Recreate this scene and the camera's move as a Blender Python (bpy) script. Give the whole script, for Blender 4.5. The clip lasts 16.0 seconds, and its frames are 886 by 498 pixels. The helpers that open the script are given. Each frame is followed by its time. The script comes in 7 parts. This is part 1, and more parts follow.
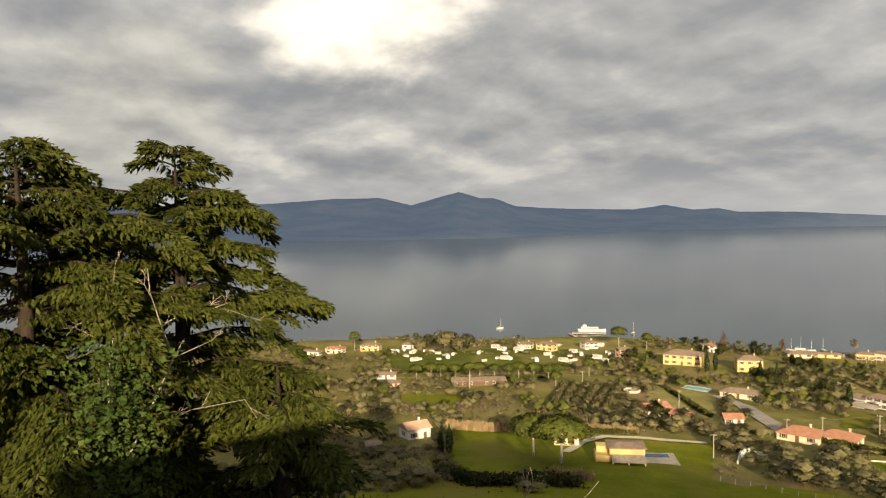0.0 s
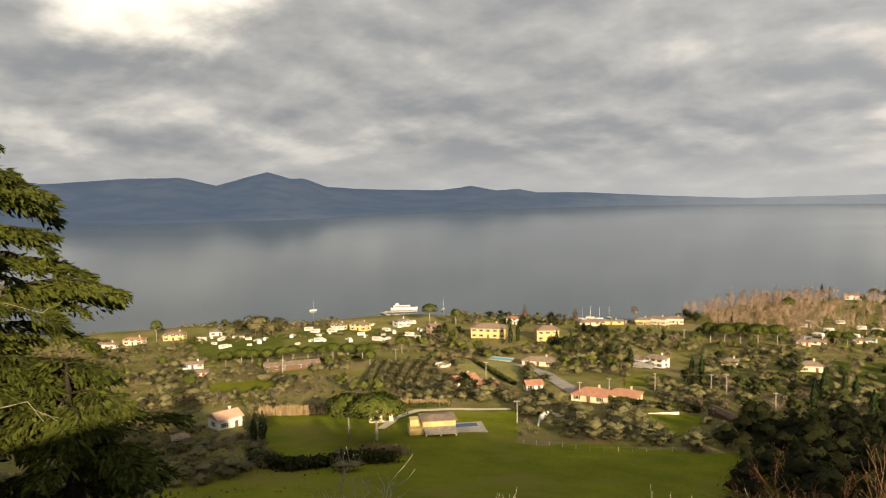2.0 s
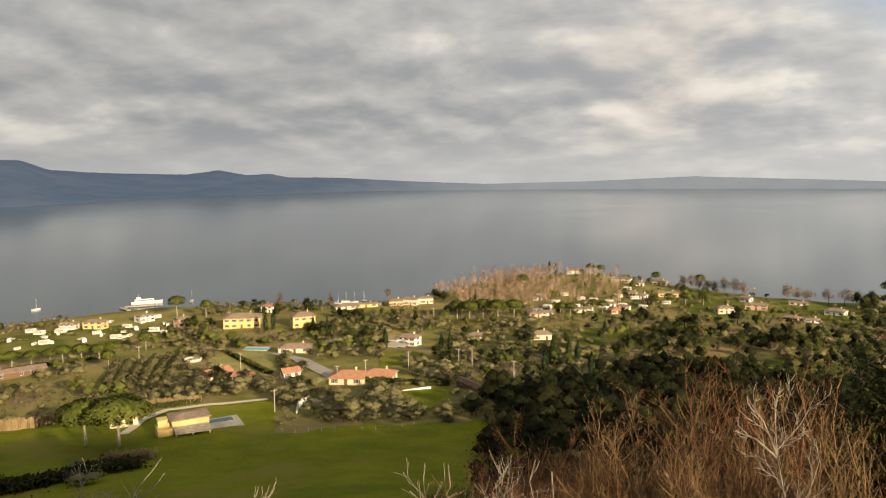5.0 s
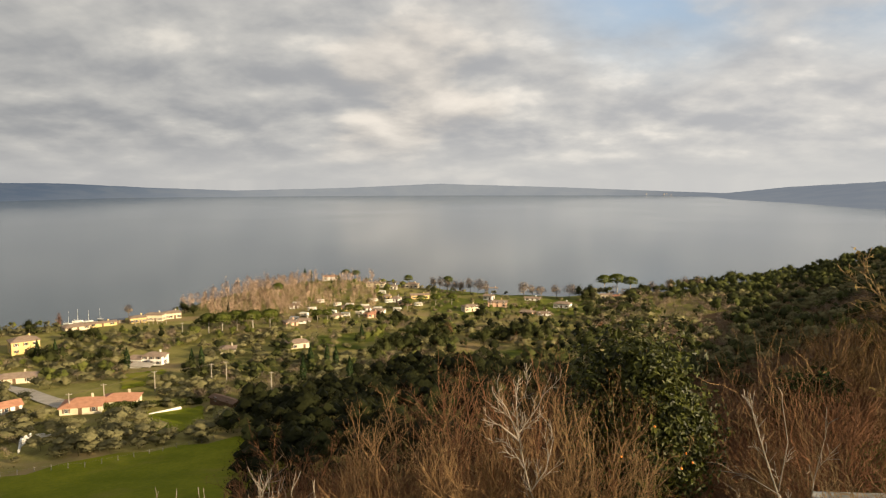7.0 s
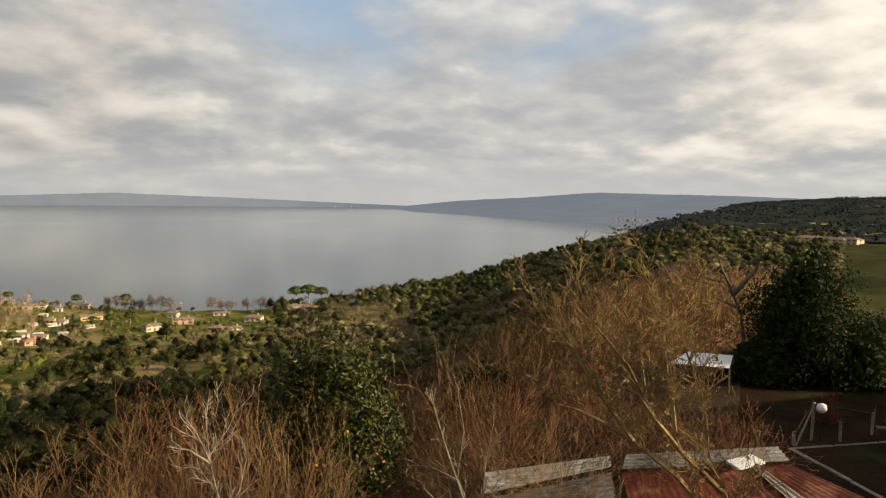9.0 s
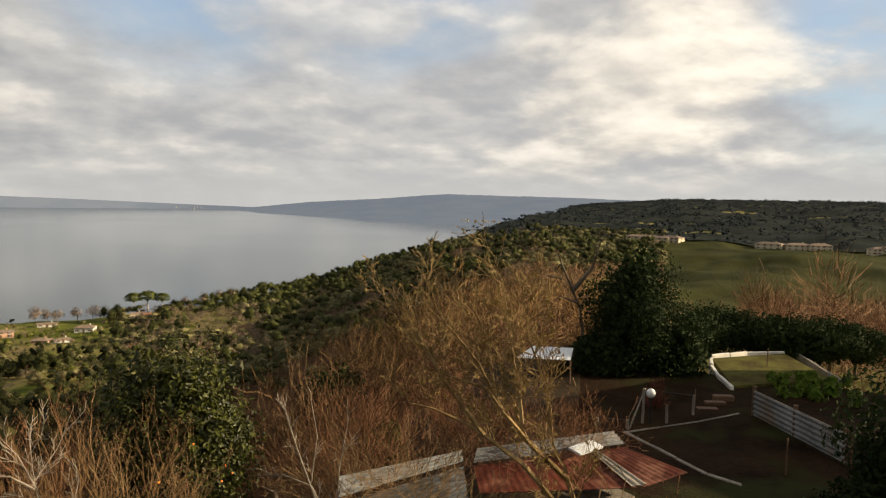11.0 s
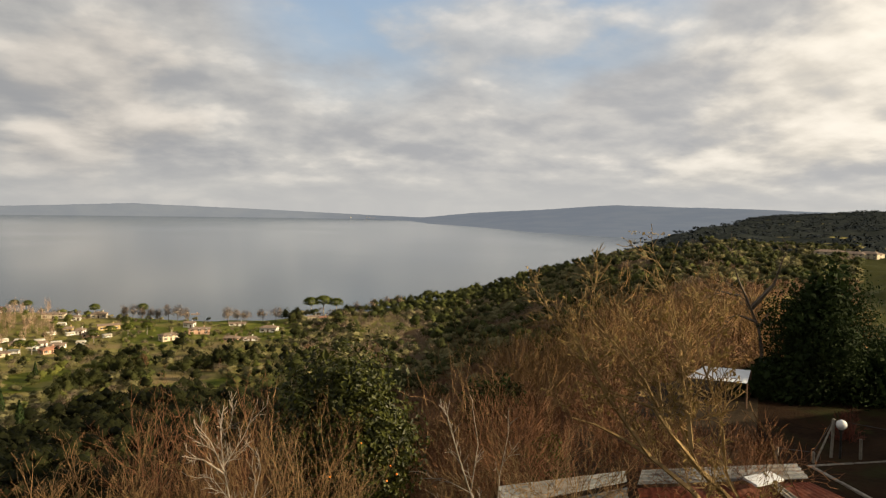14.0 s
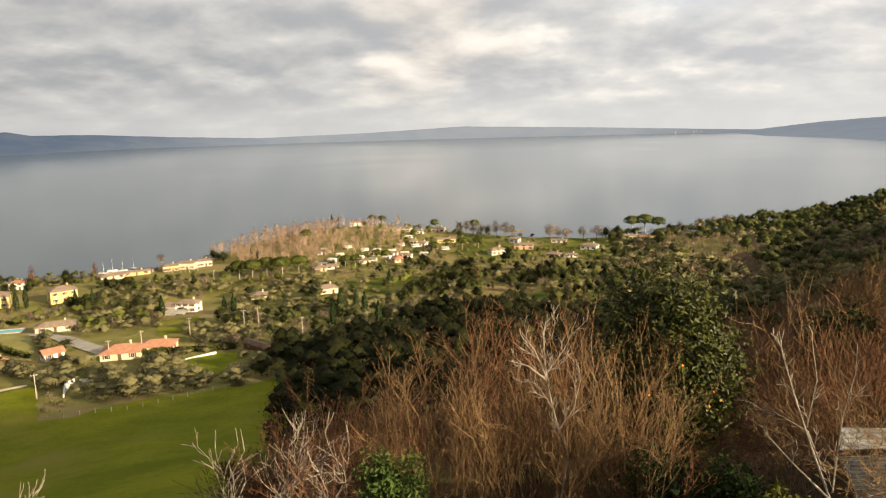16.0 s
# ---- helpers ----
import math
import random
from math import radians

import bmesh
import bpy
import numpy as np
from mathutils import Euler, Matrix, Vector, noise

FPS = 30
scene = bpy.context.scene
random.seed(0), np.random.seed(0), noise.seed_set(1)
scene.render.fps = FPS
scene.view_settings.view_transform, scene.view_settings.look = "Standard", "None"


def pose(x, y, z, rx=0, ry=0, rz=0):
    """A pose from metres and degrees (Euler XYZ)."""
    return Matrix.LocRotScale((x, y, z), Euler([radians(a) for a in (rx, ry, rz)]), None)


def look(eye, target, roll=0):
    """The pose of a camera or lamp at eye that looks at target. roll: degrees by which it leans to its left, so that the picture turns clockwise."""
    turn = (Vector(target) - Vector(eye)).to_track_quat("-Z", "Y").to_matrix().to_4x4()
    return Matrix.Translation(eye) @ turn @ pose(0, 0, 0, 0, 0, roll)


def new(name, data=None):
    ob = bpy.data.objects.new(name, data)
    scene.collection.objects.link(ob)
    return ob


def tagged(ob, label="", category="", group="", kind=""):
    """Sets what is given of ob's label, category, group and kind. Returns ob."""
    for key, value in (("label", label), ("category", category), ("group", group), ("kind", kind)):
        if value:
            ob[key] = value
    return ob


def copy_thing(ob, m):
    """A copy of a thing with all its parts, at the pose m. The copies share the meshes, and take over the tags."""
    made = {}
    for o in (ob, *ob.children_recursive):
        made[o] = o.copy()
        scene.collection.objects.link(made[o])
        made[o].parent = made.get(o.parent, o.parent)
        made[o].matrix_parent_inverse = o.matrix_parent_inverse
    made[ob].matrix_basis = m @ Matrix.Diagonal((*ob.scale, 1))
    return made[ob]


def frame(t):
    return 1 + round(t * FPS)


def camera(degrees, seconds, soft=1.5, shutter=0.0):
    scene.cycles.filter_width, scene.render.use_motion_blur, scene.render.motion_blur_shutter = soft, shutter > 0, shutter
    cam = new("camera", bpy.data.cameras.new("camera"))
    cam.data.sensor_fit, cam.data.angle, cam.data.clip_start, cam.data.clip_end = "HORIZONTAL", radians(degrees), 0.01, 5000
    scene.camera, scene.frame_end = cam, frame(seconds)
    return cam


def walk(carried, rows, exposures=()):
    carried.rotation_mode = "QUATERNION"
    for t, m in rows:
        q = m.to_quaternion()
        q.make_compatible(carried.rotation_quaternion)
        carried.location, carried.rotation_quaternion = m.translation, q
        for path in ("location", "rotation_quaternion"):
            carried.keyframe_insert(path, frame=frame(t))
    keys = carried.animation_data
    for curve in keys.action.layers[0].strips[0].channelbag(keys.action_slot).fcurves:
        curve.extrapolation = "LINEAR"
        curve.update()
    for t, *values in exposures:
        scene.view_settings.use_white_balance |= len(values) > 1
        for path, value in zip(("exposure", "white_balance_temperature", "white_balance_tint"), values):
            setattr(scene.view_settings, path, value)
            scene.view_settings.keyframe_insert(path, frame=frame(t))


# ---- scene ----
PATH = (
    (0.0, -57.51, -2.74, -0.75),
    (0.5, -53.81, -3.34, -0.85),
    (1.0, -48.39, -3.56, -0.74),
    (1.5, -44.91, -4.15, -0.75),
    (2.0, -42.55, -4.48, -0.81),
    (2.5, -40.66, -4.55, -0.74),
    (3.0, -40.12, -5.06, -0.73),
    (3.5, -38.34, -5.02, -1.01),
    (3.7, -35.42, -5.48, -0.76),
    (5.8, -15.81, -5.32, -0.24),
    (6.0, -13.17, -5.25, 0.11),
    (6.5, -7.59, -5.16, 0.22),
    (7.0, -3.50, -5.41, -0.12),
    (7.5, 0.39, -6.24, -0.55),
    (8.0, 8.39, -6.08, -0.31),
    (8.5, 15.92, -5.39, 0.11),
    (9.0, 20.96, -4.34, 0.83),
    (9.5, 24.51, -4.33, 0.47),
    (10.0, 27.08, -4.14, 0.49),
    (10.2, 28.47, -3.89, 0.70),
    (12.3, 35.35, -4.98, 0.54),
    (12.5, 34.97, -5.00, 0.56),
    (13.0, 31.58, -4.20, 0.75),
    (13.5, 27.50, -3.80, 0.85),
    (14.0, 19.74, -3.41, 1.09),
    (14.5, 12.52, -6.53, 0.68),
    (15.0, 7.01, -9.72, 0.35),
    (15.5, 1.48, -11.17, -1.10),
    (16.0, -5.66, -9.87, -1.48),
)
EYE = Vector((0.0, 0.0, 90.0))


def heading(bearing, rise):
    """The unit vector at a compass bearing (clockwise from +y) and a rise over the level, in degrees."""
    b, e = radians(bearing), radians(rise)
    return Vector((math.sin(b) * math.cos(e), math.cos(b) * math.cos(e), math.sin(e)))


cam = camera(63.52, 16.0, soft=1.25)
walk(cam, [(t, look(EYE, EYE + heading(b, e), roll)) for t, b, e, roll in PATH],
     exposures=[(0.0, 1.13), (3.5, 1.13), (7.0, 1.15), (8.0, 1.07), (9.0, 1.01), (10.0, 1.02), (12.5, 1.13), (13.2, 1.11), (14.0, 0.99), (15.0, 1.23), (15.5, 1.39), (16.0, 1.45)])

# ---- daylight: a low winter sun behind the terrace, and a broken deck of cloud ----
SUN_BEARING, SUN_RISE = 119.0, 16.3
sun = new("sun", bpy.data.lights.new("sun", "SUN"))
sun.data.energy, sun.data.angle, sun.data.color = 5.0, radians(0.6), (1.0, 0.80, 0.52)
sun.matrix_world = look(heading(SUN_BEARING, SUN_RISE) * 100, (0, 0, 0))

world = bpy.data.worlds.new("sky")
scene.world = world
world.use_nodes = True


class Graph:
    """Short hand for a node tree."""

    def __init__(self, tree):
        self.tree = tree
        tree.nodes.clear()

    def node(self, kind, **given):
        n = self.tree.nodes.new(kind)
        for key, value in given.items():
            if key in n.inputs:
                self.set(n.inputs[key], value)
        return n

    def set(self, socket, value):
        if isinstance(value, bpy.types.NodeSocket):
            self.tree.links.new(value, socket)
        elif isinstance(value, tuple) and len(value) == 3 and socket.type == "RGBA":
            socket.default_value = (*value, 1.0)
        else:
            socket.default_value = value

    def math(self, op, a, b=0.0, c=None):
        n = self.tree.nodes.new("ShaderNodeMath")
        n.operation = op
        self.set(n.inputs[0], a)
        self.set(n.inputs[1], b)
        if c is not None:
            self.set(n.inputs[2], c)
        return n.outputs[0]

    def mix(self, f, a, b):
        n = self.tree.nodes.new("ShaderNodeMix")
        n.data_type = "RGBA"
        self.set(n.inputs[0], f)
        self.set(n.inputs[6], a)
        self.set(n.inputs[7], b)
        return n.outputs[2]

    def ramp(self, f, lo, hi, a=0.0, b=1.0):
        n = self.tree.nodes.new("ShaderNodeMapRange")
        n.interpolation_type = "SMOOTHSTEP"
        for i, v in enumerate((f, lo, hi, a, b)):
            self.set(n.inputs[i], v)
        return n.outputs[0]

    def noise(self, vector, scale, detail=4.0, rough=0.5, warp=0.0):
        n = self.node("ShaderNodeTexNoise", Vector=vector, Scale=scale, Detail=detail, Roughness=rough, Distortion=warp)
        return n.outputs[0]


def sky_nodes():
    g = Graph(world.node_tree)
    nishita = g.node("ShaderNodeTexSky")
    nishita.sky_type, nishita.sun_disc = "NISHITA", False
    nishita.sun_elevation, nishita.sun_rotation = radians(SUN_RISE), radians(SUN_BEARING)
    blue = g.node("ShaderNodeMix")
    blue.data_type, blue.blend_type = "RGBA", "MULTIPLY"
    g.set(blue.inputs[0], 1.0)
    g.set(blue.inputs[6], nishita.outputs[0])
    g.set(blue.inputs[7], (0.10, 0.10, 0.10))
    way = g.node("ShaderNodeTexCoord").outputs["Generated"]
    split = g.node("ShaderNodeSeparateXYZ", Vector=way)
    x, y, z = split.outputs
    # the cloud deck seen in perspective: far clouds crowd towards the horizon
    up = g.math("ADD", g.math("MAXIMUM", z, 0.0), 0.30)
    flat = g.node("ShaderNodeCombineXYZ", X=g.math("DIVIDE", x, up), Y=g.math("DIVIDE", y, up), Z=0.0).outputs[0]
    above = g.node("ShaderNodeCombineXYZ", X=g.math("ADD", g.math("MULTIPLY", g.math("DIVIDE", x, up), 0.955), 0.035), Y=g.math("MULTIPLY", g.math("DIVIDE", y, up), 0.955), Z=0.0).outputs[0]
    heap = lambda p: g.noise(p, 1.9, 6.0, 0.53, 0.12)
    body, higher = heap(flat), heap(above)
    wide = g.noise(flat, 0.62, 2.0, 0.5, 0.2)
    puff = g.noise(flat, 6.5, 4.0, 0.5, 0.0)
    # the lit upper edges of the heaps, and their grey undersides
    relief = g.math("ADD", g.math("MULTIPLY", g.math("SUBTRACT", body, higher), 2.4), g.math("ADD", g.math("MULTIPLY", body, 0.75), g.math("MULTIPLY", wide, 0.75)))
    east = g.ramp(x, -0.85, 0.55)                    # the deck breaks up towards the right-hand shore
    relief = g.math("ADD", relief, g.math("MULTIPLY", g.math("SUBTRACT", puff, 0.5), g.math("ADD", g.math("MULTIPLY", east, 0.65), 0.25)))
    lit = g.ramp(relief, 0.28, 1.15)
    crisp = g.ramp(relief, 0.88, 1.40)
    grey = g.mix(crisp, g.mix(lit, (0.205, 0.209, 0.214), (0.355, 0.346, 0.326)), (0.50, 0.47, 0.42))
    white = g.mix(crisp, g.mix(lit, (0.325, 0.325, 0.330), (0.480, 0.460, 0.430)), (0.66, 0.61, 0.545))
    cloud = g.mix(east, grey, white)

    def toward(bearing, rise, outer, inner):
        n = g.node("ShaderNodeVectorMath")
        n.operation = "DOT_PRODUCT"
        g.set(n.inputs[0], way)
        n.inputs[1].default_value = heading(bearing, rise)
        ragged = g.math("ADD", n.outputs[1], g.math("MULTIPLY", g.math("SUBTRACT", body, 0.5), 0.045))
        return g.ramp(ragged, math.cos(radians(outer)), math.cos(radians(inner)))

    # gaps of blue above the right-hand shore
    clear = g.math("MAXIMUM", toward(13.0, 19.0, 13.0, 5.0), g.math("MAXIMUM", toward(29.0, 19.5, 13.0, 5.0), toward(66.0, 13.0, 13.0, 5.0)))
    clear = g.math("MULTIPLY", clear, g.ramp(body, 0.62, 0.42, 0.15, 0.95))
    cloud = g.mix(clear, cloud, g.mix(0.5, blue.outputs[2], (0.32, 0.42, 0.56)))
    # thin places in the deck through which the daylight glares: by the far hills, and a tall cloud over the plateau
    for bearing, rise, outer, inner, colour, most in ((-64.0, 17.2, 9.5, 0.5, (0.95, 0.87, 0.73), 0.95), (50.5, 10.5, 10.0, 2.5, (0.84, 0.765, 0.65), 0.95), (43.5, 8.0, 8.5, 2.0, (0.74, 0.68, 0.59), 0.8), (-6.0, 6.0, 8.0, 1.0, (0.60, 0.54, 0.47), 0.55), (-81.0, 8.0, 9.0, 1.0, (0.46, 0.44, 0.38), 0.6)):
        torn = g.ramp(relief, 0.30, 0.95, 0.5, 1.0)
        swelling = g.mix(g.ramp(relief, 0.45, 1.25), tuple(0.72 * c for c in colour), colour)
        cloud = g.mix(g.math("MULTIPLY", g.math("MULTIPLY", toward(bearing, rise, outer, inner), torn), most), cloud, swelling)
    haze = g.mix(g.ramp(z, 0.0, 0.075, 0.25, 1.0), g.mix(east, (0.330, 0.326, 0.318), (0.430, 0.420, 0.400)), cloud)
    out = g.node("ShaderNodeOutputWorld")
    back = g.node("ShaderNodeBackground", Color=g.mix(g.ramp(z, -0.07, -0.03), (0.16, 0.16, 0.15), haze), Strength=0.68)
    g.tree.links.new(back.outputs[0], out.inputs[0])


sky_nodes()


# ---- materials ----
def material(name, dark, light, scale=1.0, rough=0.85, bump=0.2, fine=6.0, island=0.0, piece=0.0, metal=0.0, third=None, third_scale=0.1, through_light=0.0, gloss=0.3):
    """A surface whose colour wanders between dark and light at two scales, with fine relief.
    island, piece: how far single leaves or single objects differ. third: a colour of wider stains."""
    m = bpy.data.materials.new(name)
    m.use_nodes = True
    g = Graph(m.node_tree)
    geo = g.node("ShaderNodeNewGeometry")
    if piece or island == 0.0:
        place = g.node("ShaderNodeTexCoord").outputs["Object"]
    else:
        place = geo.outputs["Position"]
    broad = g.noise(place, scale, 4.0, 0.6)
    grain = g.noise(place, scale * fine, 5.0, 0.65)
    f = g.math("ADD", g.math("MULTIPLY", broad, 0.6), g.math("MULTIPLY", grain, 0.4))
    f = g.ramp(f, 0.33, 0.67)
    if island:
        f = g.math("ADD", g.math("MULTIPLY", f, 1.0 - island), g.math("MULTIPLY", geo.outputs["Random Per Island"], island))
    if piece:
        f = g.math("ADD", g.math("MULTIPLY", f, 1.0 - piece), g.math("MULTIPLY", g.node("ShaderNodeObjectInfo").outputs["Random"], piece))
    colour = g.mix(f, dark, light)
    if third:
        colour = g.mix(g.ramp(g.noise(place, third_scale, 5.0, 0.6), 0.48, 0.66), colour, third)
    shader = g.node("ShaderNodeBsdfPrincipled", **{"Base Color": colour, "Roughness": g.math("ADD", rough - 0.08, g.math("MULTIPLY", grain, 0.16)),
                    "Metallic": metal, "Specular IOR Level": gloss})
    if bump:
        relief = g.node("ShaderNodeBump", Strength=bump, Distance=0.4 / (scale * fine), Height=grain)
        g.set(shader.inputs["Normal"], relief.outputs[0])
    last = shader.outputs[0]
    if through_light:
        thin = g.node("ShaderNodeBsdfTranslucent", Color=colour)
        both = g.node("ShaderNodeMixShader", Fac=through_light)
        g.set(both.inputs[1], last)
        g.set(both.inputs[2], thin.outputs[0])
        last = both.outputs[0]
    out = g.node("ShaderNodeOutputMaterial")
    g.tree.links.new(last, out.inputs[0])
    return m


def leafy(name, dark, light, scale, through_light=0.2, island=0.30):
    dark = tuple(0.8 * c for c in dark)
    return material(name, dark, light, scale, rough=0.72, bump=0.45, fine=12.0, island=island, through_light=through_light, gloss=0.06)


M_GRASS = material("meadow_grass", (0.055, 0.072, 0.010), (0.115, 0.122, 0.020), 0.06, 0.9, 0.5, 18.0, third=(0.16, 0.145, 0.045), third_scale=0.03, gloss=0.04)
M_LAWN = material("lawn_grass", (0.092, 0.112, 0.005), (0.175, 0.178, 0.012), 0.05, 0.9, 0.4, 20.0, third=(0.165, 0.148, 0.025), third_scale=0.04, gloss=0.04)
M_DRY = material("dry_grass", (0.18, 0.16, 0.05), (0.30, 0.27, 0.10), 0.08, 0.9, 0.4, 14.0, gloss=0.04)
M_SCRUB = material("scrub_ground", (0.118, 0.114, 0.026), (0.235, 0.202, 0.068), 0.05, 0.95, 0.6, 20.0, third=(0.215, 0.160, 0.076), third_scale=0.03, gloss=0.04)
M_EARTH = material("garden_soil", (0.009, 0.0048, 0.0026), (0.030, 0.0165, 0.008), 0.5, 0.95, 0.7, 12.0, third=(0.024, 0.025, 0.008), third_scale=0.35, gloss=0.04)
M_ROAD = material("pale_gravel_road", (0.24, 0.21, 0.17), (0.38, 0.34, 0.28), 0.3, 0.9, 0.3, 12.0)
M_WHITE = material("white_render", (0.50, 0.48, 0.43), (0.68, 0.66, 0.60), 0.4, 0.85, 0.1, 10.0)
M_YELLOW = material("ochre_render", (0.46, 0.33, 0.13), (0.60, 0.45, 0.20), 0.4, 0.85, 0.1, 10.0)
M_CREAM = material("cream_render", (0.44, 0.37, 0.25), (0.60, 0.52, 0.38), 0.4, 0.85, 0.1, 10.0)
M_PINK = material("salmon_render", (0.50, 0.30, 0.20), (0.62, 0.41, 0.29), 0.4, 0.85, 0.1, 10.0)
M_STONE = material("rough_stone", (0.20, 0.17, 0.13), (0.36, 0.31, 0.25), 0.8, 0.9, 0.5, 8.0)
M_TILE = material("terracotta_tile", (0.25, 0.115, 0.065), (0.40, 0.20, 0.12), 0.6, 0.85, 0.4, 9.0, piece=0.15)
M_TILE_OLD = material("weathered_roof_tile", (0.14, 0.098, 0.070), (0.26, 0.19, 0.138), 0.6, 0.9, 0.4, 9.0, piece=0.15)
M_SALMON = material("pale_salmon_tile", (0.40, 0.235, 0.155), (0.56, 0.36, 0.25), 0.6, 0.85, 0.4, 9.0, piece=0.15)
M_GLASS = material("dark_window_glass", (0.015, 0.018, 0.022), (0.03, 0.034, 0.04), 0.5, 0.12, 0.0, gloss=0.6)
M_WOOD = material("brown_shutter_wood", (0.075, 0.040, 0.020), (0.14, 0.08, 0.045), 2.0, 0.7, 0.2)
M_BARK = material("grey_brown_bark", (0.060, 0.046, 0.034), (0.155, 0.125, 0.095), 2.2, 0.95, 0.6, 6.0)
M_PALEBARK = material("pale_bark", (0.22, 0.19, 0.15), (0.42, 0.37, 0.30), 3.0, 0.9, 0.4, 6.0)
M_REED = leafy("dry_reed", (0.22, 0.15, 0.075), (0.42, 0.31, 0.17), 0.3)
M_OLIVE = leafy("olive_leaf", (0.095, 0.088, 0.038), (0.220, 0.196, 0.092), 0.10, 0.2, 0.12)
M_OAK = leafy("evergreen_oak_leaf", (0.018, 0.022, 0.007), (0.064, 0.068, 0.021), 0.10, 0.2, 0.15)
M_GREEN = leafy("garden_leaf", (0.034, 0.043, 0.011), (0.100, 0.106, 0.030), 0.10, 0.2, 0.15)
M_GARDEN = leafy("bright_garden_leaf", (0.060, 0.072, 0.014), (0.150, 0.152, 0.036), 0.10, 0.2, 0.15)
M_PINE = leafy("umbrella_pine_needle", (0.042, 0.056, 0.010), (0.130, 0.145, 0.028), 0.3, 0.2, 0.15)
M_CYPRESS = leafy("cypress_leaf", (0.012, 0.026, 0.009), (0.042, 0.062, 0.020), 0.3)
M_TWIG = leafy("brown_winter_twig", (0.080, 0.039, 0.020), (0.240, 0.138, 0.078), 0.11, 0.0)
M_POPLAR = leafy("tawny_poplar_twig", (0.34, 0.225, 0.150), (0.54, 0.390, 0.275), 0.1, 0.0)
M_GOLDTWIG = leafy("golden_winter_twig", (0.085, 0.047, 0.018), (0.255, 0.155, 0.066), 0.11, 0.0)
# bluish tone: haze over the far wood, put into the leaf colour
M_FARWOOD = leafy("hazed_far_wood_leaf", (0.026, 0.034, 0.038), (0.027, 0.034, 0.037), 0.01, 0.0, 0.15)
# near-black tone stands in for the shade between the far crowns
M_SHADEFLOOR = material("shade_dark_forest_floor", (0.014, 0.018, 0.016), (0.026, 0.030, 0.026), 0.05, 0.95, 0.4, 12.0, gloss=0.02)
# brown litter, its colour also darkened for the shade under the shrubs
M_FLOOR = material("shade_dark_thicket_litter", (0.020, 0.014, 0.008), (0.060, 0.042, 0.024), 0.6, 0.95, 0.6, 10.0, gloss=0.05)
M_TUSSOCK = leafy("brown_scrub_leaf", (0.085, 0.070, 0.024), (0.240, 0.195, 0.080), 0.05)
M_BRUSH = leafy("pale_brush_leaf", (0.105, 0.090, 0.038), (0.230, 0.195, 0.092), 0.08, 0.2, 0.15)
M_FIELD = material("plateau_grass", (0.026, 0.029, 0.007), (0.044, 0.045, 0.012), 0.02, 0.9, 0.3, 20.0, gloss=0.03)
M_SLOPETWIG = leafy("tan_winter_twig", (0.115, 0.064, 0.038), (0.285, 0.176, 0.108), 0.08, 0.0)
M_SLOPE = material("brown_slope_litter", (0.060, 0.038, 0.020), (0.150, 0.098, 0.054), 0.08, 0.95, 0.6, 14.0, gloss=0.04)
M_BED = material("weedy_garden_bed", (0.045, 0.034, 0.012), (0.110, 0.105, 0.026), 0.9, 0.95, 0.6, 9.0, gloss=0.05)
M_GREYTWIG = leafy("grey_winter_twig", (0.150, 0.110, 0.078), (0.330, 0.250, 0.175), 0.10, 0.0)
# oak leaf darkened to stand in for shade at the slope's foot
M_SHADEOAK = leafy("shade_dark_oak_leaf", (0.006, 0.008, 0.003), (0.028, 0.030, 0.009), 0.10, 0.2, 0.15)
M_RUSSET = leafy("russet_leaf", (0.13, 0.060, 0.034), (0.26, 0.130, 0.072), 0.2)


def water_material():
    m = bpy.data.materials.new("lake_water")
    m.use_nodes = True
    g = Graph(m.node_tree)
    place = g.node("ShaderNodeNewGeometry").outputs["Position"]
    calm = g.noise(place, 0.0022, 3.0, 0.5, 0.5)
    swell = g.noise(place, 0.03, 2.0, 0.5)
    relief = g.node("ShaderNodeBump", Strength=0.02, Distance=0.5, Height=swell)
    s = g.node("ShaderNodeBsdfPrincipled", **{"Base Color": (0.034, 0.051, 0.060), "Roughness": g.ramp(calm, 0.3, 0.7, 0.105, 0.125), "IOR": 1.333, "Specular IOR Level": 0.5})
    g.set(s.inputs["Normal"], relief.outputs[0])
    out = g.node("ShaderNodeOutputMaterial")
    g.tree.links.new(s.outputs[0], out.inputs[0])
    return m


def hill_material():
    """Distant wooded hills; the blue haze before them is added as surface emission."""
    m = bpy.data.materials.new("distant_hills")
    m.use_nodes = True
    g = Graph(m.node_tree)
    place = g.node("ShaderNodeNewGeometry").outputs["Position"]
    f = g.ramp(g.noise(place, 0.006, 6.0, 0.65), 0.4, 0.6)
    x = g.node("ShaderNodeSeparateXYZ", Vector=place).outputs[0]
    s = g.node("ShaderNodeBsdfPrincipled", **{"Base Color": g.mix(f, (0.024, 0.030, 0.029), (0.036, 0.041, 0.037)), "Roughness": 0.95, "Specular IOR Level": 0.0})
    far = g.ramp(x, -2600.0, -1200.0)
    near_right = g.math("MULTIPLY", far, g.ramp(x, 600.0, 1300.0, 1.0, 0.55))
    haze_glow = g.node("ShaderNodeEmission", Color=g.mix(near_right, (0.046, 0.068, 0.114), (0.205, 0.213, 0.230)), Strength=0.58)
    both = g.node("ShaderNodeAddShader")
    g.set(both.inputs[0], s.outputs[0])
    g.set(both.inputs[1], haze_glow.outputs[0])
    out = g.node("ShaderNodeOutputMaterial")
    g.tree.links.new(both.outputs[0], out.inputs[0])
    return m


# ---- the lie of the land ----
def curve(*pairs):
    return np.array(pairs, float).T


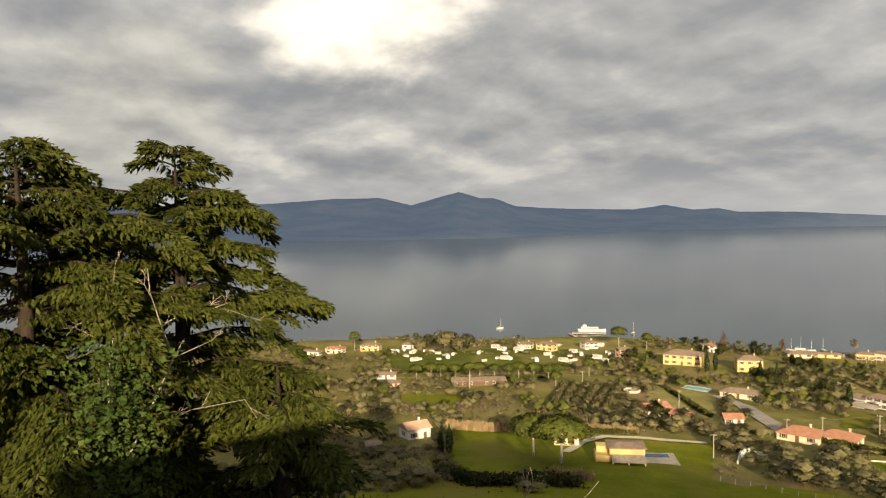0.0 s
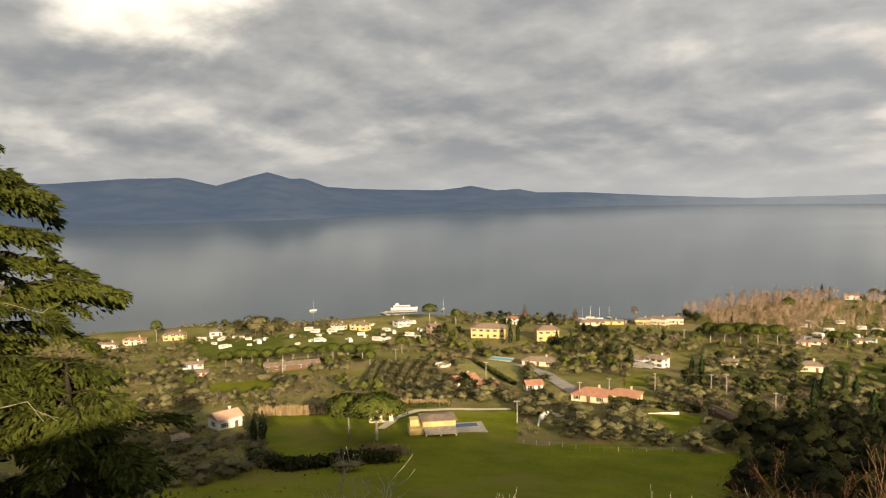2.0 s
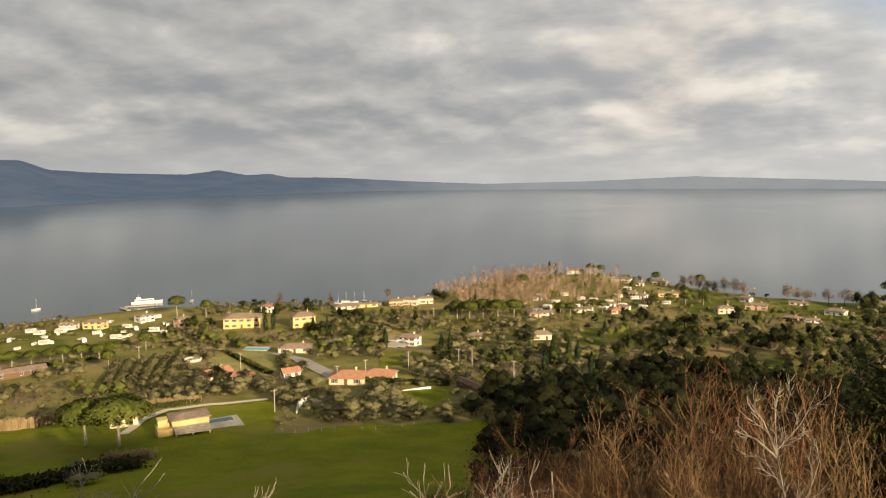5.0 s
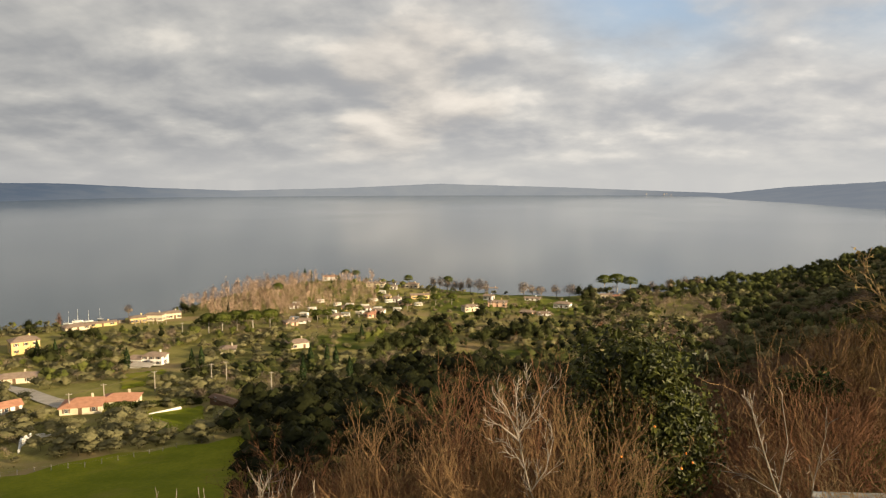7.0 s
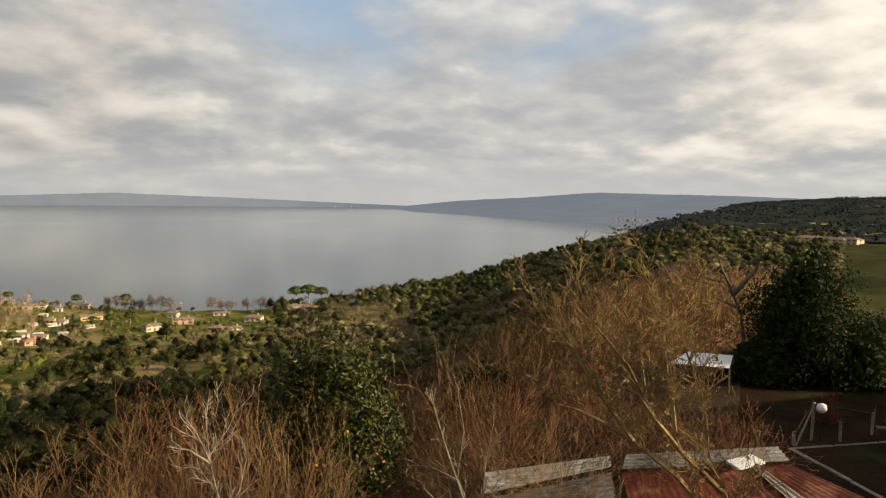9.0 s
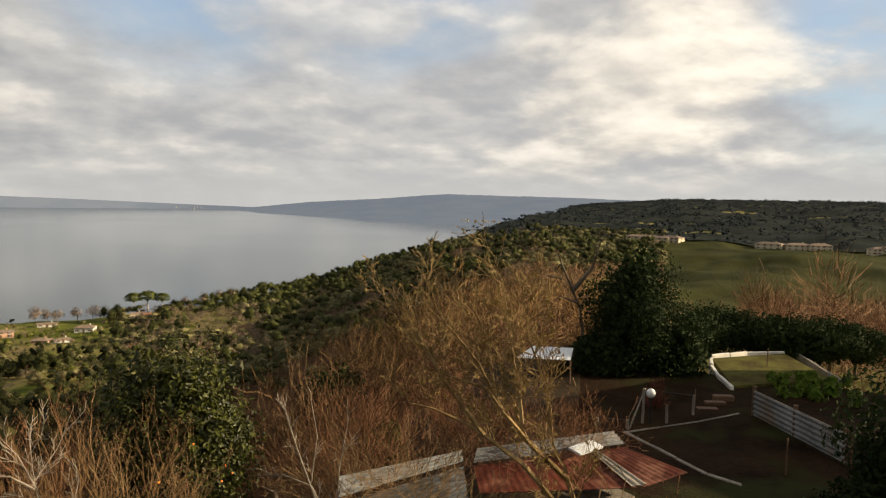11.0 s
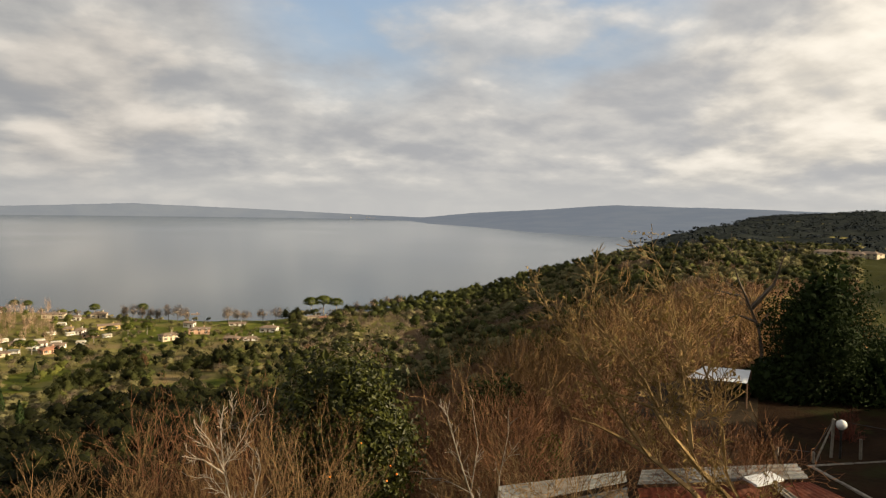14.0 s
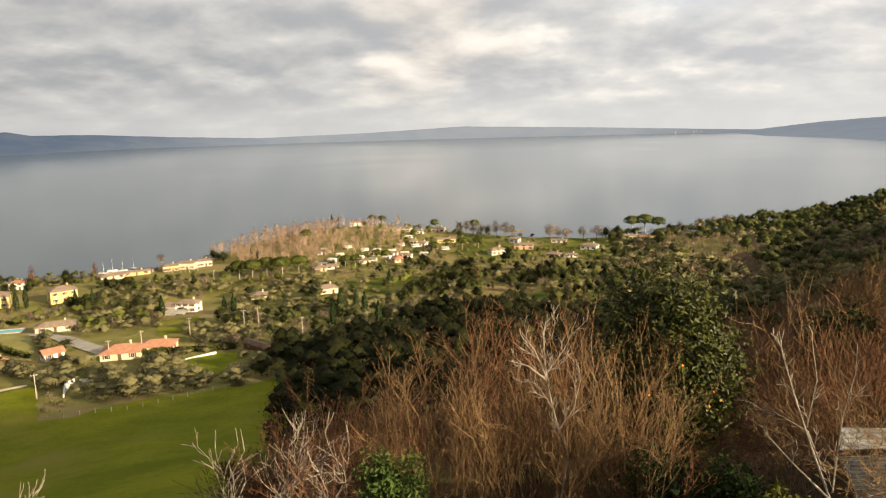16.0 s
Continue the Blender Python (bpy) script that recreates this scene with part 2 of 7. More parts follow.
def table(v, pairs):
    return float(np.interp(v, pairs[0], pairs[1]))


def smooth(v, lo, hi):
    t = min(1.0, max(0.0, (v - lo) / (hi - lo)))
    return t * t * (3 - 2 * t)


NEAR_SHORE = curve((-110, 520), (-67, 512), (-45, 510), (-30, 500), (-25, 512), (-21, 570), (-18, 625), (-12, 655), (-7, 615), (0, 560), (6, 560), (13, 590), (20, 680), (28, 800), (33, 950), (36, 1050), (39, 1250), (41.5, 1600), (43.5, 2600), (180, 2600))
FAR_SHORE = curve((-180, 2600), (-62, 2630), (-54, 2690), (-48, 3090), (-42, 3650), (-35, 3950), (-28, 4400), (-18, 4480), (0, 4560), (14, 4600), (17, 4300), (18.5, 3700), (27, 2660), (33, 2430), (38.5, 2300), (43, 2200), (180, 2300))
HILL_RISE = curve((-180, 0.6), (-90, 0.8), (-72, 1.0), (-66, 1.33), (-62.6, 1.43), (-60, 0.77), (-58.2, 1.25), (-56.2, 1.85), (-54.5, 1.26), (-53.4, 1.22), (-51.6, 0.57), (-47.8, 0.34), (-42.6, 0.22), (-40.3, 0.53), (-38.3, 0.15), (-36.5, 0.25), (-35, -0.05), (-31, -0.1), (-26, -0.42), (-19.5, -0.68), (-11.7, -0.52), (-3.7, -0.2), (6, -0.5), (14.6, -0.82), (18, -0.92), (22.3, -0.45), (27, -0.15), (33, 0.35), (38, 0.26), (44.6, 0.2), (50, 0.0), (57, 0.1), (66, 0.18), (90, 0.3), (180, 0.6))
VALLEY = curve((0, 82.5), (10, 82), (20, 78), (40, 68), (80, 50), (120, 38), (150, 31.5), (200, 23.5), (276, 16), (350, 11), (450, 6), (520, 3.5), (700, 2.5), (3000, 2))
PLATEAU = curve((0, 82.5), (13, 83), (31, 83), (45, 79), (60, 75), (100, 68), (150, 62), (250, 53), (400, 49), (600, 50), (900, 56), (1500, 62), (2500, 70), (3000, 70))


def rolling(x, y):
    return noise.fractal(Vector((x * 0.012, y * 0.012, 3.7)), 1.0, 2.0, 4)


def land(bearing, r):
    """The height of the ground at a bearing and a distance from the terrace."""
    if bearing < -110 or bearing > 95:
        w, back = 1.0, smooth(min(abs(bearing + 110), abs(bearing - 95), 60), 0, 60)
    else:
        out = smooth(r, 150, 450)
        w, back = smooth(bearing, 12 + 7 * out, 40 + 2 * out), 0.0
    z = w * table(r, PLATEAU) + (1 - w) * table(r, VALLEY)
    x, y = r * math.sin(radians(bearing)), r * math.cos(radians(bearing))
    z += rolling(x, y) * min(2.2, max(0.0, (r - 40) * 0.012)) * (1 + 1.5 * w)
    z += w * 26.0 * smooth(bearing, 41, 52) * smooth(r, 800, 2300)
    near, far = table(bearing, NEAR_SHORE), table(bearing, FAR_SHORE)
    if near < far:
        wet = smooth(r, near * 0.97, near * 1.02)
        z = z * (1 - wet) - 3.0 * wet
    return z


def spot(bearing, r, lift=0.0):
    return Vector((r * math.sin(radians(bearing)), r * math.cos(radians(bearing)), land(bearing, r) + lift))


def polar(p):
    return math.degrees(math.atan2(p[0], p[1])), math.hypot(p[0], p[1])


def sighted(bearing, rise, first=25.0):
    """Where the line from the terrace at that bearing and rise meets the ground: the distance."""
    slope, r = math.tan(radians(rise)), first
    while r < 3000:
        if EYE.z + slope * r < land(bearing, r):
            break
        r *= 1.004
    return r


def put(bearing, rise, lift=0.0):
    return spot(bearing, sighted(bearing, rise), lift)


# ---- mesh making ----
class Shape:
    """Vertices and faces of one part, gathered piece by piece."""

    def __init__(self):
        self.v, self.f = [], []

    def add(self, verts, faces, m=None):
        n = len(self.v)
        self.v.extend([tuple(m @ Vector(p)) for p in verts] if m else [tuple(p) for p in verts])
        self.f.extend([tuple(i + n for i in f) for f in faces])
        return self

    def box(self, lo, hi, m=None, cut=0.0):
        """A box; cut takes off its upright and upper edges."""
        (x0, y0, z0), (x1, y1, z1) = lo, hi
        c = min(cut, (x1 - x0) * 0.45, (y1 - y0) * 0.45, (z1 - z0) * 0.45)
        if not c:
            v = [(x, y, z) for z in (z0, z1) for x, y in ((x0, y0), (x1, y0), (x1, y1), (x0, y1))]
            return self.add(v, [(0, 3, 2, 1), (4, 5, 6, 7), (0, 1, 5, 4), (1, 2, 6, 5), (2, 3, 7, 6), (3, 0, 4, 7)], m)
        ring = lambda d, z: [(x0 + c + d, y0 + d, z), (x1 - c - d, y0 + d, z), (x1 - d, y0 + c + d, z), (x1 - d, y1 - c - d, z),
                             (x1 - c - d, y1 - d, z), (x0 + c + d, y1 - d, z), (x0 + d, y1 - c - d, z), (x0 + d, y0 + c + d, z)]
        v = ring(0, z0) + ring(0, z1 - c) + ring(c * 0.6, z1)
        f = [tuple(range(7, -1, -1)), tuple(range(16, 24))]
        for k in (0, 8):
            f += [(k + i, k + (i + 1) % 8, k + 8 + (i + 1) % 8, k + 8 + i) for i in range(8)]
        return self.add(v, f, m)

    def tube(self, points, radii, sides=6, m=None, closed=True):
        """A tapering tube along points."""
        pts = [Vector(p) for p in points]
        v, f = [], []
        for i, p in enumerate(pts):
            t = (pts[min(i + 1, len(pts) - 1)] - pts[max(i - 1, 0)]).normalized()
            a = t.orthogonal().normalized() if abs(t.z) > 0.95 else t.cross(Vector((0, 0, 1))).normalized()
            b = t.cross(a)
            for k in range(sides):
                w = 2 * math.pi * k / sides
                v.append(p + (a * math.cos(w) + b * math.sin(w)) * radii[i])
        for i in range(len(pts) - 1):
            for k in range(sides):
                f.append((i * sides + k, i * sides + (k + 1) % sides, (i + 1) * sides + (k + 1) % sides, (i + 1) * sides + k))
        if closed:
            f.append(tuple(range(sides - 1, -1, -1)))
            f.append(tuple(range((len(pts) - 1) * sides, len(pts) * sides)))
        return self.add(v, f, m)

    def ball(self, c, r, rings=6, sides=10, squash=1.0, m=None):
        v, f = [(c[0], c[1], c[2] - r * squash)], []
        for i in range(1, rings):
            a = math.pi * i / rings - math.pi / 2
            v += [(c[0] + r * math.cos(a) * math.cos(2 * math.pi * k / sides), c[1] + r * math.cos(a) * math.sin(2 * math.pi * k / sides), c[2] + r * squash * math.sin(a)) for k in range(sides)]
        v.append((c[0], c[1], c[2] + r * squash))
        top = len(v) - 1
        for k in range(sides):
            f.append((0, 1 + (k + 1) % sides, 1 + k))
            f.append((top, top - sides + k, top - sides + (k + 1) % sides))
            for i in range(rings - 2):
                p, q = 1 + i * sides, 1 + (i + 1) * sides
                f.append((p + k, p + (k + 1) % sides, q + (k + 1) % sides, q + k))
        return self.add(v, f, m)

    def mesh(self, name, mat, soft=False):
        me = bpy.data.meshes.new(name)
        me.from_pydata(self.v, [], self.f)
        me.materials.append(mat)
        if soft:
            me.polygons.foreach_set("use_smooth", [True] * len(me.polygons))
        me.update()
        return me


def quad_mesh(name, verts, quads, mat, soft=False):
    """A mesh from arrays of vertices and four-cornered faces."""
    me = bpy.data.meshes.new(name)
    verts, ways = np.asarray(verts, np.float32), None
    if verts.shape[-1] == 6:  # with the way that each corner faces
        verts, ways, soft = verts[..., :3], verts[..., 3:].reshape(-1, 3), True
    verts, quads = verts.reshape(-1, 3), np.asarray(quads, np.int32).reshape(-1, 4)
    me.vertices.add(len(verts))
    me.vertices.foreach_set("co", verts.ravel())
    me.loops.add(quads.size)
    me.loops.foreach_set("vertex_index", quads.ravel())
    me.polygons.add(len(quads))
    me.polygons.foreach_set("loop_start", np.arange(0, quads.size, 4, dtype=np.int32))
    me.polygons.foreach_set("use_smooth", np.full(len(quads), soft))
    me.materials.append(mat)
    me.update(calc_edges=True)
    if ways is not None:
        me.normals_split_custom_set_from_vertices(ways / (np.linalg.norm(ways, axis=1)[:, None] + 1e-9))
    return me


def part(name, shape, mat, parent, label="", soft=False):
    ob = new(name, shape.mesh(name, mat, soft) if isinstance(shape, Shape) else shape)
    ob.parent = parent
    if mat is not None and not ob.data.materials:
        ob.data.materials.append(mat)
    return tagged(ob, label)


def thing(name, label, category, group="", m=None):
    ob = tagged(new(name), label, category, group)
    ob.empty_display_size = 0.2
    if m is not None:
        ob.matrix_world = m
    return ob


def structure(name, me, label):
    return tagged(new(name, me), label, name.split("_")[0], kind="structure")


# ---- ground, lake, far hills ----
def ground():
    bearings = np.concatenate([np.arange(-180, -100, 4.0), np.arange(-100, 78, 0.5), np.arange(78, 180.1, 4.0)])
    dist = [0.0]
    r = 2.5
    while r < 2700:
        dist.append(r)
        r *= 1.03 if r < 750 else 1.06
    v, q, n = [], [], len(dist)
    for b in bearings:
        for d in dist:
            v.append(spot(b, d))
    for i in range(len(bearings) - 1):
        q += [(i * n + j, (i + 1) * n + j, (i + 1) * n + j + 1, i * n + j + 1) for j in range(n - 1)]
    q = np.array(q)[:, ::-1]
    structure("ground", quad_mesh("ground", v, q, M_SCRUB, True), "scrubby hillside falling to a wooded lake shore")


def lake():
    v, q, rings = [], [], [1.0, 400, 470, 540, 620, 800, 1200, 2000, 3200, 4980]
    for k in range(121):
        for r in rings:
            v.append((r * math.sin(2 * math.pi * k / 120), r * math.cos(2 * math.pi * k / 120), 0.0))
    n = len(rings)
    for k in range(120):
        q += [(k * n + j + 1, (k + 1) * n + j + 1, (k + 1) * n + j, k * n + j) for j in range(n - 1)]
    structure("water_lake", quad_mesh("lake", v, np.array(q)[:, ::-1], water_material(), True), "calm grey-blue lake mirroring the clouds")


def far_hills():
    bearings = np.concatenate([np.arange(-180, -95, 3.0), np.arange(-95, 72, 0.25), np.arange(72, 180.1, 3.0)])
    v, q, rows = [], [], (-0.06, 0.0, 0.08, 0.18, 0.3, 0.45, 0.6, 0.75, 0.88, 1.0, 1.12)
    for b in bearings:
        shore = table(b, FAR_SHORE)
        crest = min(shore + 1500.0, 4750.0)
        top = EYE.z + crest * math.tan(radians(table(b, HILL_RISE)))
        for s in rows:
            r = shore + (crest - shore) * s
            x, y = r * math.sin(radians(b)), r * math.cos(radians(b))
            rough = noise.fractal(Vector((x * 0.004, y * 0.004, 0)), 1.0, 2.0, 5)
            t = min(max(s, 0.0), 1.0)
            z = -4.0 if s < 0 else 1.0 + (top - 1.0) * (0.30 * t + 0.70 * t ** 1.8) + rough * top * 0.10 * t * (1.25 - t)
            if s > 1:
                z = top * 0.8
            if s == 1.0:
                z += noise.fractal(Vector((b * 2.2, 0, 5)), 1.0, 2.0, 4) * 1.6
            v.append((x, y, z))
    n = len(rows)
    for i in range(len(bearings) - 1):
        q += [(i * n + j + 1, (i + 1) * n + j + 1, (i + 1) * n + j, i * n + j) for j in range(n - 1)]
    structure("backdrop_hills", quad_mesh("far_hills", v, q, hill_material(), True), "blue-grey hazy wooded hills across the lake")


ground()
lake()
far_hills()


# ---- plants as arrays of small leaves ----
rng = np.random.default_rng(7)


def leaves(centres, normals, size, stretch=1.6, jitter=0.5):
    """A diamond-shaped leaf or sprig at each centre, roughly square to its normal."""
    n = len(centres)
    nrm = normals + rng.normal(0, jitter, (n, 3))
    nrm /= np.linalg.norm(nrm, axis=1)[:, None] + 1e-9
    a = np.cross(nrm, rng.normal(0, 1, (n, 3)))
    a /= np.linalg.norm(a, axis=1)[:, None] + 1e-9
    b = np.cross(nrm, a)
    s = (np.asarray(size) * rng.uniform(0.6, 1.4, n))[:, None]
    droop = nrm * s * 0.25
    v = np.stack([centres - a * s * stretch / 2, centres - b * s / 2 + droop, centres + a * s * stretch / 2, centres + b * s / 2 + droop], 1)
    return v


def faced(v, d, loose=0.3):
    """Leaves turned to face outwards, with the soft shading of a rounded crown."""
    d = d / (np.linalg.norm(d, axis=1)[:, None] + 1e-9)
    flip = np.einsum("ij,ij->i", np.cross(v[:, 1] - v[:, 0], v[:, 3] - v[:, 0]), d) < 0
    v = np.where(flip[:, None, None], v[:, ::-1], v)
    d = d + rng.normal(0, loose, d.shape)
    return np.concatenate([v, np.repeat(d[:, None], 4, 1)], 2)


def lobed(n, radii, lobes, shell=0.55, flat=0.0, core=False):
    """Points in a crown of several overlapping lobes, thickest near the outside; and the ways outwards.
    core: also the dense inner boughs of each lobe, as rough rounded masses."""
    ctr = rng.normal(0, 0.40, (lobes, 3))
    ctr[:, 2] = ctr[:, 2] * 0.8
    ctr /= np.maximum(1.0, np.linalg.norm(ctr, axis=1) / 0.62)[:, None]
    rad = rng.uniform(0.36, 0.68, lobes)
    which = rng.integers(0, lobes, n)
    d = rng.normal(0, 1, (n, 3))
    d /= np.linalg.norm(d, axis=1)[:, None]
    if flat:
        d[:, 2] = np.abs(d[:, 2]) * flat - 0.06
    p = ctr[which] + d * (rad[which] * rng.uniform(shell, 1.05, n))[:, None]
    if not core:
        return p * np.asarray(radii), d
    sides, rings, masses, facing = 5, 2, [], []
    for k in range(lobes):
        grid = np.zeros((rings + 1, sides, 3))
        for i in range(rings + 1):
            t = math.pi * i / rings
            for j in range(sides):
                w = 2 * math.pi * (j + 0.5 * k) / sides
                r = rad[k] * 0.70 * (rng.uniform(0.84, 1.16) if 0 < i < rings else 1.0)
                grid[i, j] = ctr[k] + r * np.array((math.sin(t) * math.cos(w), math.sin(t) * math.sin(w), math.cos(t)))
        for i in range(rings):
            for j in range(sides):
                four = (grid[i, j], grid[i + 1, j], grid[i + 1, (j + 1) % sides], grid[i, (j + 1) % sides])
                masses.append(four)
                facing.append([g - ctr[k] * 0.10 + rng.normal(0, 0.08, 3) + (0, 0, 0.45) for g in four])
    return p * np.asarray(radii), d * 0.14 + p * 0.45 + (0, 0, 0.50), np.concatenate([np.array(masses) * np.asarray(radii), np.array(facing)], 2)


def crown_of(n, size, radii, lobes, lift):
    p, d, c = lobed(n, radii, lobes, 0.68, core=True)
    c[..., 2] += lift
    return np.concatenate([faced(leaves(p + (0, 0, lift), d, size, 1.5, 0.5), d, 0.22), c])


def crown_olive(n, size):
    return crown_of(n, size, (3.4, 3.4, 1.9), 6, 2.0)


def crown_oak(n, size):
    return crown_of(n, size, (4.0, 4.0, 3.3), 6, 3.6)


def crown_cypress(n, size):
    t = rng.uniform(0, 1, n) ** 0.8
    w = rng.uniform(0, 2 * math.pi, n)
    r = (0.25 + 0.95 * np.sin(np.pi * np.clip(t * 0.85 + 0.13, 0, 1)) ** 0.8) * (1 - t ** 4) * rng.uniform(0.7, 1.05, n)
    d = np.stack([np.cos(w), np.sin(w), 0.3 + 0 * w], 1)
    return faced(leaves(np.stack([r * np.cos(w), r * np.sin(w), 0.5 + 9.0 * t], 1), d, size), d)


def crown_pine(n, size):
    w, t = rng.uniform(0, 2 * math.pi, n), np.sqrt(rng.uniform(0, 1, n))
    bump = 1 + 0.10 * np.sin(w * 5 + 2 * t) + 0.06 * np.sin(w * 11 + 5 * t)
    top = rng.random(n) < 0.78
    r = 3.9 * t * bump
    z = np.where(top, 6.5 + 2.9 * np.sqrt(np.clip(1 - t ** 2.4, 0, 1)) + 0.35 * np.sin(w * 7) * np.sin(t * 9), 6.2 + 0.6 * (1 - t)) + rng.normal(0, 0.13, n)
    p = np.stack([r * np.cos(w), r * np.sin(w), z], 1)
    d = np.stack([np.cos(w) * t, np.sin(w) * t, np.where(top, 1.15 - t * 0.6, -0.5)], 1)
    return faced(leaves(p, d, size, 1.3, 0.3), d, 0.25)


def bare_crown(n, thick, radii, lift, long=(0.4, 0.9), lobes=6, rise=0.7):
    """The fine twigs of a leafless crown, fanning out and upwards over several boughs."""
    p, d = lobed(n, radii, lobes, 0.35)
    p[:, 2] += lift
    out = d * (1, 1, 0.6) + (0, 0, rise) + rng.normal(0, 0.30, (n, 3))
    out /= np.linalg.norm(out, axis=1)[:, None]
    side = np.cross(out, rng.normal(0, 1, (n, 3)))
    side /= np.linalg.norm(side, axis=1)[:, None] + 1e-9
    ln, k = rng.uniform(*long, n)[:, None], np.asarray(thick)
    tip = p + out * ln
    v = np.stack([p - side * k, p + side * k, tip + side * k * 0.3, tip - side * k * 0.3], 1)
    return faced(v, d * 0.5 + (p - (0, 0, lift)) / np.asarray(radii) * 0.5 + (0, 0, 0.45), 0.35)


KINDS = {  # crown maker, material, height of the model
    "olive": (crown_olive, M_OLIVE, 4.2), "oak": (crown_oak, M_OAK, 7.0), "green": (crown_oak, M_GREEN, 7.0),
    "cypress": (crown_cypress, M_CYPRESS, 9.5), "pine": (crown_pine, M_PINE, 9.5),
    "bare": (lambda n, s: bare_crown(n, s, (2.3, 2.3, 2.1), 3.4), M_SLOPETWIG, 6.0), "poplar": (lambda n, s: bare_crown(n, s, (2.2, 2.2, 4.6), 5.4, (0.5, 1.2), 7, 1.6), M_POPLAR, 11.0),
    "garden": (crown_oak, M_GARDEN, 7.0), "brush": (crown_olive, M_BRUSH, 4.2), "russet": (lambda n, s: bare_crown(n, s, (2.6, 2.6, 2.9), 3.9), M_RUSSET, 7.0), "grey": (lambda n, s: bare_crown(n, s, (2.7, 2.7, 2.2), 3.2), M_GREYTWIG, 6.0), "darkoak": (crown_oak, M_SHADEOAK, 7.0), "far": (lambda n, s: crown_of(n, s, (4.4, 4.4, 1.5), 2, 2.6) * (1, 1, 1, .25, .25, .25) + (0, 0, 0, 0, 0, 1), M_FARWOOD, 7.0)}
STOCK = {}


def model(kind, n, size):
    key = (kind, n)
    if key not in STOCK:
        STOCK[key] = [KINDS[kind][0](n, size) for _ in range(5)]
    return STOCK[key]


def planted(name, label, kind, places, n, size, tall=(0.8, 1.3)):
    """Many trees of one kind as one mass: crowns and stems joined."""
    if not places:
        return
    models = model(kind, n, size)
    vs = []
    for x, y, z in places:
        w, s = rng.uniform(0, 2 * math.pi), rng.uniform(*tall)
        c, k = math.cos(w) * s, math.sin(w) * s
        m = models[rng.integers(0, 5)].reshape(-1, 6)
        sz = s * rng.uniform(0.85, 1.15)
        vs.append(np.stack([m[:, 0] * c - m[:, 1] * k + x, m[:, 0] * k + m[:, 1] * c + y, m[:, 2] * sz + z - 0.15, m[:, 3] * c - m[:, 4] * k, m[:, 3] * k + m[:, 4] * c, m[:, 5]], 1))
        h = KINDS[kind][2] * 0.55 * sz
        t = 0.09 * s if kind in ("bare", "poplar", "olive", "grey") else 0.16 * s
        if kind != "far":
            vs.append(np.array([(x - t, y, z - 0.3, 0, -1, 0), (x + t, y, z - 0.3, 0, -1, 0), (x + t * 0.4, y, z + h, 0, -1, 0), (x - t * 0.4, y, z + h, 0, -1, 0),
                                (x, y - t, z - 0.3, 1, 0, 0), (x, y + t, z - 0.3, 1, 0, 0), (x, y + t * 0.4, z + h, 1, 0, 0), (x, y - t * 0.4, z + h, 1, 0, 0)]))
    v = np.concatenate(vs)
    tagged(new(name, quad_mesh(name, v, np.arange(len(v)), KINDS[kind][1])), label, "trees", kind="stuff")


# open ground kept clear of trees: bearing from, to; rise from, to; and what grows there
CLEAR = [(-49.5, -19.5, -28.0, -19.4), (-57, -47.5, -20.6, -17.0), (-61.5, -56, -15.2, -14.3), (-62, -48, -12.6, -11.2), (-41, -36, -15.4, -13.3),
         (-47, -36.5, -19.6, -16.6), (-26.9, -22.3, -18.6, -16.7), (-33, -26, -16.4, -14.4), (-28, -22.8, -14.6, -12.4), (2.0, 8.0, -9.4, -8.4), (-2.5, 3, -14.2, -13.4),
         (-39, -33, -14.2, -13.0), (-41, -32, -11.9, -10.6), (-61.5, -58.3, -18, -16), (-32, -22, -10.9, -9.8), (-51, -42, -10.9, -9.6), (-68, -61, -10.8, -9.9), (-50.0, -43.6, -15.7, -12.7)]
THIN = [(-4, 9.5, -10.7, -8.4), (-16.5, -6, -13.2, -12.2), (-16, -7, -11.6, -9.8), (-36, -22, -13.6, -11.0), (-62, -36, -13.2, -10.4)]  # gardens with fewer trees
PLOTS = []  # circles that houses take up: x, y, radius


def is_clear(b, r):
    rise = -math.degrees(math.atan2(EYE.z - land(b, r), r))
    if rng.random() < 0.55 and any(b0 < b < b1 and e0 < rise < e1 for b0, b1, e0, e1 in THIN):
        return True
    return any(b0 < b < b1 and e0 < rise < e1 for b0, b1, e0, e1 in CLEAR)


def scatter(count, b0, b1, r0, r1, gap):
    """Places spread at random over a sector, no two nearer than gap, clear of fields and houses."""
    found, cells = [], {}
    for _ in range(count * 7):
        b, r = rng.uniform(b0, b1), math.sqrt(rng.uniform(r0 * r0, r1 * r1))
        if r > table(b, NEAR_SHORE) * 0.98 or is_clear(b, r):
            continue
        x, y = r * math.sin(radians(b)), r * math.cos(radians(b))
        cell = (int(x // gap), int(y // gap))
        if any((x - px) ** 2 + (y - py) ** 2 < gap * gap for i in (-1, 0, 1) for j in (-1, 0, 1) for px, py in cells.get((cell[0] + i, cell[1] + j), ())):
            continue
        if any((x - hx) ** 2 + (y - hy) ** 2 < hr * hr for hx, hy, hr in PLOTS):
            continue
        cells.setdefault(cell, []).append((x, y))
        found.append((x, y, land(b, r)))
        if len(found) >= count:
            break
    return found


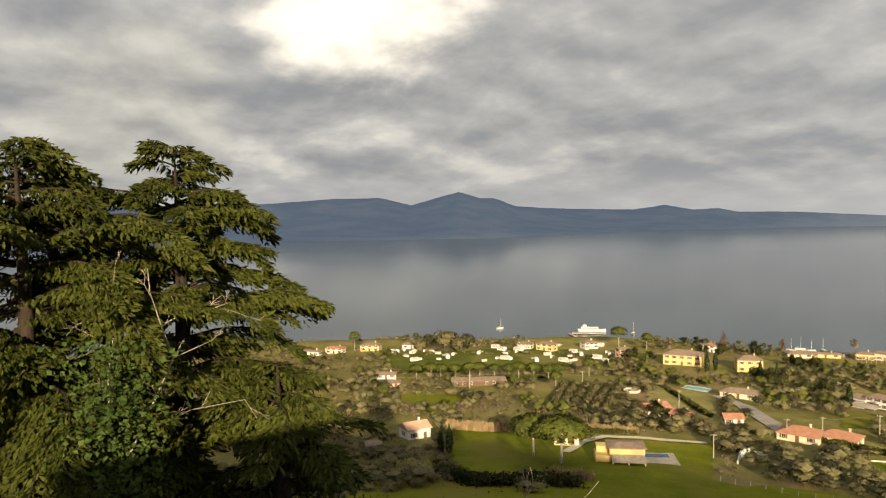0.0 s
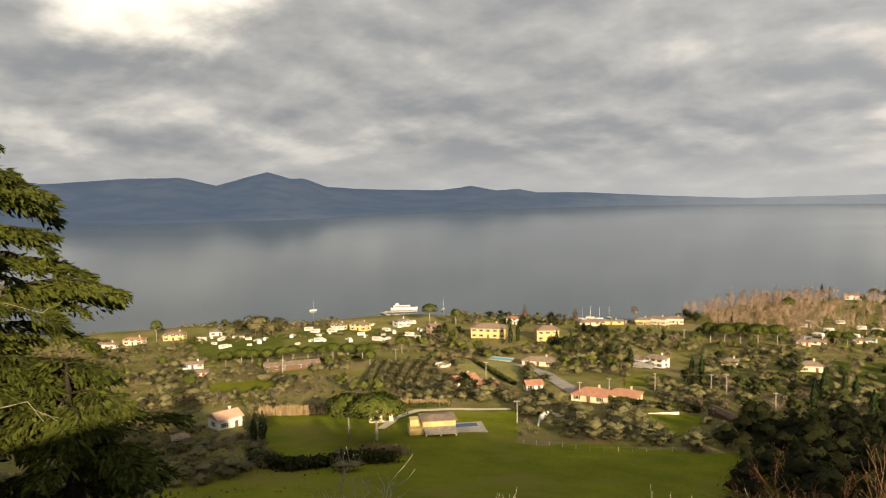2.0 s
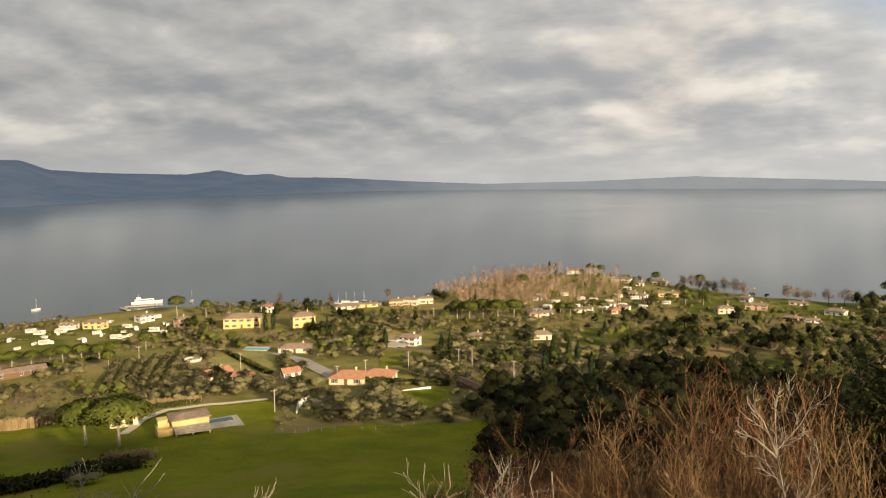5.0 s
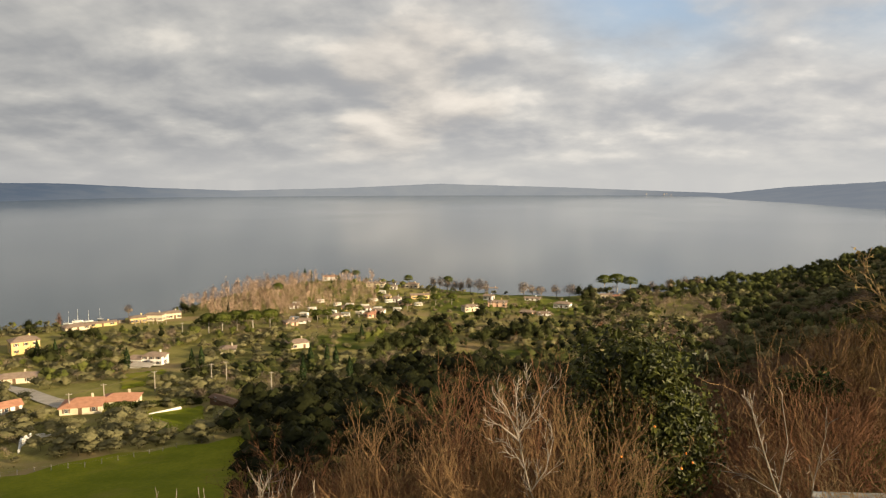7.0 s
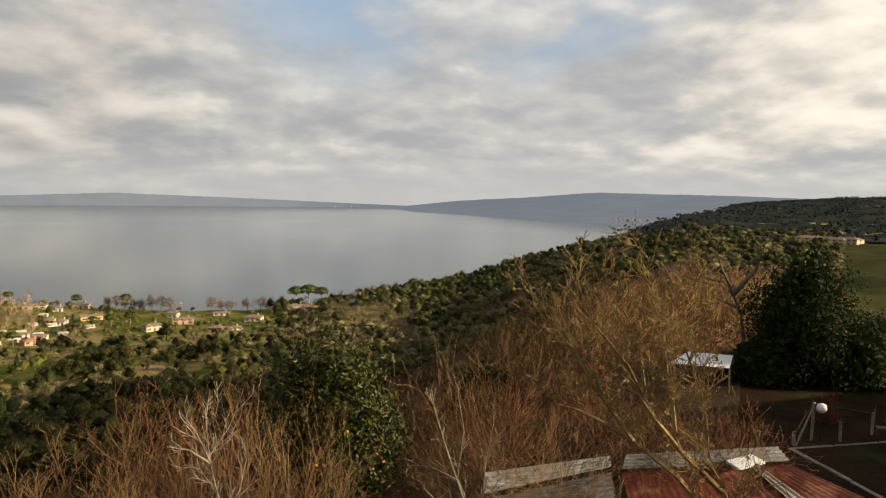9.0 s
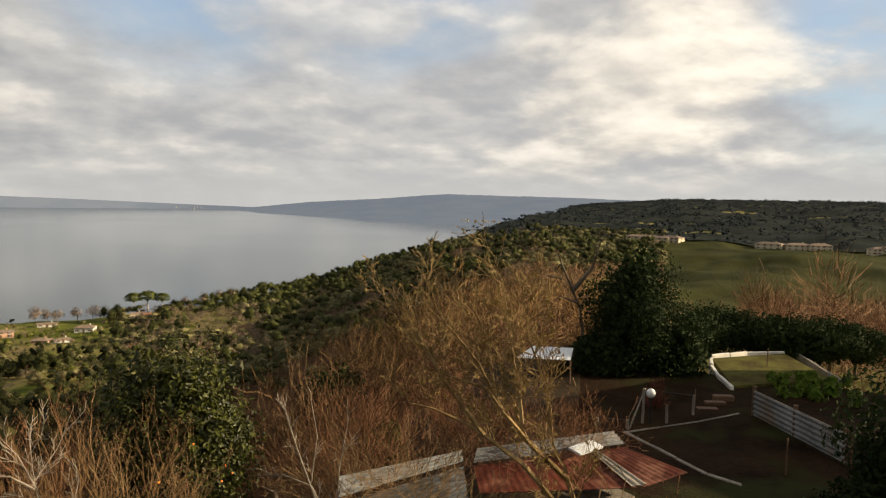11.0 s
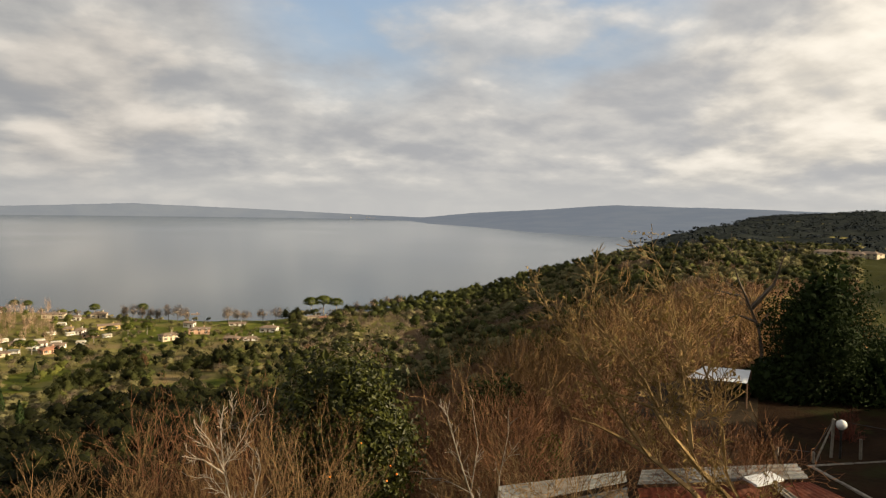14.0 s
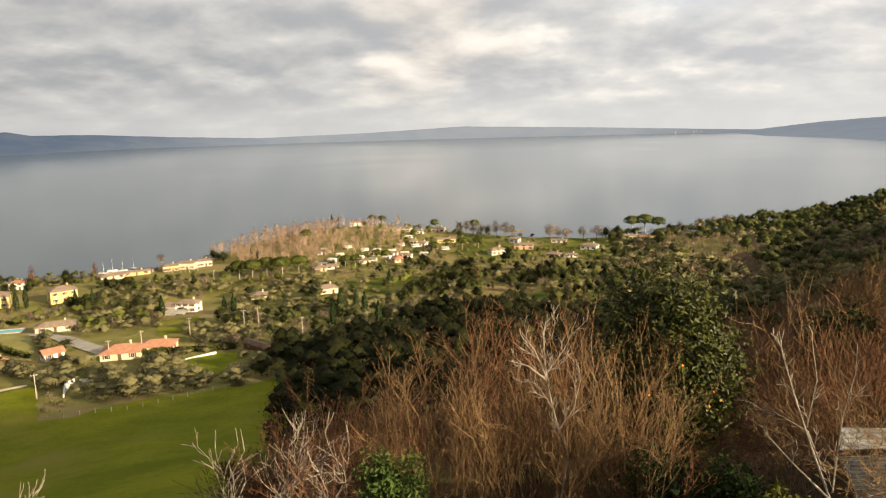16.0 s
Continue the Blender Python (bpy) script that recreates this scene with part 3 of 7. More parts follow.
# ---- houses ----
def roofed(w, d, h, pitch, over, hip):
    """A pitched roof with its thickness and overhang."""
    x, y, t = w / 2 + over, d / 2 + over, 0.22
    rise = y * pitch
    e = min(x * 0.95, y * 0.9) if hip else 0.0
    v = [(-x, -y, h), (x, -y, h), (x, y, h), (-x, y, h), (-x + e, 0, h + rise), (x - e, 0, h + rise)]
    v += [(a, b, c - t) for a, b, c in v]
    return Shape().add(v, [(0, 1, 5, 4), (2, 3, 4, 5), (1, 2, 5), (3, 0, 4), (6, 10, 11, 7), (8, 11, 10, 9), (7, 11, 8), (9, 10, 6),
                           (0, 6, 7, 1), (1, 7, 8, 2), (2, 8, 9, 3), (3, 9, 6, 0)])


def gabled(w, d, h, pitch):
    x, y = w / 2, d / 2
    g = h + y * pitch
    return Shape().add([(-x, -y, -2.5), (x, -y, -2.5), (x, y, -2.5), (-x, y, -2.5), (-x, -y, h), (x, -y, h), (x, y, h), (-x, y, h), (-x, 0, g), (x, 0, g)],
                       [(0, 1, 5, 4), (1, 2, 6, 9, 5), (2, 3, 7, 6), (3, 0, 4, 8, 7), (4, 5, 9, 8), (6, 7, 8, 9)])


def window_into(house, x, y, z, w, h, side, shutters=True):
    """A window with frame, pane and shutters; side 0 is the front, 1 the right, 2 the back, 3 the left."""
    m = pose(x, y, z, 0, 0, 90 * side)
    f = Shape()
    for lo, hi in (((-w / 2 - .08, -.06, -.08), (w / 2 + .08, .02, 0)), ((-w / 2 - .08, -.06, h), (w / 2 + .08, .02, h + .08)),
                   ((-w / 2 - .08, -.06, 0), (-w / 2, .02, h)), ((w / 2, -.06, 0), (w / 2 + .08, .02, h)), ((-.03, -.05, 0), (.03, .02, h))):
        f.box(lo, hi, m)
    frame_ob = part("window", f, M_WHITE, house)
    part("pane", Shape().box((-w / 2, -.025, 0), (w / 2, .01, h), m), M_GLASS, frame_ob)
    if shutters:
        for s in (-1, 1):
            part("shutter", Shape().box((min(s * (w / 2 + .1), s * (w + .1)), -.07, 0), (max(s * (w / 2 + .1), s * (w + .1)), -.02, h), m), M_WOOD, frame_ob)


def house(name, label, bearing, rise, w, d, h, turn, wall, roof, hip=True, pitch=0.38, storeys=1, chimney=True, windows=2, sink=0.0, distance=None, group=""):
    """A house whose front faces the terrace when turn is 0."""
    r = distance or sighted(bearing, rise)
    p = spot(bearing, r)
    ob = thing(name, label, "house", group, pose(p.x, p.y, p.z - sink, 0, 0, -bearing + turn))
    PLOTS.append((p.x, p.y, max(w, d) * 0.6 + 1.0))
    for step in (8.0, 14.0):  # the garden before it
        PLOTS.append((p.x * (1 - step / r), p.y * (1 - step / r), max(w, d) * 0.45))
    part("wall", gabled(w, d, h, 0.0 if hip else pitch), wall, ob)
    top = part("roof", roofed(w, d, h, pitch, 0.45, hip), roof, ob)
    if chimney:
        c = Shape().box((w * 0.2, d * 0.08, h + 0.2), (w * 0.2 + 0.6, d * 0.08 + 0.5, h + d * pitch * 0.5 + 0.7), cut=0.05)
        c.box((w * 0.2 - 0.1, d * 0.08 - 0.1, h + d * pitch * 0.5 + 0.7), (w * 0.2 + 0.7, d * 0.08 + 0.6, h + d * pitch * 0.5 + 0.85))
        part("chimney", c, wall, top)
    for s in range(storeys):
        z = s * (h / storeys) + 0.95
        for k in range(windows):
            x = (k + 0.5) / windows * w - w / 2
            if s == 0 and k == windows // 2:
                dr = Shape().box((x - .55, -d / 2 - .05, 0.0), (x + .55, -d / 2 + .02, 2.1)).box((x - .65, -d / 2 - .09, 2.1), (x + .65, -d / 2 + .02, 2.22))
                part("door", dr, M_WOOD, ob)
            else:
                window_into(ob, x, -d / 2, z, 1.0, 1.25, 0)
        window_into(ob, w / 2, 0.0, z, 1.0, 1.25, 1)
        window_into(ob, -w / 2, 0.0, z, 1.0, 1.25, 3)
    return ob


def valley_houses():
    yellow = house("yellow_house", "ochre villa with a pale tiled roof and paved terrace", -43.2, -18.9, 9.0, 6.5, 4.6, 8, M_YELLOW, M_TILE_OLD, True, 0.18, 1, chimney=False, windows=3)
    part("side_wing", Shape().box((-8.0, -3.4, -2), (-4.5, 2.2, 2.6)).box((-7.6, -1.0, 2.6), (-4.5, 2.2, 4.3)), M_YELLOW, yellow)
    part("porch_roof", Shape().add([(-4.2, -6.6, 2.0), (4.4, -6.6, 2.0), (4.4, -3.2, 2.9), (-4.2, -3.2, 2.9), (-4.2, -6.6, 1.8), (4.4, -6.6, 1.8), (4.4, -3.2, 2.7), (-4.2, -3.2, 2.7)],
                                   [(0, 1, 2, 3), (4, 7, 6, 5), (0, 4, 5, 1), (1, 5, 6, 2), (3, 2, 6, 7), (0, 3, 7, 4)]), M_STONE, yellow, "grey porch roof")
    for x in (-3.9, 0.0, 4.1):
        part("porch_post", Shape().box((x - .15, -6.4, -2), (x + .15, -6.1, 1.9)), M_CREAM, yellow)
    part("terrace", Shape().box((4.6, -6.0, -2.2), (13.5, 6.5, 0.35), cut=0.1), M_ROAD, yellow, "pale paved terrace")
    part("pool", Shape().box((5.6, 2.6, 0.3), (11.8, 5.4, 0.42)), material("covered_pool", (0.02, 0.05, 0.09), (0.05, 0.10, 0.15), 0.5, 0.2, 0.0), yellow, "dark blue covered pool")
    house("pink_house", "small house with a pale salmon tiled roof", -60.0, -17.4, 7.5, 7, 3.4, 25, M_WHITE, M_SALMON, False, 0.4)
    white = house("white_house", "rambling white house with brown tiled roofs and an annex", -25.8, -13.5, 9, 6.5, 4.4, -28, M_WHITE, M_TILE_OLD, True, 0.35, 2, windows=3)
    part("wing", Shape().box((-11.0, -3.6, -2), (-4.4, 2.4, 3.0)), M_WHITE, white)
    part("wing_roof", Shape().add([(-11.5, -4.2, 2.9), (-4.2, -4.2, 2.9), (-4.2, 2.9, 2.9), (-11.5, 2.9, 2.9), (-9.5, -.6, 4.3), (-4.2, -.6, 4.3)], [(0, 1, 5, 4), (1, 2, 5), (2, 3, 4, 5), (3, 0, 4), (3, 2, 1, 0)]), M_TILE_OLD, white)
    part("annex", Shape().box((-6.5, -9.5, -2), (-1.8, -5.8, 1.6)), M_WHITE, white)
    part("annex_post", Shape().box((2.2, -9.5, -2), (2.5, -9.2, 1.6)), M_WHITE, white)
    part("annex_roof", Shape().add([(-7.0, -10.0, 1.6), (2.9, -10.0, 1.6), (2.9, -5.4, 2.3), (-7.0, -5.4, 2.3), (-7.0, -10.0, 1.4), (2.9, -10.0, 1.4), (2.9, -5.4, 2.1), (-7.0, -5.4, 2.1)],
                                   [(0, 1, 2, 3), (4, 7, 6, 5), (0, 4, 5, 1), (1, 5, 6, 2), (3, 2, 6, 7), (0, 3, 7, 4)]), M_ROAD, white, "pale grey annex roof")
    for x in (-9.6, -7.6, -5.6):
        window_into(white, x, -3.6, .9, .9, 1.2, 0)
    house("orange_roof_house", "low house with an orange terracotta roof", -30.8, -16.2, 11.5, 9, 2.6, -12, M_CREAM, M_TILE, True, 0.36, windows=3)
    house("orange_roof_house", "low house wing with an orange terracotta roof", -28.3, -16.1, 11, 8, 2.4, -16, M_CREAM, M_TILE, True, 0.34, windows=3)
    house("yellow_villa", "broad ochre lakeside villa with tiled roof", -38.9, -11.5, 19, 11, 5.6, -8, M_YELLOW, M_TILE_OLD, True, 0.34, 2, windows=5)
    house("yellow_villa", "tall ochre lakeside house with tiled roof", -34.3, -11.7, 12, 9, 6.0, 10, M_YELLOW, M_TILE_OLD, True, 0.38, 2, windows=3)
    house("stone_cottage", "low stone cottage with brown roof by a pool", -34.9, -13.7, 14, 7, 2.6, -10, M_CREAM, M_TILE_OLD, True, 0.33, windows=3)
    for b, e, w, h, wall, roof, hip, label in ((-26.9, -10.35, 9, 3.6, M_YELLOW, M_TILE_OLD, True, "ochre lakeside restaurant with tiled roof"), (-25.7, -10.3, 11, 4.2, M_CREAM, M_TILE_OLD, True, "cream lakeside restaurant hall"),
                                               (-24.5, -10.2, 10, 3.8, M_CREAM, M_TILE_OLD, True, "cream restaurant wing with a tiled roof"), (-28.4, -10.25, 10, 2.4, M_STONE, M_GLASS, False, "low dark-roofed boathouse on the shore"),
                                               (-29.3, -10.35, 9, 1.8, M_WHITE, M_WHITE, False, "low white boat tent on the shore"), (-30.3, -10.4, 8, 1.6, M_WHITE, M_WHITE, False, "low white boat tent on the shore")):
        house("lakeside_restaurant" if h > 3 else "boat_shed", label, b, e, w, 7, h, -6 + 14 * math.sin(b * 3), wall, roof, hip, 0.26 if hip else 0.1, 1, chimney=hip, windows=4)
    p = put(-26.0, -10.55)
    per = thing("pergola", "grey timber pergola before the restaurant", "pergola", m=pose(p.x, p.y, p.z, 0, 0, 26))
    for k in range(8):
        for y in (-1.8, 1.8):
            part("post", Shape().box((k * 2.4 - 8.5, y - .12, -.5), (k * 2.4 - 8.26, y + .12, 2.5)), M_STONE, per)
        part("beam", Shape().box((k * 2.4 - 8.5, -2.4, 2.5), (k * 2.4 - 8.26, 2.4, 2.75)), M_STONE, per)
    for y in (-1.8, 1.8):
        part("rail", Shape().box((-9, y - .1, 2.75), (9, y + .1, 2.95)), M_STONE, per)
    house("lone_house", "small pale house among olive trees", -15.2, -13.0, 9, 7, 3.0, 15, M_CREAM, M_TILE_OLD, True, 0.35)


valley_houses()


# ---- draped sheets: lawns, tracks, hedges ----
def quad_of(b0, b1, r0, r1, lift=0.22, cells=(14, 8), wobble=0.0):
    """A patch of ground cover that lies on the land, between two bearings and two distances given at each of them."""
    v, q = [], []
    nu, nv = cells
    for i in range(nu + 1):
        b = b0 + (b1 - b0) * i / nu
        lo, hi = r0[0] + (r0[1] - r0[0]) * i / nu, r1[0] + (r1[1] - r1[0]) * i / nu
        edge = wobble * noise.noise(Vector((i * 0.7, lo * 0.1, 2.0)))
        for j in range(nv + 1):
            r = lo + (hi - lo) * j / nv + (edge if j in (0, nv) else 0.0)
            ragged = wobble * 9.0 / max(r, 60.0) * noise.noise(Vector((j * 0.8, lo * 0.1, 7.0 + i))) if i in (0, nu) else 0.0
            v.append(spot(b + ragged, r, lift))
    for i in range(nu):
        q += [(i * (nv + 1) + j, i * (nv + 1) + j + 1, (i + 1) * (nv + 1) + j + 1, (i + 1) * (nv + 1) + j) for j in range(nv)]
    return v, q


def field(name, label, b0, b1, low, high, mat, lift=0.22):
    """A lawn or field: bearings, and the rises of its near and far edge (at both ends)."""
    r0 = [sighted(b, e) for b, e in zip((b0, b1), low)]
    r1 = [sighted(b, e) for b, e in zip((b0, b1), high)]
    v, q = quad_of(b0, b1, r0, r1, lift, (28, 14), 6.0)
    structure(name, quad_mesh(name, v, q, mat, True), label)


def track(name, label, points, width, mat, lift=0.3):
    """A lane along bearings and rises."""
    ps = [put(b, e) for b, e in points]
    fine = []
    for a, b in zip(ps, ps[1:]):
        n = max(2, int((b - a).length / 3))
        fine += [a.lerp(b, i / n) for i in range(n)]
    fine.append(ps[-1])
    v, q = [], []
    for i, p in enumerate(fine):
        t = (fine[min(i + 1, len(fine) - 1)] - fine[max(i - 1, 0)]).normalized()
        side = Vector((t.y, -t.x, 0)).normalized() * width / 2
        for s in (-1, 0, 1):
            c = p + side * s
            v.append((c.x, c.y, land(*polar(c)) + lift))
        PLOTS.append((p.x, p.y, width * 0.5 + 2.0))
    for i in range(len(fine) - 1):
        q += [(i * 3 + j, i * 3 + j + 1, i * 3 + j + 4, i * 3 + j + 3) for j in range(2)]
    structure(name, quad_mesh(name, v, q, mat, True), label)


def clump_row(name, label, category, points, height, width, mat, density, size, stretch=1.6, upright=False):
    """A hedge or reed bed along bearings and rises, made of leaves or stalks."""
    ps = [put(b, e) for b, e in points]
    vs = []
    for a, b in zip(ps, ps[1:]):
        n = int((b - a).length * density)
        t = rng.uniform(0, 1, n)
        c = np.array(a) + (np.array(b) - np.array(a)) * t[:, None] + rng.normal(0, width / 3, (n, 3)) * (1, 1, 0)
        h = height * (0.8 + 0.35 * np.array([noise.noise(Vector((k * 9.0, 1.0, 0))) for k in t]))
        if upright:
            top = c + (rng.normal(0, .25, (n, 3)) * (1, 1, 0)) + np.stack([0 * h, 0 * h, h * rng.uniform(0.6, 1.1, n)], 1)
            s = np.stack([rng.normal(0, 1, n), rng.normal(0, 1, n), 0 * h], 1)
            s /= np.linalg.norm(s, axis=1)[:, None]
            vs.append(np.stack([c - s * size, c + s * size, top + s * size, top - s * size], 1))
        else:
            c[:, 2] += h * rng.uniform(0.0, 1.0, n)
            vs.append(leaves(c, rng.normal(0, 1, (n, 3)) + (0, 0, .6), size, stretch))
    v = np.concatenate(vs).reshape(-1, 3)
    return tagged(new(name, quad_mesh(name, v, np.arange(len(v)), mat)), label, category, kind="stuff")


def open_land():
    field("ground_lower_field", "bright green meadow at the foot of the slope", -74, -16, (-29.0, -29.0), (-20.6, -19.3), M_LAWN)
    field("ground_pine_field", "green meadow beside a reed bed", -57.2, -46.5, (-21, -20.2), (-17.0, -17.6), M_LAWN)
    field("ground_upper_field", "narrow sunlit green field", -61.5, -55.5, (-15.1, -15.0), (-14.2, -14.4), M_LAWN)
    field("ground_camping_lawn", "camping ground lawn by the lake", -62, -47, (-12.6, -12.2), (-11.1, -10.7), M_GRASS)
    field("ground_strip_field", "strip of dry yellowish grass", -41.6, -36.5, (-14.6, -15.6), (-13.2, -13.6), M_DRY)
    field("ground_house_lawn", "mown lawn beside the ochre house", -47, -36.7, (-20.4, -19.9), (-17.2, -17.3), M_LAWN)
    field("ground_far_lawn", "small lawn with a white kerb", -26.7, -22.5, (-18.6, -18.3), (-16.9, -16.9), M_LAWN)
    field("ground_white_house_lawn", "lawn before the white house", -28.2, -25.0, (-15.1, -14.8), (-14.0, -13.9), M_LAWN)
    field("ground_shore_lawn", "open grassy slope among lakeside houses", -4.5, 10.0, (-10.8, -10.6), (-8.55, -8.6), M_GRASS)
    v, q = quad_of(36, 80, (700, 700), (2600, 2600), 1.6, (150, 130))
    structure("ground_far_wood", quad_mesh("ground_far_wood", v, q, M_SHADEFLOOR, True), "far woodland floor, darkened for the shade between crowns")
    field("ground_garden_meadow", "grassy clearing among pale olives", -17.0, -6.0, (-13.3, -13.4), (-12.1, -12.1), M_GRASS)
    field("ground_hollow_lawn", "small clearing with short grass", -2.6, 3.2, (-14.2, -14.0), (-13.5, -13.4), M_GRASS)
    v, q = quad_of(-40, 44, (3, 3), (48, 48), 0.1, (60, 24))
    structure("ground_thicket", quad_mesh("ground_thicket", v, q, M_FLOOR, True), "leaf litter below the thicket, darkened for the shade there")
    v, q = quad_of(8, 44, (48, 48), (330, 900), 0.15, (80, 90), 8.0)
    structure("ground_slope", quad_mesh("ground_slope", v, q, M_SLOPE, True), "brown leaf litter on the wooded slope")
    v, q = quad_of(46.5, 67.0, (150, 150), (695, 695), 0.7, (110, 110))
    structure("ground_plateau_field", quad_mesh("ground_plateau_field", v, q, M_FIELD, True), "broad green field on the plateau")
    track("road_lane", "pale gravel lane between gardens", ((-36.4, -13.7), (-34.6, -14.3), (-33.0, -15.2), (-31.6, -16.0)), 6.0, M_ROAD)
    track("road_drive", "pale curving drive to the ochre house", ((-47.9, -18.6), (-46.6, -17.8), (-44.8, -17.3), (-41.5, -17.25), (-37.2, -17.2)), 2.6, M_CREAM, 0.5)
    track("road_shore", "shore road", ((-62, -12.9), (-56, -12.9), (-48, -12.5)), 3.0, M_DRY)
    clump_row("reed_bed", "dry tan reeds in a tall row", "reeds", ((-57.2, -16.9), (-51.6, -17.1)), 3.4, 1.6, M_REED, 90, 0.09, upright=True)
    clump_row("reed_bed", "dry tan reeds behind a hedge", "reeds", ((-46.6, -16.8), (-42.4, -16.9)), 2.6, 1.4, M_REED, 80, 0.09, upright=True)
    clump_row("reed_bed", "dry tan reeds by the meadow", "reeds", ((-49.2, -20.4), (-46.2, -20.5)), 2.6, 3.0, M_REED, 120, 0.08, upright=True)
    for pts, h in ((((-56.5, -13.2), (-48.3, -12.9)), 2.2), (((-40.3, -13.4), (-36.9, -15.3)), 2.0), (((-46.5, -17.0), (-42.3, -16.9)), 1.6), (((-30.2, -16.2), (-22.6, -16.7)), 2.2),
                   (((-62, -12.6), (-48, -12.1)), 2.2), (((-39.3, -12.8), (-37.0, -12.9)), 2.0)):
        clump_row("hedge", "clipped dark green hedge between gardens", "hedge", pts, h, 1.2, M_GREEN, 60, 0.55)
    clump_row("scrub_row", "dark evergreen scrub at the field's foot", "scrub", ((-58, -20.4), (-55, -21.1), (-50.2, -20.9), (-47, -21.0)), 3.0, 3.4, M_OAK, 120, 0.55)


open_land()


# ---- single trees ----
def trunk_shape(h, r, lean=0.0, fork=0):
    s = Shape()
    s.tube([(0, 0, -0.4), (lean * .1, 0, h * .3), (lean * .5, 0, h * .65), (lean, 0, h)], [r, r * .8, r * .65, r * .45], 7)
    for k in range(fork):
        w = 2 * math.pi * k / fork + 0.4
        s.tube([(lean * .5, 0, h * .62), (lean * .7 + math.cos(w) * h * .12, math.sin(w) * h * .12, h * .85), (lean + math.cos(w) * h * .26, math.sin(w) * h * .26, h * 1.02)], [r * .5, r * .38, r * .2], 5)
    return s


TREES = {}


def tree(kind, name, label, bearing, rise, height, wide=1.0, distance=None, group=""):
    """A tree of its own: trunk and crown. The first of each kind is built, the others are copies."""
    r = distance or sighted(bearing, rise)
    p = spot(bearing, r)
    k = height / KINDS[kind][2]
    variant = rng.integers(0, 3)
    m = pose(p.x, p.y, p.z, 0, 0, rng.uniform(0, 360)) @ Matrix.Diagonal((k * wide, k * wide, k, 1))
    PLOTS.append((p.x, p.y, height * wide * (0.42 if kind == "pine" else 0.22)))
    key = (kind, int(variant))
    if key in TREES:
        ob = copy_thing(TREES[key], m)
        ob.name = name
        tagged(ob, label, "tree", group)
        ob.matrix_basis = m
        return ob
    ob = thing(name, label, "tree", group)
    h = KINDS[kind][2]
    part("trunk", trunk_shape(h * (0.8 if kind == "pine" else 0.55), h * 0.028, h * 0.03, 5 if kind == "pine" else 3 if kind != "cypress" else 0), M_PALEBARK if kind == "pine" else M_BARK, ob, soft=True)
    n, s = {"pine": (2600, .34), "cypress": (700, .34), "bare": (900, .03), "grey": (900, .035), "poplar": (700, .04), "russet": (900, .045)}.get(kind, (900, .28))
    v = KINDS[kind][0](n, s).reshape(-1, 6)
    part("crown", quad_mesh("crown", v, np.arange(len(v)), KINDS[kind][1]), None, ob)
    ob.matrix_basis = m
    TREES[key] = ob
    return ob


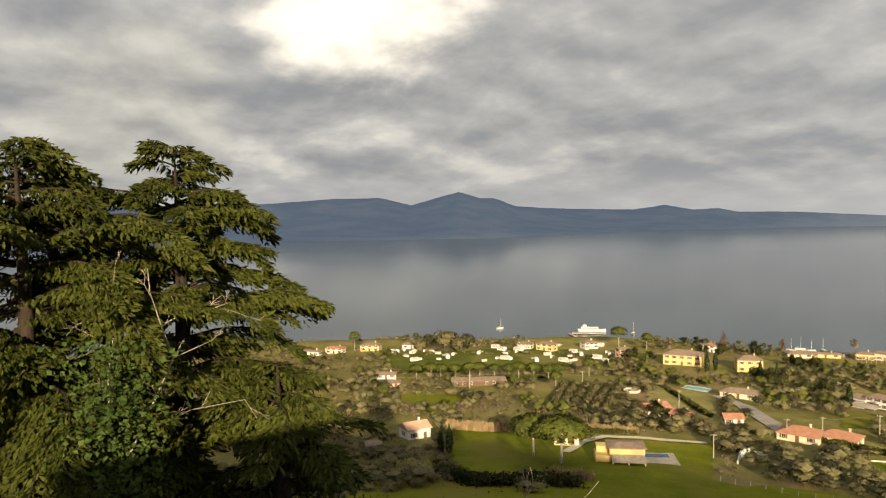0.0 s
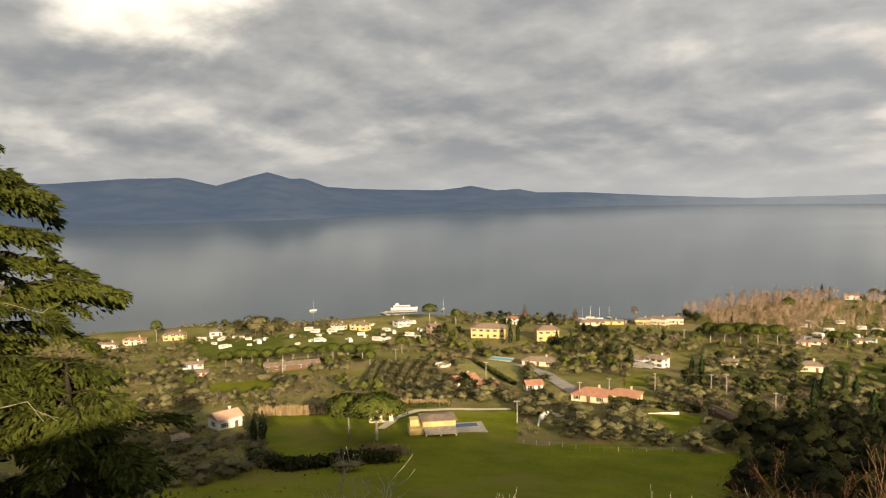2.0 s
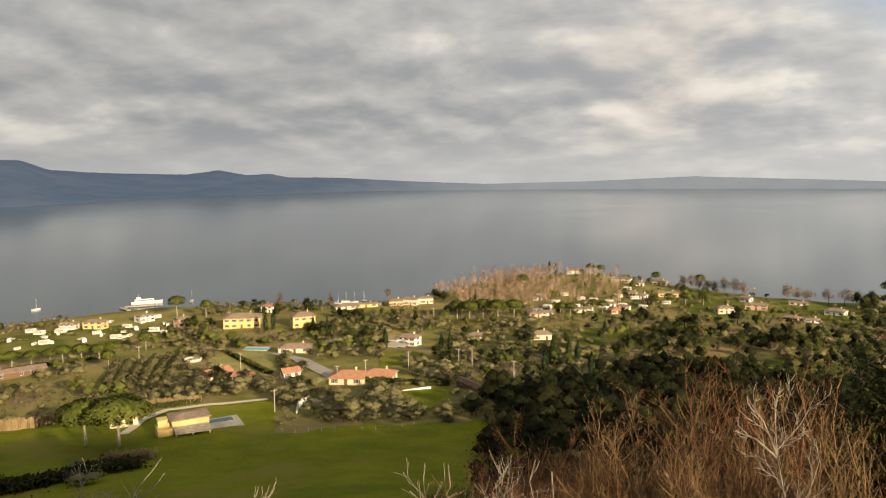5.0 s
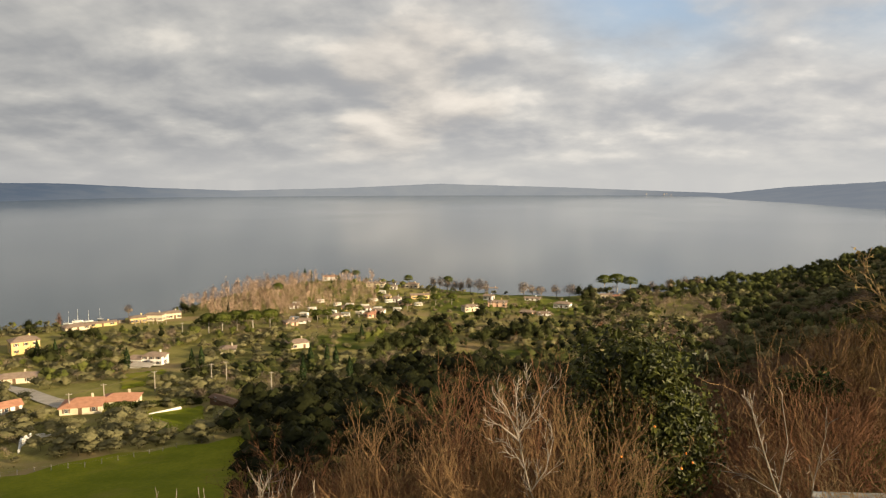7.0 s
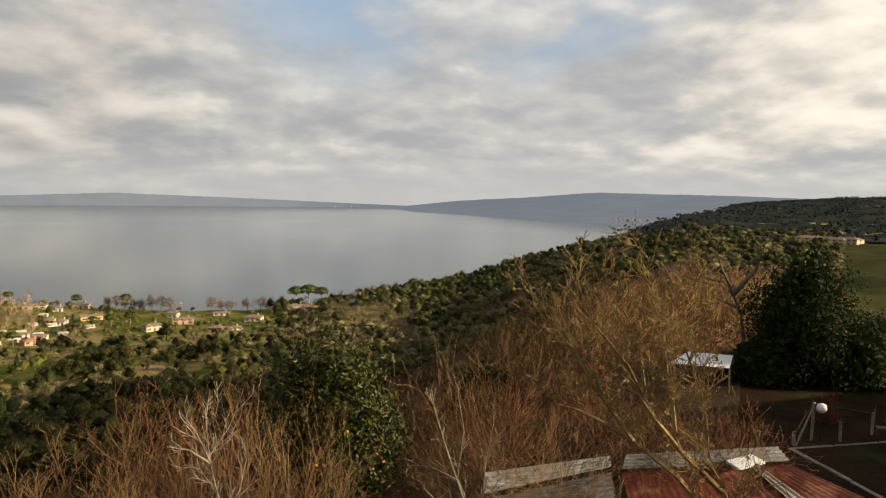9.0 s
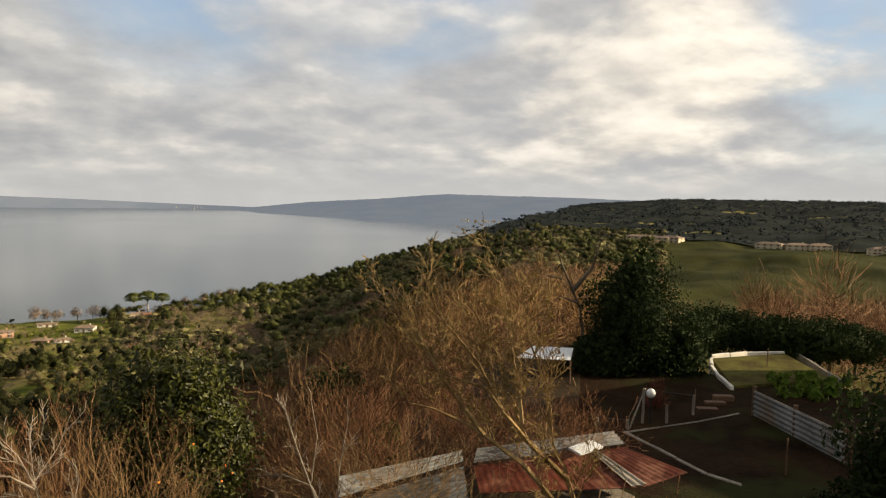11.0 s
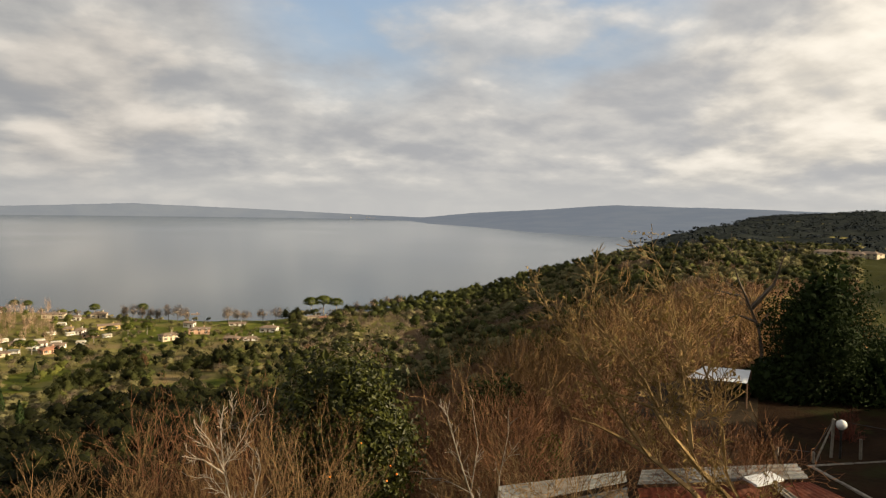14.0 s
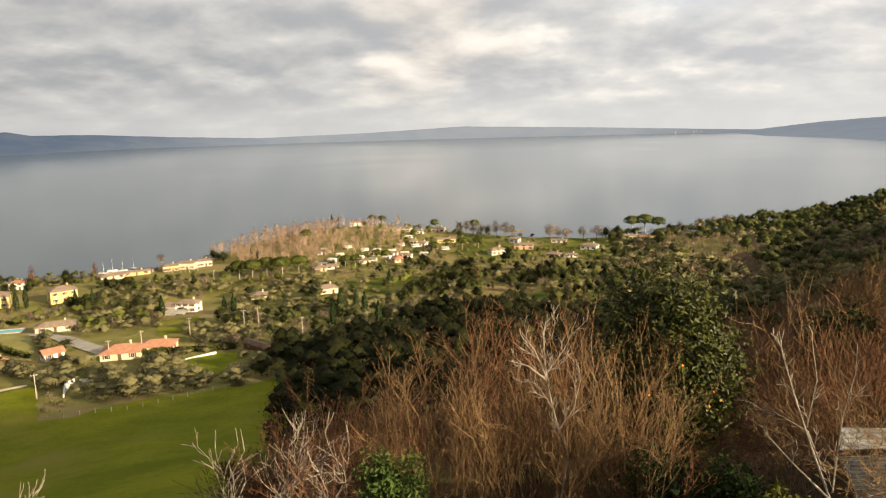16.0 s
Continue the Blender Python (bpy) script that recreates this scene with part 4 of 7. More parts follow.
def landmark_trees():
    tree("pine", "umbrella_pine", "broad umbrella pine with forked pale trunks on a meadow", -50.4, -19.0, 11.5, 1.25)
    tree("pine", "umbrella_pine", "broad umbrella pine leaning over the drive", -48.2, -19.4, 12.0, 1.5)
    for b, e, h, w in ((-59.2, -10.9, 13, .8), (-57.5, -10.9, 14, .95), (-56.2, -10.9, 13, .85)):
        tree("olive", "lakeside_cedar", "spreading dark conifer on the lake shore", b, e, h, w)
    for b, e, h, w in ((-43.7, -10.4, 12, 1.0), (-41.6, -10.6, 10, .8), (-64.7, -10.7, 12, .7)):
        tree("pine", "umbrella_pine", "rounded umbrella pine on the lake shore", b, e, h, w)
    for b, e, h in ((-27.75, -13.7, 9.5), (-23.2, -14.0, 8), (-22.5, -14.1, 9), (-36.6, -11.9, 11), (-37.2, -12.0, 10), (-32.4, -12.6, 10), (-33.5, -12.5, 10),
                    (-14.8, -15.7, 10), (-14.2, -14.9, 11), (-12.9, -14.5, 9), (-12.2, -15.0, 10), (-11.1, -16.0, 10), (-10.1, -12.7, 9), (-14.5, -7.6, 10), (-14.0, -7.7, 9), (-57.9, -18.9, 8), (-57.2, -18.8, 8.5), (-20.9, -10.0, 8), (-20.4, -10.0, 8)):
        tree("cypress", "cypress", "slim dark cypress standing upright", b, e, h, 0.9 + 0.2 * rng.random())
    for b, e, h, w in ((-21.9, -11.5, 10.5, 1.1), (-20.9, -11.6, 11, 1.1), (-19.8, -11.4, 10.5, 1.2), (-18.6, -11.5, 11, 1.2), (-17.3, -11.4, 10.5, 1.1), (-16.6, -9.2, 12, .8), (-13.6, -11.1, 7.5, 1.1), (-12.8, -11.1, 7.5, 1.1), (-11.0, -10.8, 8, 1.1), (-10.3, -10.8, 7.5, 1.0),
                       (-6.4, -10.3, 8, 1.1), (-5.3, -10.1, 8, 1.1), (-4.1, -10.0, 8, 1.1), (-2.8, -9.9, 8, 1.1), (-11.3, -7.8, 9, 1.0), (-10.5, -7.9, 9, 1.0), (-6.3, -8.5, 10, .9), (-3.1, -8.7, 11, .9),
                       (9.3, -8.8, 15, 1.0), (10.3, -8.8, 15, 1.1), (11.3, -8.8, 13, 1.0), (-48.6, -13.9, 8, .8), (-46, -12.7, 8, 1.0)):
        tree("pine", "umbrella_pine", "flat-topped umbrella pine among lakeside gardens", b, e, h, w)
    for b, e, h in ((-40.9, -15.6, 7.5), (-37.6, -11.0, 9), (-42.8, -11.4, 9), (-36.2, -10.9, 9), (-23.6, -9.9, 9), (-23.0, -10.0, 8), (-9.0, -14.5, 9), (-8.3, -13.7, 9), (-7.3, -13.6, 10), (-6.4, -13.5, 10), (-7.5, -11.4, 7), (-6.7, -11.4, 7), (-4.0, -11.6, 8), (-5.5, -12.4, 10), (-4.7, -12.7, 10),
                    (-4.0, -13.6, 10), (-3.4, -13.0, 10), (-0.2, -12.9, 10), (0.6, -12.7, 10), (1.3, -12.8, 10), (2.3, -12.6, 10), (3.2, -12.9, 10), (4.1, -12.7, 9), (4.8, -12.5, 9), (7.5, -13.0, 6), (8.4, -13.1, 6), (12.1, -12.1, 8), (11.3, -12.0, 8), (8.8, -10.8, 7), (10.2, -10.8, 7),
                    (7.7, -9.4, 14), (8.3, -9.3, 12), (12.4, -8.8, 11), (13.4, -8.7, 10), (14.6, -8.7, 10), (-29.2, -13.0, 8), (-30.4, -13.0, 8), (-32.9, -12.7, 9), (-33.8, -12.4, 9), (-29.9, -11.3, 8), (-31.1, -11.2, 8), (-32.3, -12.7, 9), (-27.9, -13.6, 6), (-22.7, -15.0, 8), (-23.5, -14.5, 7), (-33.9, -10.7, 10)):
        tree("oak", "evergreen_oak", "dark round evergreen oak", b, e, h, 0.85)
    for b, e, h in ((-24.5, -11.8, 8), (-25.1, -12.8, 7), (-26.2, -12.0, 7), (-22.9, -16.6, 7), (-8.6, -15.2, 8), (7.5, -12.0, 6), (8.7, -12.2, 6), (9.8, -12.1, 6), (13.8, -11.8, 8), (11.9, -10.2, 8), (13.3, -9.8, 8), (14.0, -9.6, 8), (-40.0, -10.6, 8), (-27.5, -9.9, 9)):
        tree("grey", "bare_tree", "rounded leafless brown tree among the gardens", b, e, h, 0.9)
    for b, e, h in ((-36.1, -10.6, 14), (-32.0, -10.4, 11)):
        tree("russet", "red_tree", "tall rust-red tree on the shore", b, e, h, 0.4)
    for b in np.arange(-4.4, 0.2, 0.62):
        tree("grey", "shore_tree", "leafless rounded tree in a row on the shore", float(b), -8.6, 13 + 2 * rng.random(), 0.6, distance=table(b, NEAR_SHORE) * 0.945, group="row of bare trees on the shore")
    for b in (3.0, 3.7, 4.4, 5.6, 6.6, 13.0, 14.2, 15.4, 16.3):
        tree("grey", "shore_tree", "leafless rounded tree on the shore", b, -8.6, 11 + 3 * rng.random(), 0.8, distance=table(b, NEAR_SHORE) * 0.95, group="row of bare trees on the shore")
    tree("russet", "brown_oak", "oak with brown withered leaves", -3.2, -12.6, 9, 0.9)
    tree("russet", "brown_tree", "tawny tree at the wood's edge", 9.0, -11.6, 5, 1.0)
    for k, b in enumerate(np.arange(-59.8, -48.2, 1.05)):
        tree("pine", "umbrella_pine", "low umbrella pine in a row behind a barn", float(b) + 0.15 * math.sin(k * 2.1), -13.05, 7.2 + 0.6 * math.sin(k * 1.7), 1.15, group="row of pines behind the barn")
    # olive rows
    for i in range(6):
        for j in range(12):
            b = -49.0 + i * 0.85 + j * 0.1
            tree("olive", "olive_tree", "grey-green olive tree in a planted row", b, -15.4 + j * 0.17, 3.4, 0.8, group="olive rows")


landmark_trees()


# ---- lakeside odds and ends ----
def caravan(bearing, rise, turn, scale=1.0):
    p = put(bearing, rise)
    if "van" not in TREES:
        ob = thing("caravan", "white caravan parked on the camping lawn", "caravan", "caravans on the camping lawn")
        part("body", Shape().box((-2.9, -1.2, 0.5), (2.9, 1.2, 2.6), cut=0.25), M_WHITE, ob)
        part("window", Shape().box((-1.6, -1.23, 1.4), (-0.2, -1.19, 2.0)).box((0.6, -1.23, 1.4), (1.8, -1.19, 2.0)), M_GLASS, ob)
        part("door", Shape().box((2.0, -1.23, 0.6), (2.6, -1.19, 2.3)), M_CREAM, ob)
        for x in (-0.4, 0.5):
            part("wheel", Shape().tube([(x, -1.1, 0.35), (x, -0.9, 0.35)], [0.35, 0.35], 12), M_GLASS, ob)
        part("drawbar", Shape().tube([(2.8, 0, 0.5), (4.0, 0, 0.45)], [0.06, 0.05], 6), M_STONE, ob)
        part("awning", Shape().add([(-2.4, -1.2, 2.5), (1.8, -1.2, 2.5), (1.8, -3.4, 2.1), (-2.4, -3.4, 2.1), (-2.4, -1.2, 2.44), (1.8, -1.2, 2.44), (1.8, -3.4, 2.04), (-2.4, -3.4, 2.04)],
                                   [(0, 3, 2, 1), (4, 5, 6, 7), (0, 1, 5, 4), (1, 2, 6, 5), (2, 3, 7, 6), (3, 0, 4, 7)]), M_CREAM, ob)
        TREES["van"] = ob
    else:
        ob = copy_thing(TREES["van"], Matrix())
    ob.matrix_basis = pose(p.x, p.y, p.z + 0.15, 0, 0, -bearing + turn) @ Matrix.Diagonal((scale, scale, scale, 1))
    PLOTS.append((p.x, p.y, 4.0))
    PLOTS.append((p.x * .985, p.y * .985, 3.0))


def lakeside():
    for _ in range(46):
        b = rng.uniform(-61.5, -43.5)
        caravan(b, rng.uniform(-12.0, -10.7) + 0.02 * (b + 61), rng.uniform(-90, 90), rng.uniform(0.45, 0.95))
    for b, e in ((-14.6, -10.6), (-14.0, -10.2), (-12.4, -10.5), (-11.4, -10.7), (-11.0, -10.0), (-10.2, -10.6), (-9.1, -9.6), (-7.9, -9.7), (-13.3, -9.6), (-8.4, -9.0), (-5.5, -10.0), (-6.6, -9.8), (-15.2, -9.7), (-15.4, -10.9), (-12.0, -9.9), (-9.8, -10.1), (-8.8, -10.3), (-7.2, -10.4)):
        caravan(b, e, rng.uniform(-40, 40), 0.95)
    walls = (M_WHITE, M_CREAM, M_YELLOW, M_WHITE, M_PINK)
    for i, (b, e, w, h) in enumerate(((-68.0, -10.9, 12, 4), (-66.2, -10.8, 13, 5), (-63.4, -10.7, 14, 5.5), (-62.2, -12.9, 11, 3.2), (-61.8, -13.5, 9, 3), (-60.4, -10.6, 9, 4), (-51.0, -10.7, 10, 5), (-49.3, -10.8, 13, 6), (-46.0, -10.6, 10, 5.5),
                                   (-43.4, -11.2, 8, 7), (-36.9, -10.5, 9, 6), (-31.0, -10.5, 16, 3.4), (-29.3, -10.4, 18, 3.2), (-15.4, -9.9, 7, 3.5), (-15.7, -11.2, 8, 3), (-14.6, -11.1, 8, 3), (-12.1, -10.8, 8, 3.2), (-11.2, -10.2, 8, 3.5), (-9.8, -10.3, 8, 3.5), (-9.2, -10.8, 11, 3.5), (-8.7, -10.5, 8, 3.5), (-8.9, -8.4, 18, 5), (-8.0, -9.4, 6, 4), (-7.3, -9.6, 7, 4),
                                   (-6.6, -9.9, 9, 3.5), (-7.5, -8.6, 7, 4), (-6.0, -8.5, 12, 4.5), (-5.4, -9.4, 16, 4.5), (-12.5, -7.8, 16, 5), (0.9, -10.0, 15, 5), (0.2, -9.5, 8, 4.5), (-1.3, -10.4, 12, 5), (3.9, -8.9, 12, 3.5), (3.7, -9.5, 13, 3.2), (3.3, -10.6, 10, 3), (6.1, -10.0, 13, 4.5), (9.5, -9.2, 10, 4.5),
                                   (10.3, -9.2, 8, 4), (-0.3, -8.8, 7, 3.5), (0.6, -8.8, 7, 3.5), (4.6, -10.6, 10, 2.5), (-20.5, -13.0, 8, 3))):
        house("lakeside_house", ("white", "cream", "ochre", "white", "salmon")[i % 5] + " rendered lakeside house with a tiled roof", b, e, w * 0.85, 5.4 + 1.1 * (i % 3), h * 0.72, float(rng.uniform(-35, 35)), walls[i % 5], M_TILE if i % 9 == 1 else M_TILE_OLD, i % 3 > 0, 0.22 + 0.03 * (i % 4), 2 if h > 4.5 else 1, windows=3 if w > 9 else 2)
    for b, e, w in ((48.2, -2.75, 24), (49.6, -2.85, 22), (50.6, -2.95, 18), (57.4, -2.45, 22), (59.2, -2.35, 20), (60.6, -2.35, 18), (65.3, -2.3, 20), (64.2, -2.3, 14)):
        house("farmhouse", "far cream farmhouse with a pale tiled roof", b, e, w, 11, 5.0, float(rng.uniform(-30, 30)), M_CREAM, M_TILE_OLD, True, 0.3, 2, windows=4, distance=690)
    house("red_roof_house", "small house with an orange roof behind a round bush", -41.0, -15.4, 9, 7, 3.0, 30, M_CREAM, M_TILE, False, 0.45)
    house("red_roof_house", "small outbuilding with an orange roof", -39.0, -15.7, 6, 5, 2.6, -35, M_CREAM, M_TILE, False, 0.5)
    house("red_shed", "shed with a bright red roof", -35.4, -15.6, 6, 5, 2.4, 15, M_WHITE, M_TILE, False, 0.45, chimney=False)
    house("pink_shed", "salmon-walled hut in the scrub", -63.4, -18.4, 4, 4, 2.4, 10, M_PINK, M_TILE_OLD, False, 0.4, chimney=False)
    house("barn", "long low barn with dark open bays", -54.8, -13.5, 24, 7, 2.6, 5, M_WOOD, M_TILE_OLD, False, 0.25, chimney=False, windows=7)
    house("field_hut", "little pale house at a field's end", -47.9, -17.9, 7, 5, 2.6, 10, M_CREAM, M_TILE, False, 0.35, chimney=False)
    # swimming pool and a round raised one
    p = put(-37.9, -13.3)
    pool = thing("swimming_pool", "turquoise swimming pool with a pale stone rim", "pool", m=pose(p.x, p.y, p.z + 0.3, 0, 0, 37.9 - 20))
    rim = Shape()
    for lo, hi in (((-6, -3.2, -.6), (6, -2.4, .25)), ((-6, 2.4, -.6), (6, 3.2, .25)), ((-6, -2.4, -.6), (-5.2, 2.4, .25)), ((5.2, -2.4, -.6), (6, 2.4, .25))):
        rim.box(lo, hi, cut=0.05)
    part("rim", rim, M_ROAD, pool)
    part("water", Shape().box((-5.2, -2.4, -.6), (5.2, 2.4, .1)), material("pool_water", (0.05, 0.32, 0.36), (0.09, 0.42, 0.46), 0.4, 0.08, 0.05, gloss=0.5), pool)
    p = put(-42.7, -13.8)
    tub = thing("round_pool", "round white raised garden pool", "pool", m=pose(p.x, p.y, p.z))
    ring = [(math.cos(a) * 3.2, math.sin(a) * 3.2) for a in np.linspace(0, 2 * math.pi, 25)]
    part("rim", Shape().tube([(x, y, 0.8) for x, y in ring], [0.35] * 25, 6), M_WHITE, tub)
    part("water", Shape().tube([(0, 0, -.4), (0, 0, 0.75)], [3.1, 3.1], 24), M_CREAM, tub)
    # a ruined wall, a long shed and the field's fence
    for (b0, e0), (b1, e1), h in (((-34.9, -18.0), (-34.2, -17.6), 1.6), ((-33.9, -17.6), (-32.9, -17.6), 1.1), ((-35.0, -18.4), (-34.8, -17.8), .8)):
        a, b = put(b0, e0), put(b1, e1)
        d = b - a
        w = Shape().box((0, -.2, -.6), (d.length * .6, .2, h), pose(a.x, a.y, a.z, 0, 0, math.degrees(math.atan2(d.y, d.x))), cut=.1)
        w.box((d.length * .62, -.2, -.6), (d.length, .2, h * .6), pose(a.x, a.y, a.z, 0, 0, math.degrees(math.atan2(d.y, d.x))), cut=.1)
        tagged(new("ruined_wall", w.mesh("ruined_wall", M_WHITE)), "crumbling whitewashed wall among olive trees", "wall")
    house("long_shed", "long low timber shed with a brown roof", -20.8, -16.9, 12, 3.5, 1.8, -55, M_WOOD, M_WOOD, False, 0.3, chimney=False, windows=2)
    rail = thing("field_fence", "thin wooden posts and wire along the meadow", "fence")
    line = [put(b, e) for b, e in ((-36.2, -19.75), (-30.9, -20.1), (-26.5, -19.85), (-20.9, -19.3))]
    last = None
    for u, v in zip(line, line[1:]):
        n = int((v - u).length / 3.2)
        for i in range(n):
            q = u.lerp(v, i / n)
            q.z = land(*polar(q))
            part("post", Shape().tube([(q.x, q.y, q.z - .3), (q.x + .05, q.y, q.z + 1.35)], [.09, .07], 6), M_PALEBARK, rail)
            if last is not None:
                part("wire", Shape().tube([last + Vector((0, 0, 1.1)), q + Vector((0, 0, 1.1))], [.012, .012], 4), M_STONE, rail)
            last = q
    # white kerb
    a, b = put(-26.4, -17.06), put(-24.1, -16.98)
    kerb = Shape()
    d = (b - a)
    kerb.box((0, -.16, -.6), (d.length, .16, 0.45), pose(a.x, a.y, a.z, 0, 0, math.degrees(math.atan2(d.y, d.x))), cut=0.08)
    tagged(new("garden_wall", kerb.mesh("garden_wall", M_WHITE)), "long low white wall at a lawn's edge", "wall")
    # ferry landing and boats
    q = spot(-46.2, 540)
    pier = thing("landing_stage", "white lake ferry landing stage with ramp", "pier", m=pose(q.x, q.y, 0.0, 0, 0, 46.2 + 4) @ Matrix.Diagonal((.7, .7, .7, 1)))
    part("deck", Shape().box((-15, -3, 0.7), (15, 3, 1.3), cut=0.1), M_ROAD, pier)
    part("ramp", Shape().box((-20, -16, 0.6), (-16, 4, 1.1), pose(0, 0, 0, 0, 0, 18)), M_ROAD, pier)
    for x in range(-14, 15, 4):
        part("pile", Shape().tube([(x, -2.6, -3), (x, -2.6, 2.0)], [.22, .2], 8), M_STONE, pier)
    q = spot(-45.8, 552)
    ferry = thing("ferry", "white passenger ferry moored at the landing stage", "boat", m=pose(q.x, q.y, 0.0, 0, 0, 45.8 + 4) @ Matrix.Diagonal((.72, .72, .72, 1)))
    hull = Shape()
    secs = [(-14, .4, .5), (-12, 2.3, 0), (0, 2.8, 0), (9, 2.4, 0), (13, .9, .3), (15, .1, .8)]
    for i, (x, w, z) in enumerate(secs):
        hull.v += [(x, -w, 2.2 + z), (x, -w * .7, -.6), (x, w * .7, -.6), (x, w, 2.2 + z)]
        if i:
            k = i * 4
            hull.f += [(k - 4, k - 3, k + 1, k), (k - 3, k - 2, k + 2, k + 1), (k - 2, k - 1, k + 3, k + 2), (k - 1, k - 4, k, k + 3)]
    part("hull", hull, M_WHITE, ferry)
    part("cabin", Shape().box((-11, -2, 2.3), (7, 2, 4.6), cut=0.2), M_WHITE, ferry)
    part("window", Shape().box((-10, -2.04, 3.2), (6, -1.98, 4.0)), M_GLASS, ferry)
    part("wheelhouse", Shape().box((-9, -1.4, 4.6), (-5, 1.4, 6.8), cut=0.2), M_WHITE, ferry)
    part("mast", Shape().tube([(-7, 0, 6.8), (-7, 0, 9.5)], [.1, .05], 6), M_WHITE, ferry)
    for i, (b, r) in enumerate(((-31.5, 505), (-30.9, 512), (-30.2, 508), (-53.0, 560), (-42.6, 545), (-29.4, 512))):
        q = spot(b, r)
        boat = thing("sailing_boat", "small white sailing boat with a bare mast", "boat", "moored boats", pose(q.x, q.y, max(q.z, 0.0), 0, 0, 30 * i))
        h = Shape()
        for k, (x, w) in enumerate(((-3, .9), (0, 1.2), (2, .8), (3.4, .05))):
            h.v += [(x, -w, 1.1), (x, -w * .5, 0), (x, w * .5, 0), (x, w, 1.1)]
            if k:
                n = k * 4
                h.f += [(n - 4, n - 3, n + 1, n), (n - 3, n - 2, n + 2, n + 1), (n - 2, n - 1, n + 3, n + 2), (n - 1, n - 4, n, n + 3)]
        part("hull", h, M_WHITE, boat)
        part("mast", Shape().tube([(.4, 0, .9), (.4, 0, 8.5)], [.07, .04], 6), M_WHITE, boat)
        part("boom", Shape().tube([(.4, 0, 1.8), (-2.4, 0, 1.9)], [.05, .04], 6), M_WHITE, boat)


lakeside()


def far_towns():
    """White houses of the towns on the far shore."""
    k = 0
    for b, n, spread, lift in ((13.3, 16, 1.3, 8), (35.8, 16, 1.5, 16), (37.6, 8, 0.9, 12), (8.0, 2, 0.6, 3)):
        for i in range(n):
            bb = b + rng.uniform(-spread, spread)
            r = table(bb, FAR_SHORE) * rng.uniform(1.005, 1.03)
            p = heading(bb, 0) * r
            s = rng.uniform(0.25, 0.55)
            ob = thing("far_house", "pale house in a town on the far shore", "house", "houses of the far towns", pose(p.x, p.y, lift * rng.uniform(.6, 1.2), 0, 0, rng.uniform(-30, 30) - bb) @ Matrix.Diagonal((s, s, s, 1)))
            part("wall", gabled(16, 9, 7, 0.35), M_CREAM if i % 3 else M_STONE, ob)
            part("roof", roofed(16, 9, 7, 0.35, 0.5, False), M_TILE_OLD, ob)


far_towns()


def poles():
    tops = []
    for b, e, h in ((-36.7, -18.2, 7), (-31.7, -16.3, 6.5), (-29.4, -16.0, 7), (-25.9, -15.5, 7.5), (-21.8, -15.3, 7.5), (-20.7, -15.3, 8), (-17.3, -16.5, 8), (-23.8, -11.7, 8), (-55.5, -14.0, 7), (-46.5, -13.6, 7), (-39.2, -14.8, 7)):
        p = put(b, e)
        ob = thing("utility_pole", "grey wooden utility pole with a cross-arm", "pole", "utility poles", pose(p.x, p.y, p.z, 0, 0, -b))
        part("post", Shape().tube([(0, 0, -.5), (0, 0, h)], [.17, .12], 8), M_PALEBARK, ob)
        part("cross_arm", Shape().box((-.8, -.06, h - .5), (.8, .06, h - .36)), M_PALEBARK, ob)
        for x in (-.7, .7):
            part("insulator", Shape().tube([(x, 0, h - .36), (x, 0, h - .16)], [.05, .04], 6), M_WHITE, ob)
        tops.append(Vector((p.x, p.y, p.z + h - .3)))
        PLOTS.append((p.x, p.y, 2.0))
        PLOTS.append((p.x * .98, p.y * .98, 2.5))
    for i, j in ((1, 3), (3, 4), (4, 5), (5, 6), (0, 1)):
        a, b = tops[i], tops[j]
        pts = [a.lerp(b, t) - Vector((0, 0, 4 * t * (1 - t) * (b - a).length * 0.02)) for t in np.linspace(0, 1, 12)]
        w = Shape().tube(pts, [0.035] * 12, 4)
        tagged(new("power_cable", w.mesh("power_cable", M_BARK)), "sagging dark cable between utility poles", "cable")


poles()


# ---- bare wood: stems that branch into twigs ----
def grow(p, way, length, r, depth, out, rnd, wander=0.16, lift=0.05, twig=0.004, split=3):
    """Adds the segments (from, to, radius, radius) of one stem and of all that springs from it."""
    steps = 5 if depth > 1 else 3
    for i in range(steps):
        way = (way + Vector((rnd.gauss(0, wander), rnd.gauss(0, wander), rnd.gauss(0, wander) + lift))).normalized()
        q = p + way * (length / steps)
        r2 = max(twig, r * (0.80 if depth else 0.6))
        out.append((*p, *q, r, r2))
        if depth and (i >= 1 or depth < 3):
            for _ in range(split if i < steps - 1 else split + 1):
                if rnd.random() < 0.62:
                    a = way.orthogonal().normalized()
                    a.rotate(Matrix.Rotation(rnd.uniform(0, 2 * math.pi), 3, way))
                    side = (way + a * rnd.uniform(0.45, 1.0)).normalized()
                    grow(q, side, length * rnd.uniform(0.38, 0.62), max(twig, r2 * 0.55), depth - 1, out, rnd, wander, lift, twig, split)
        p, r = q, r2


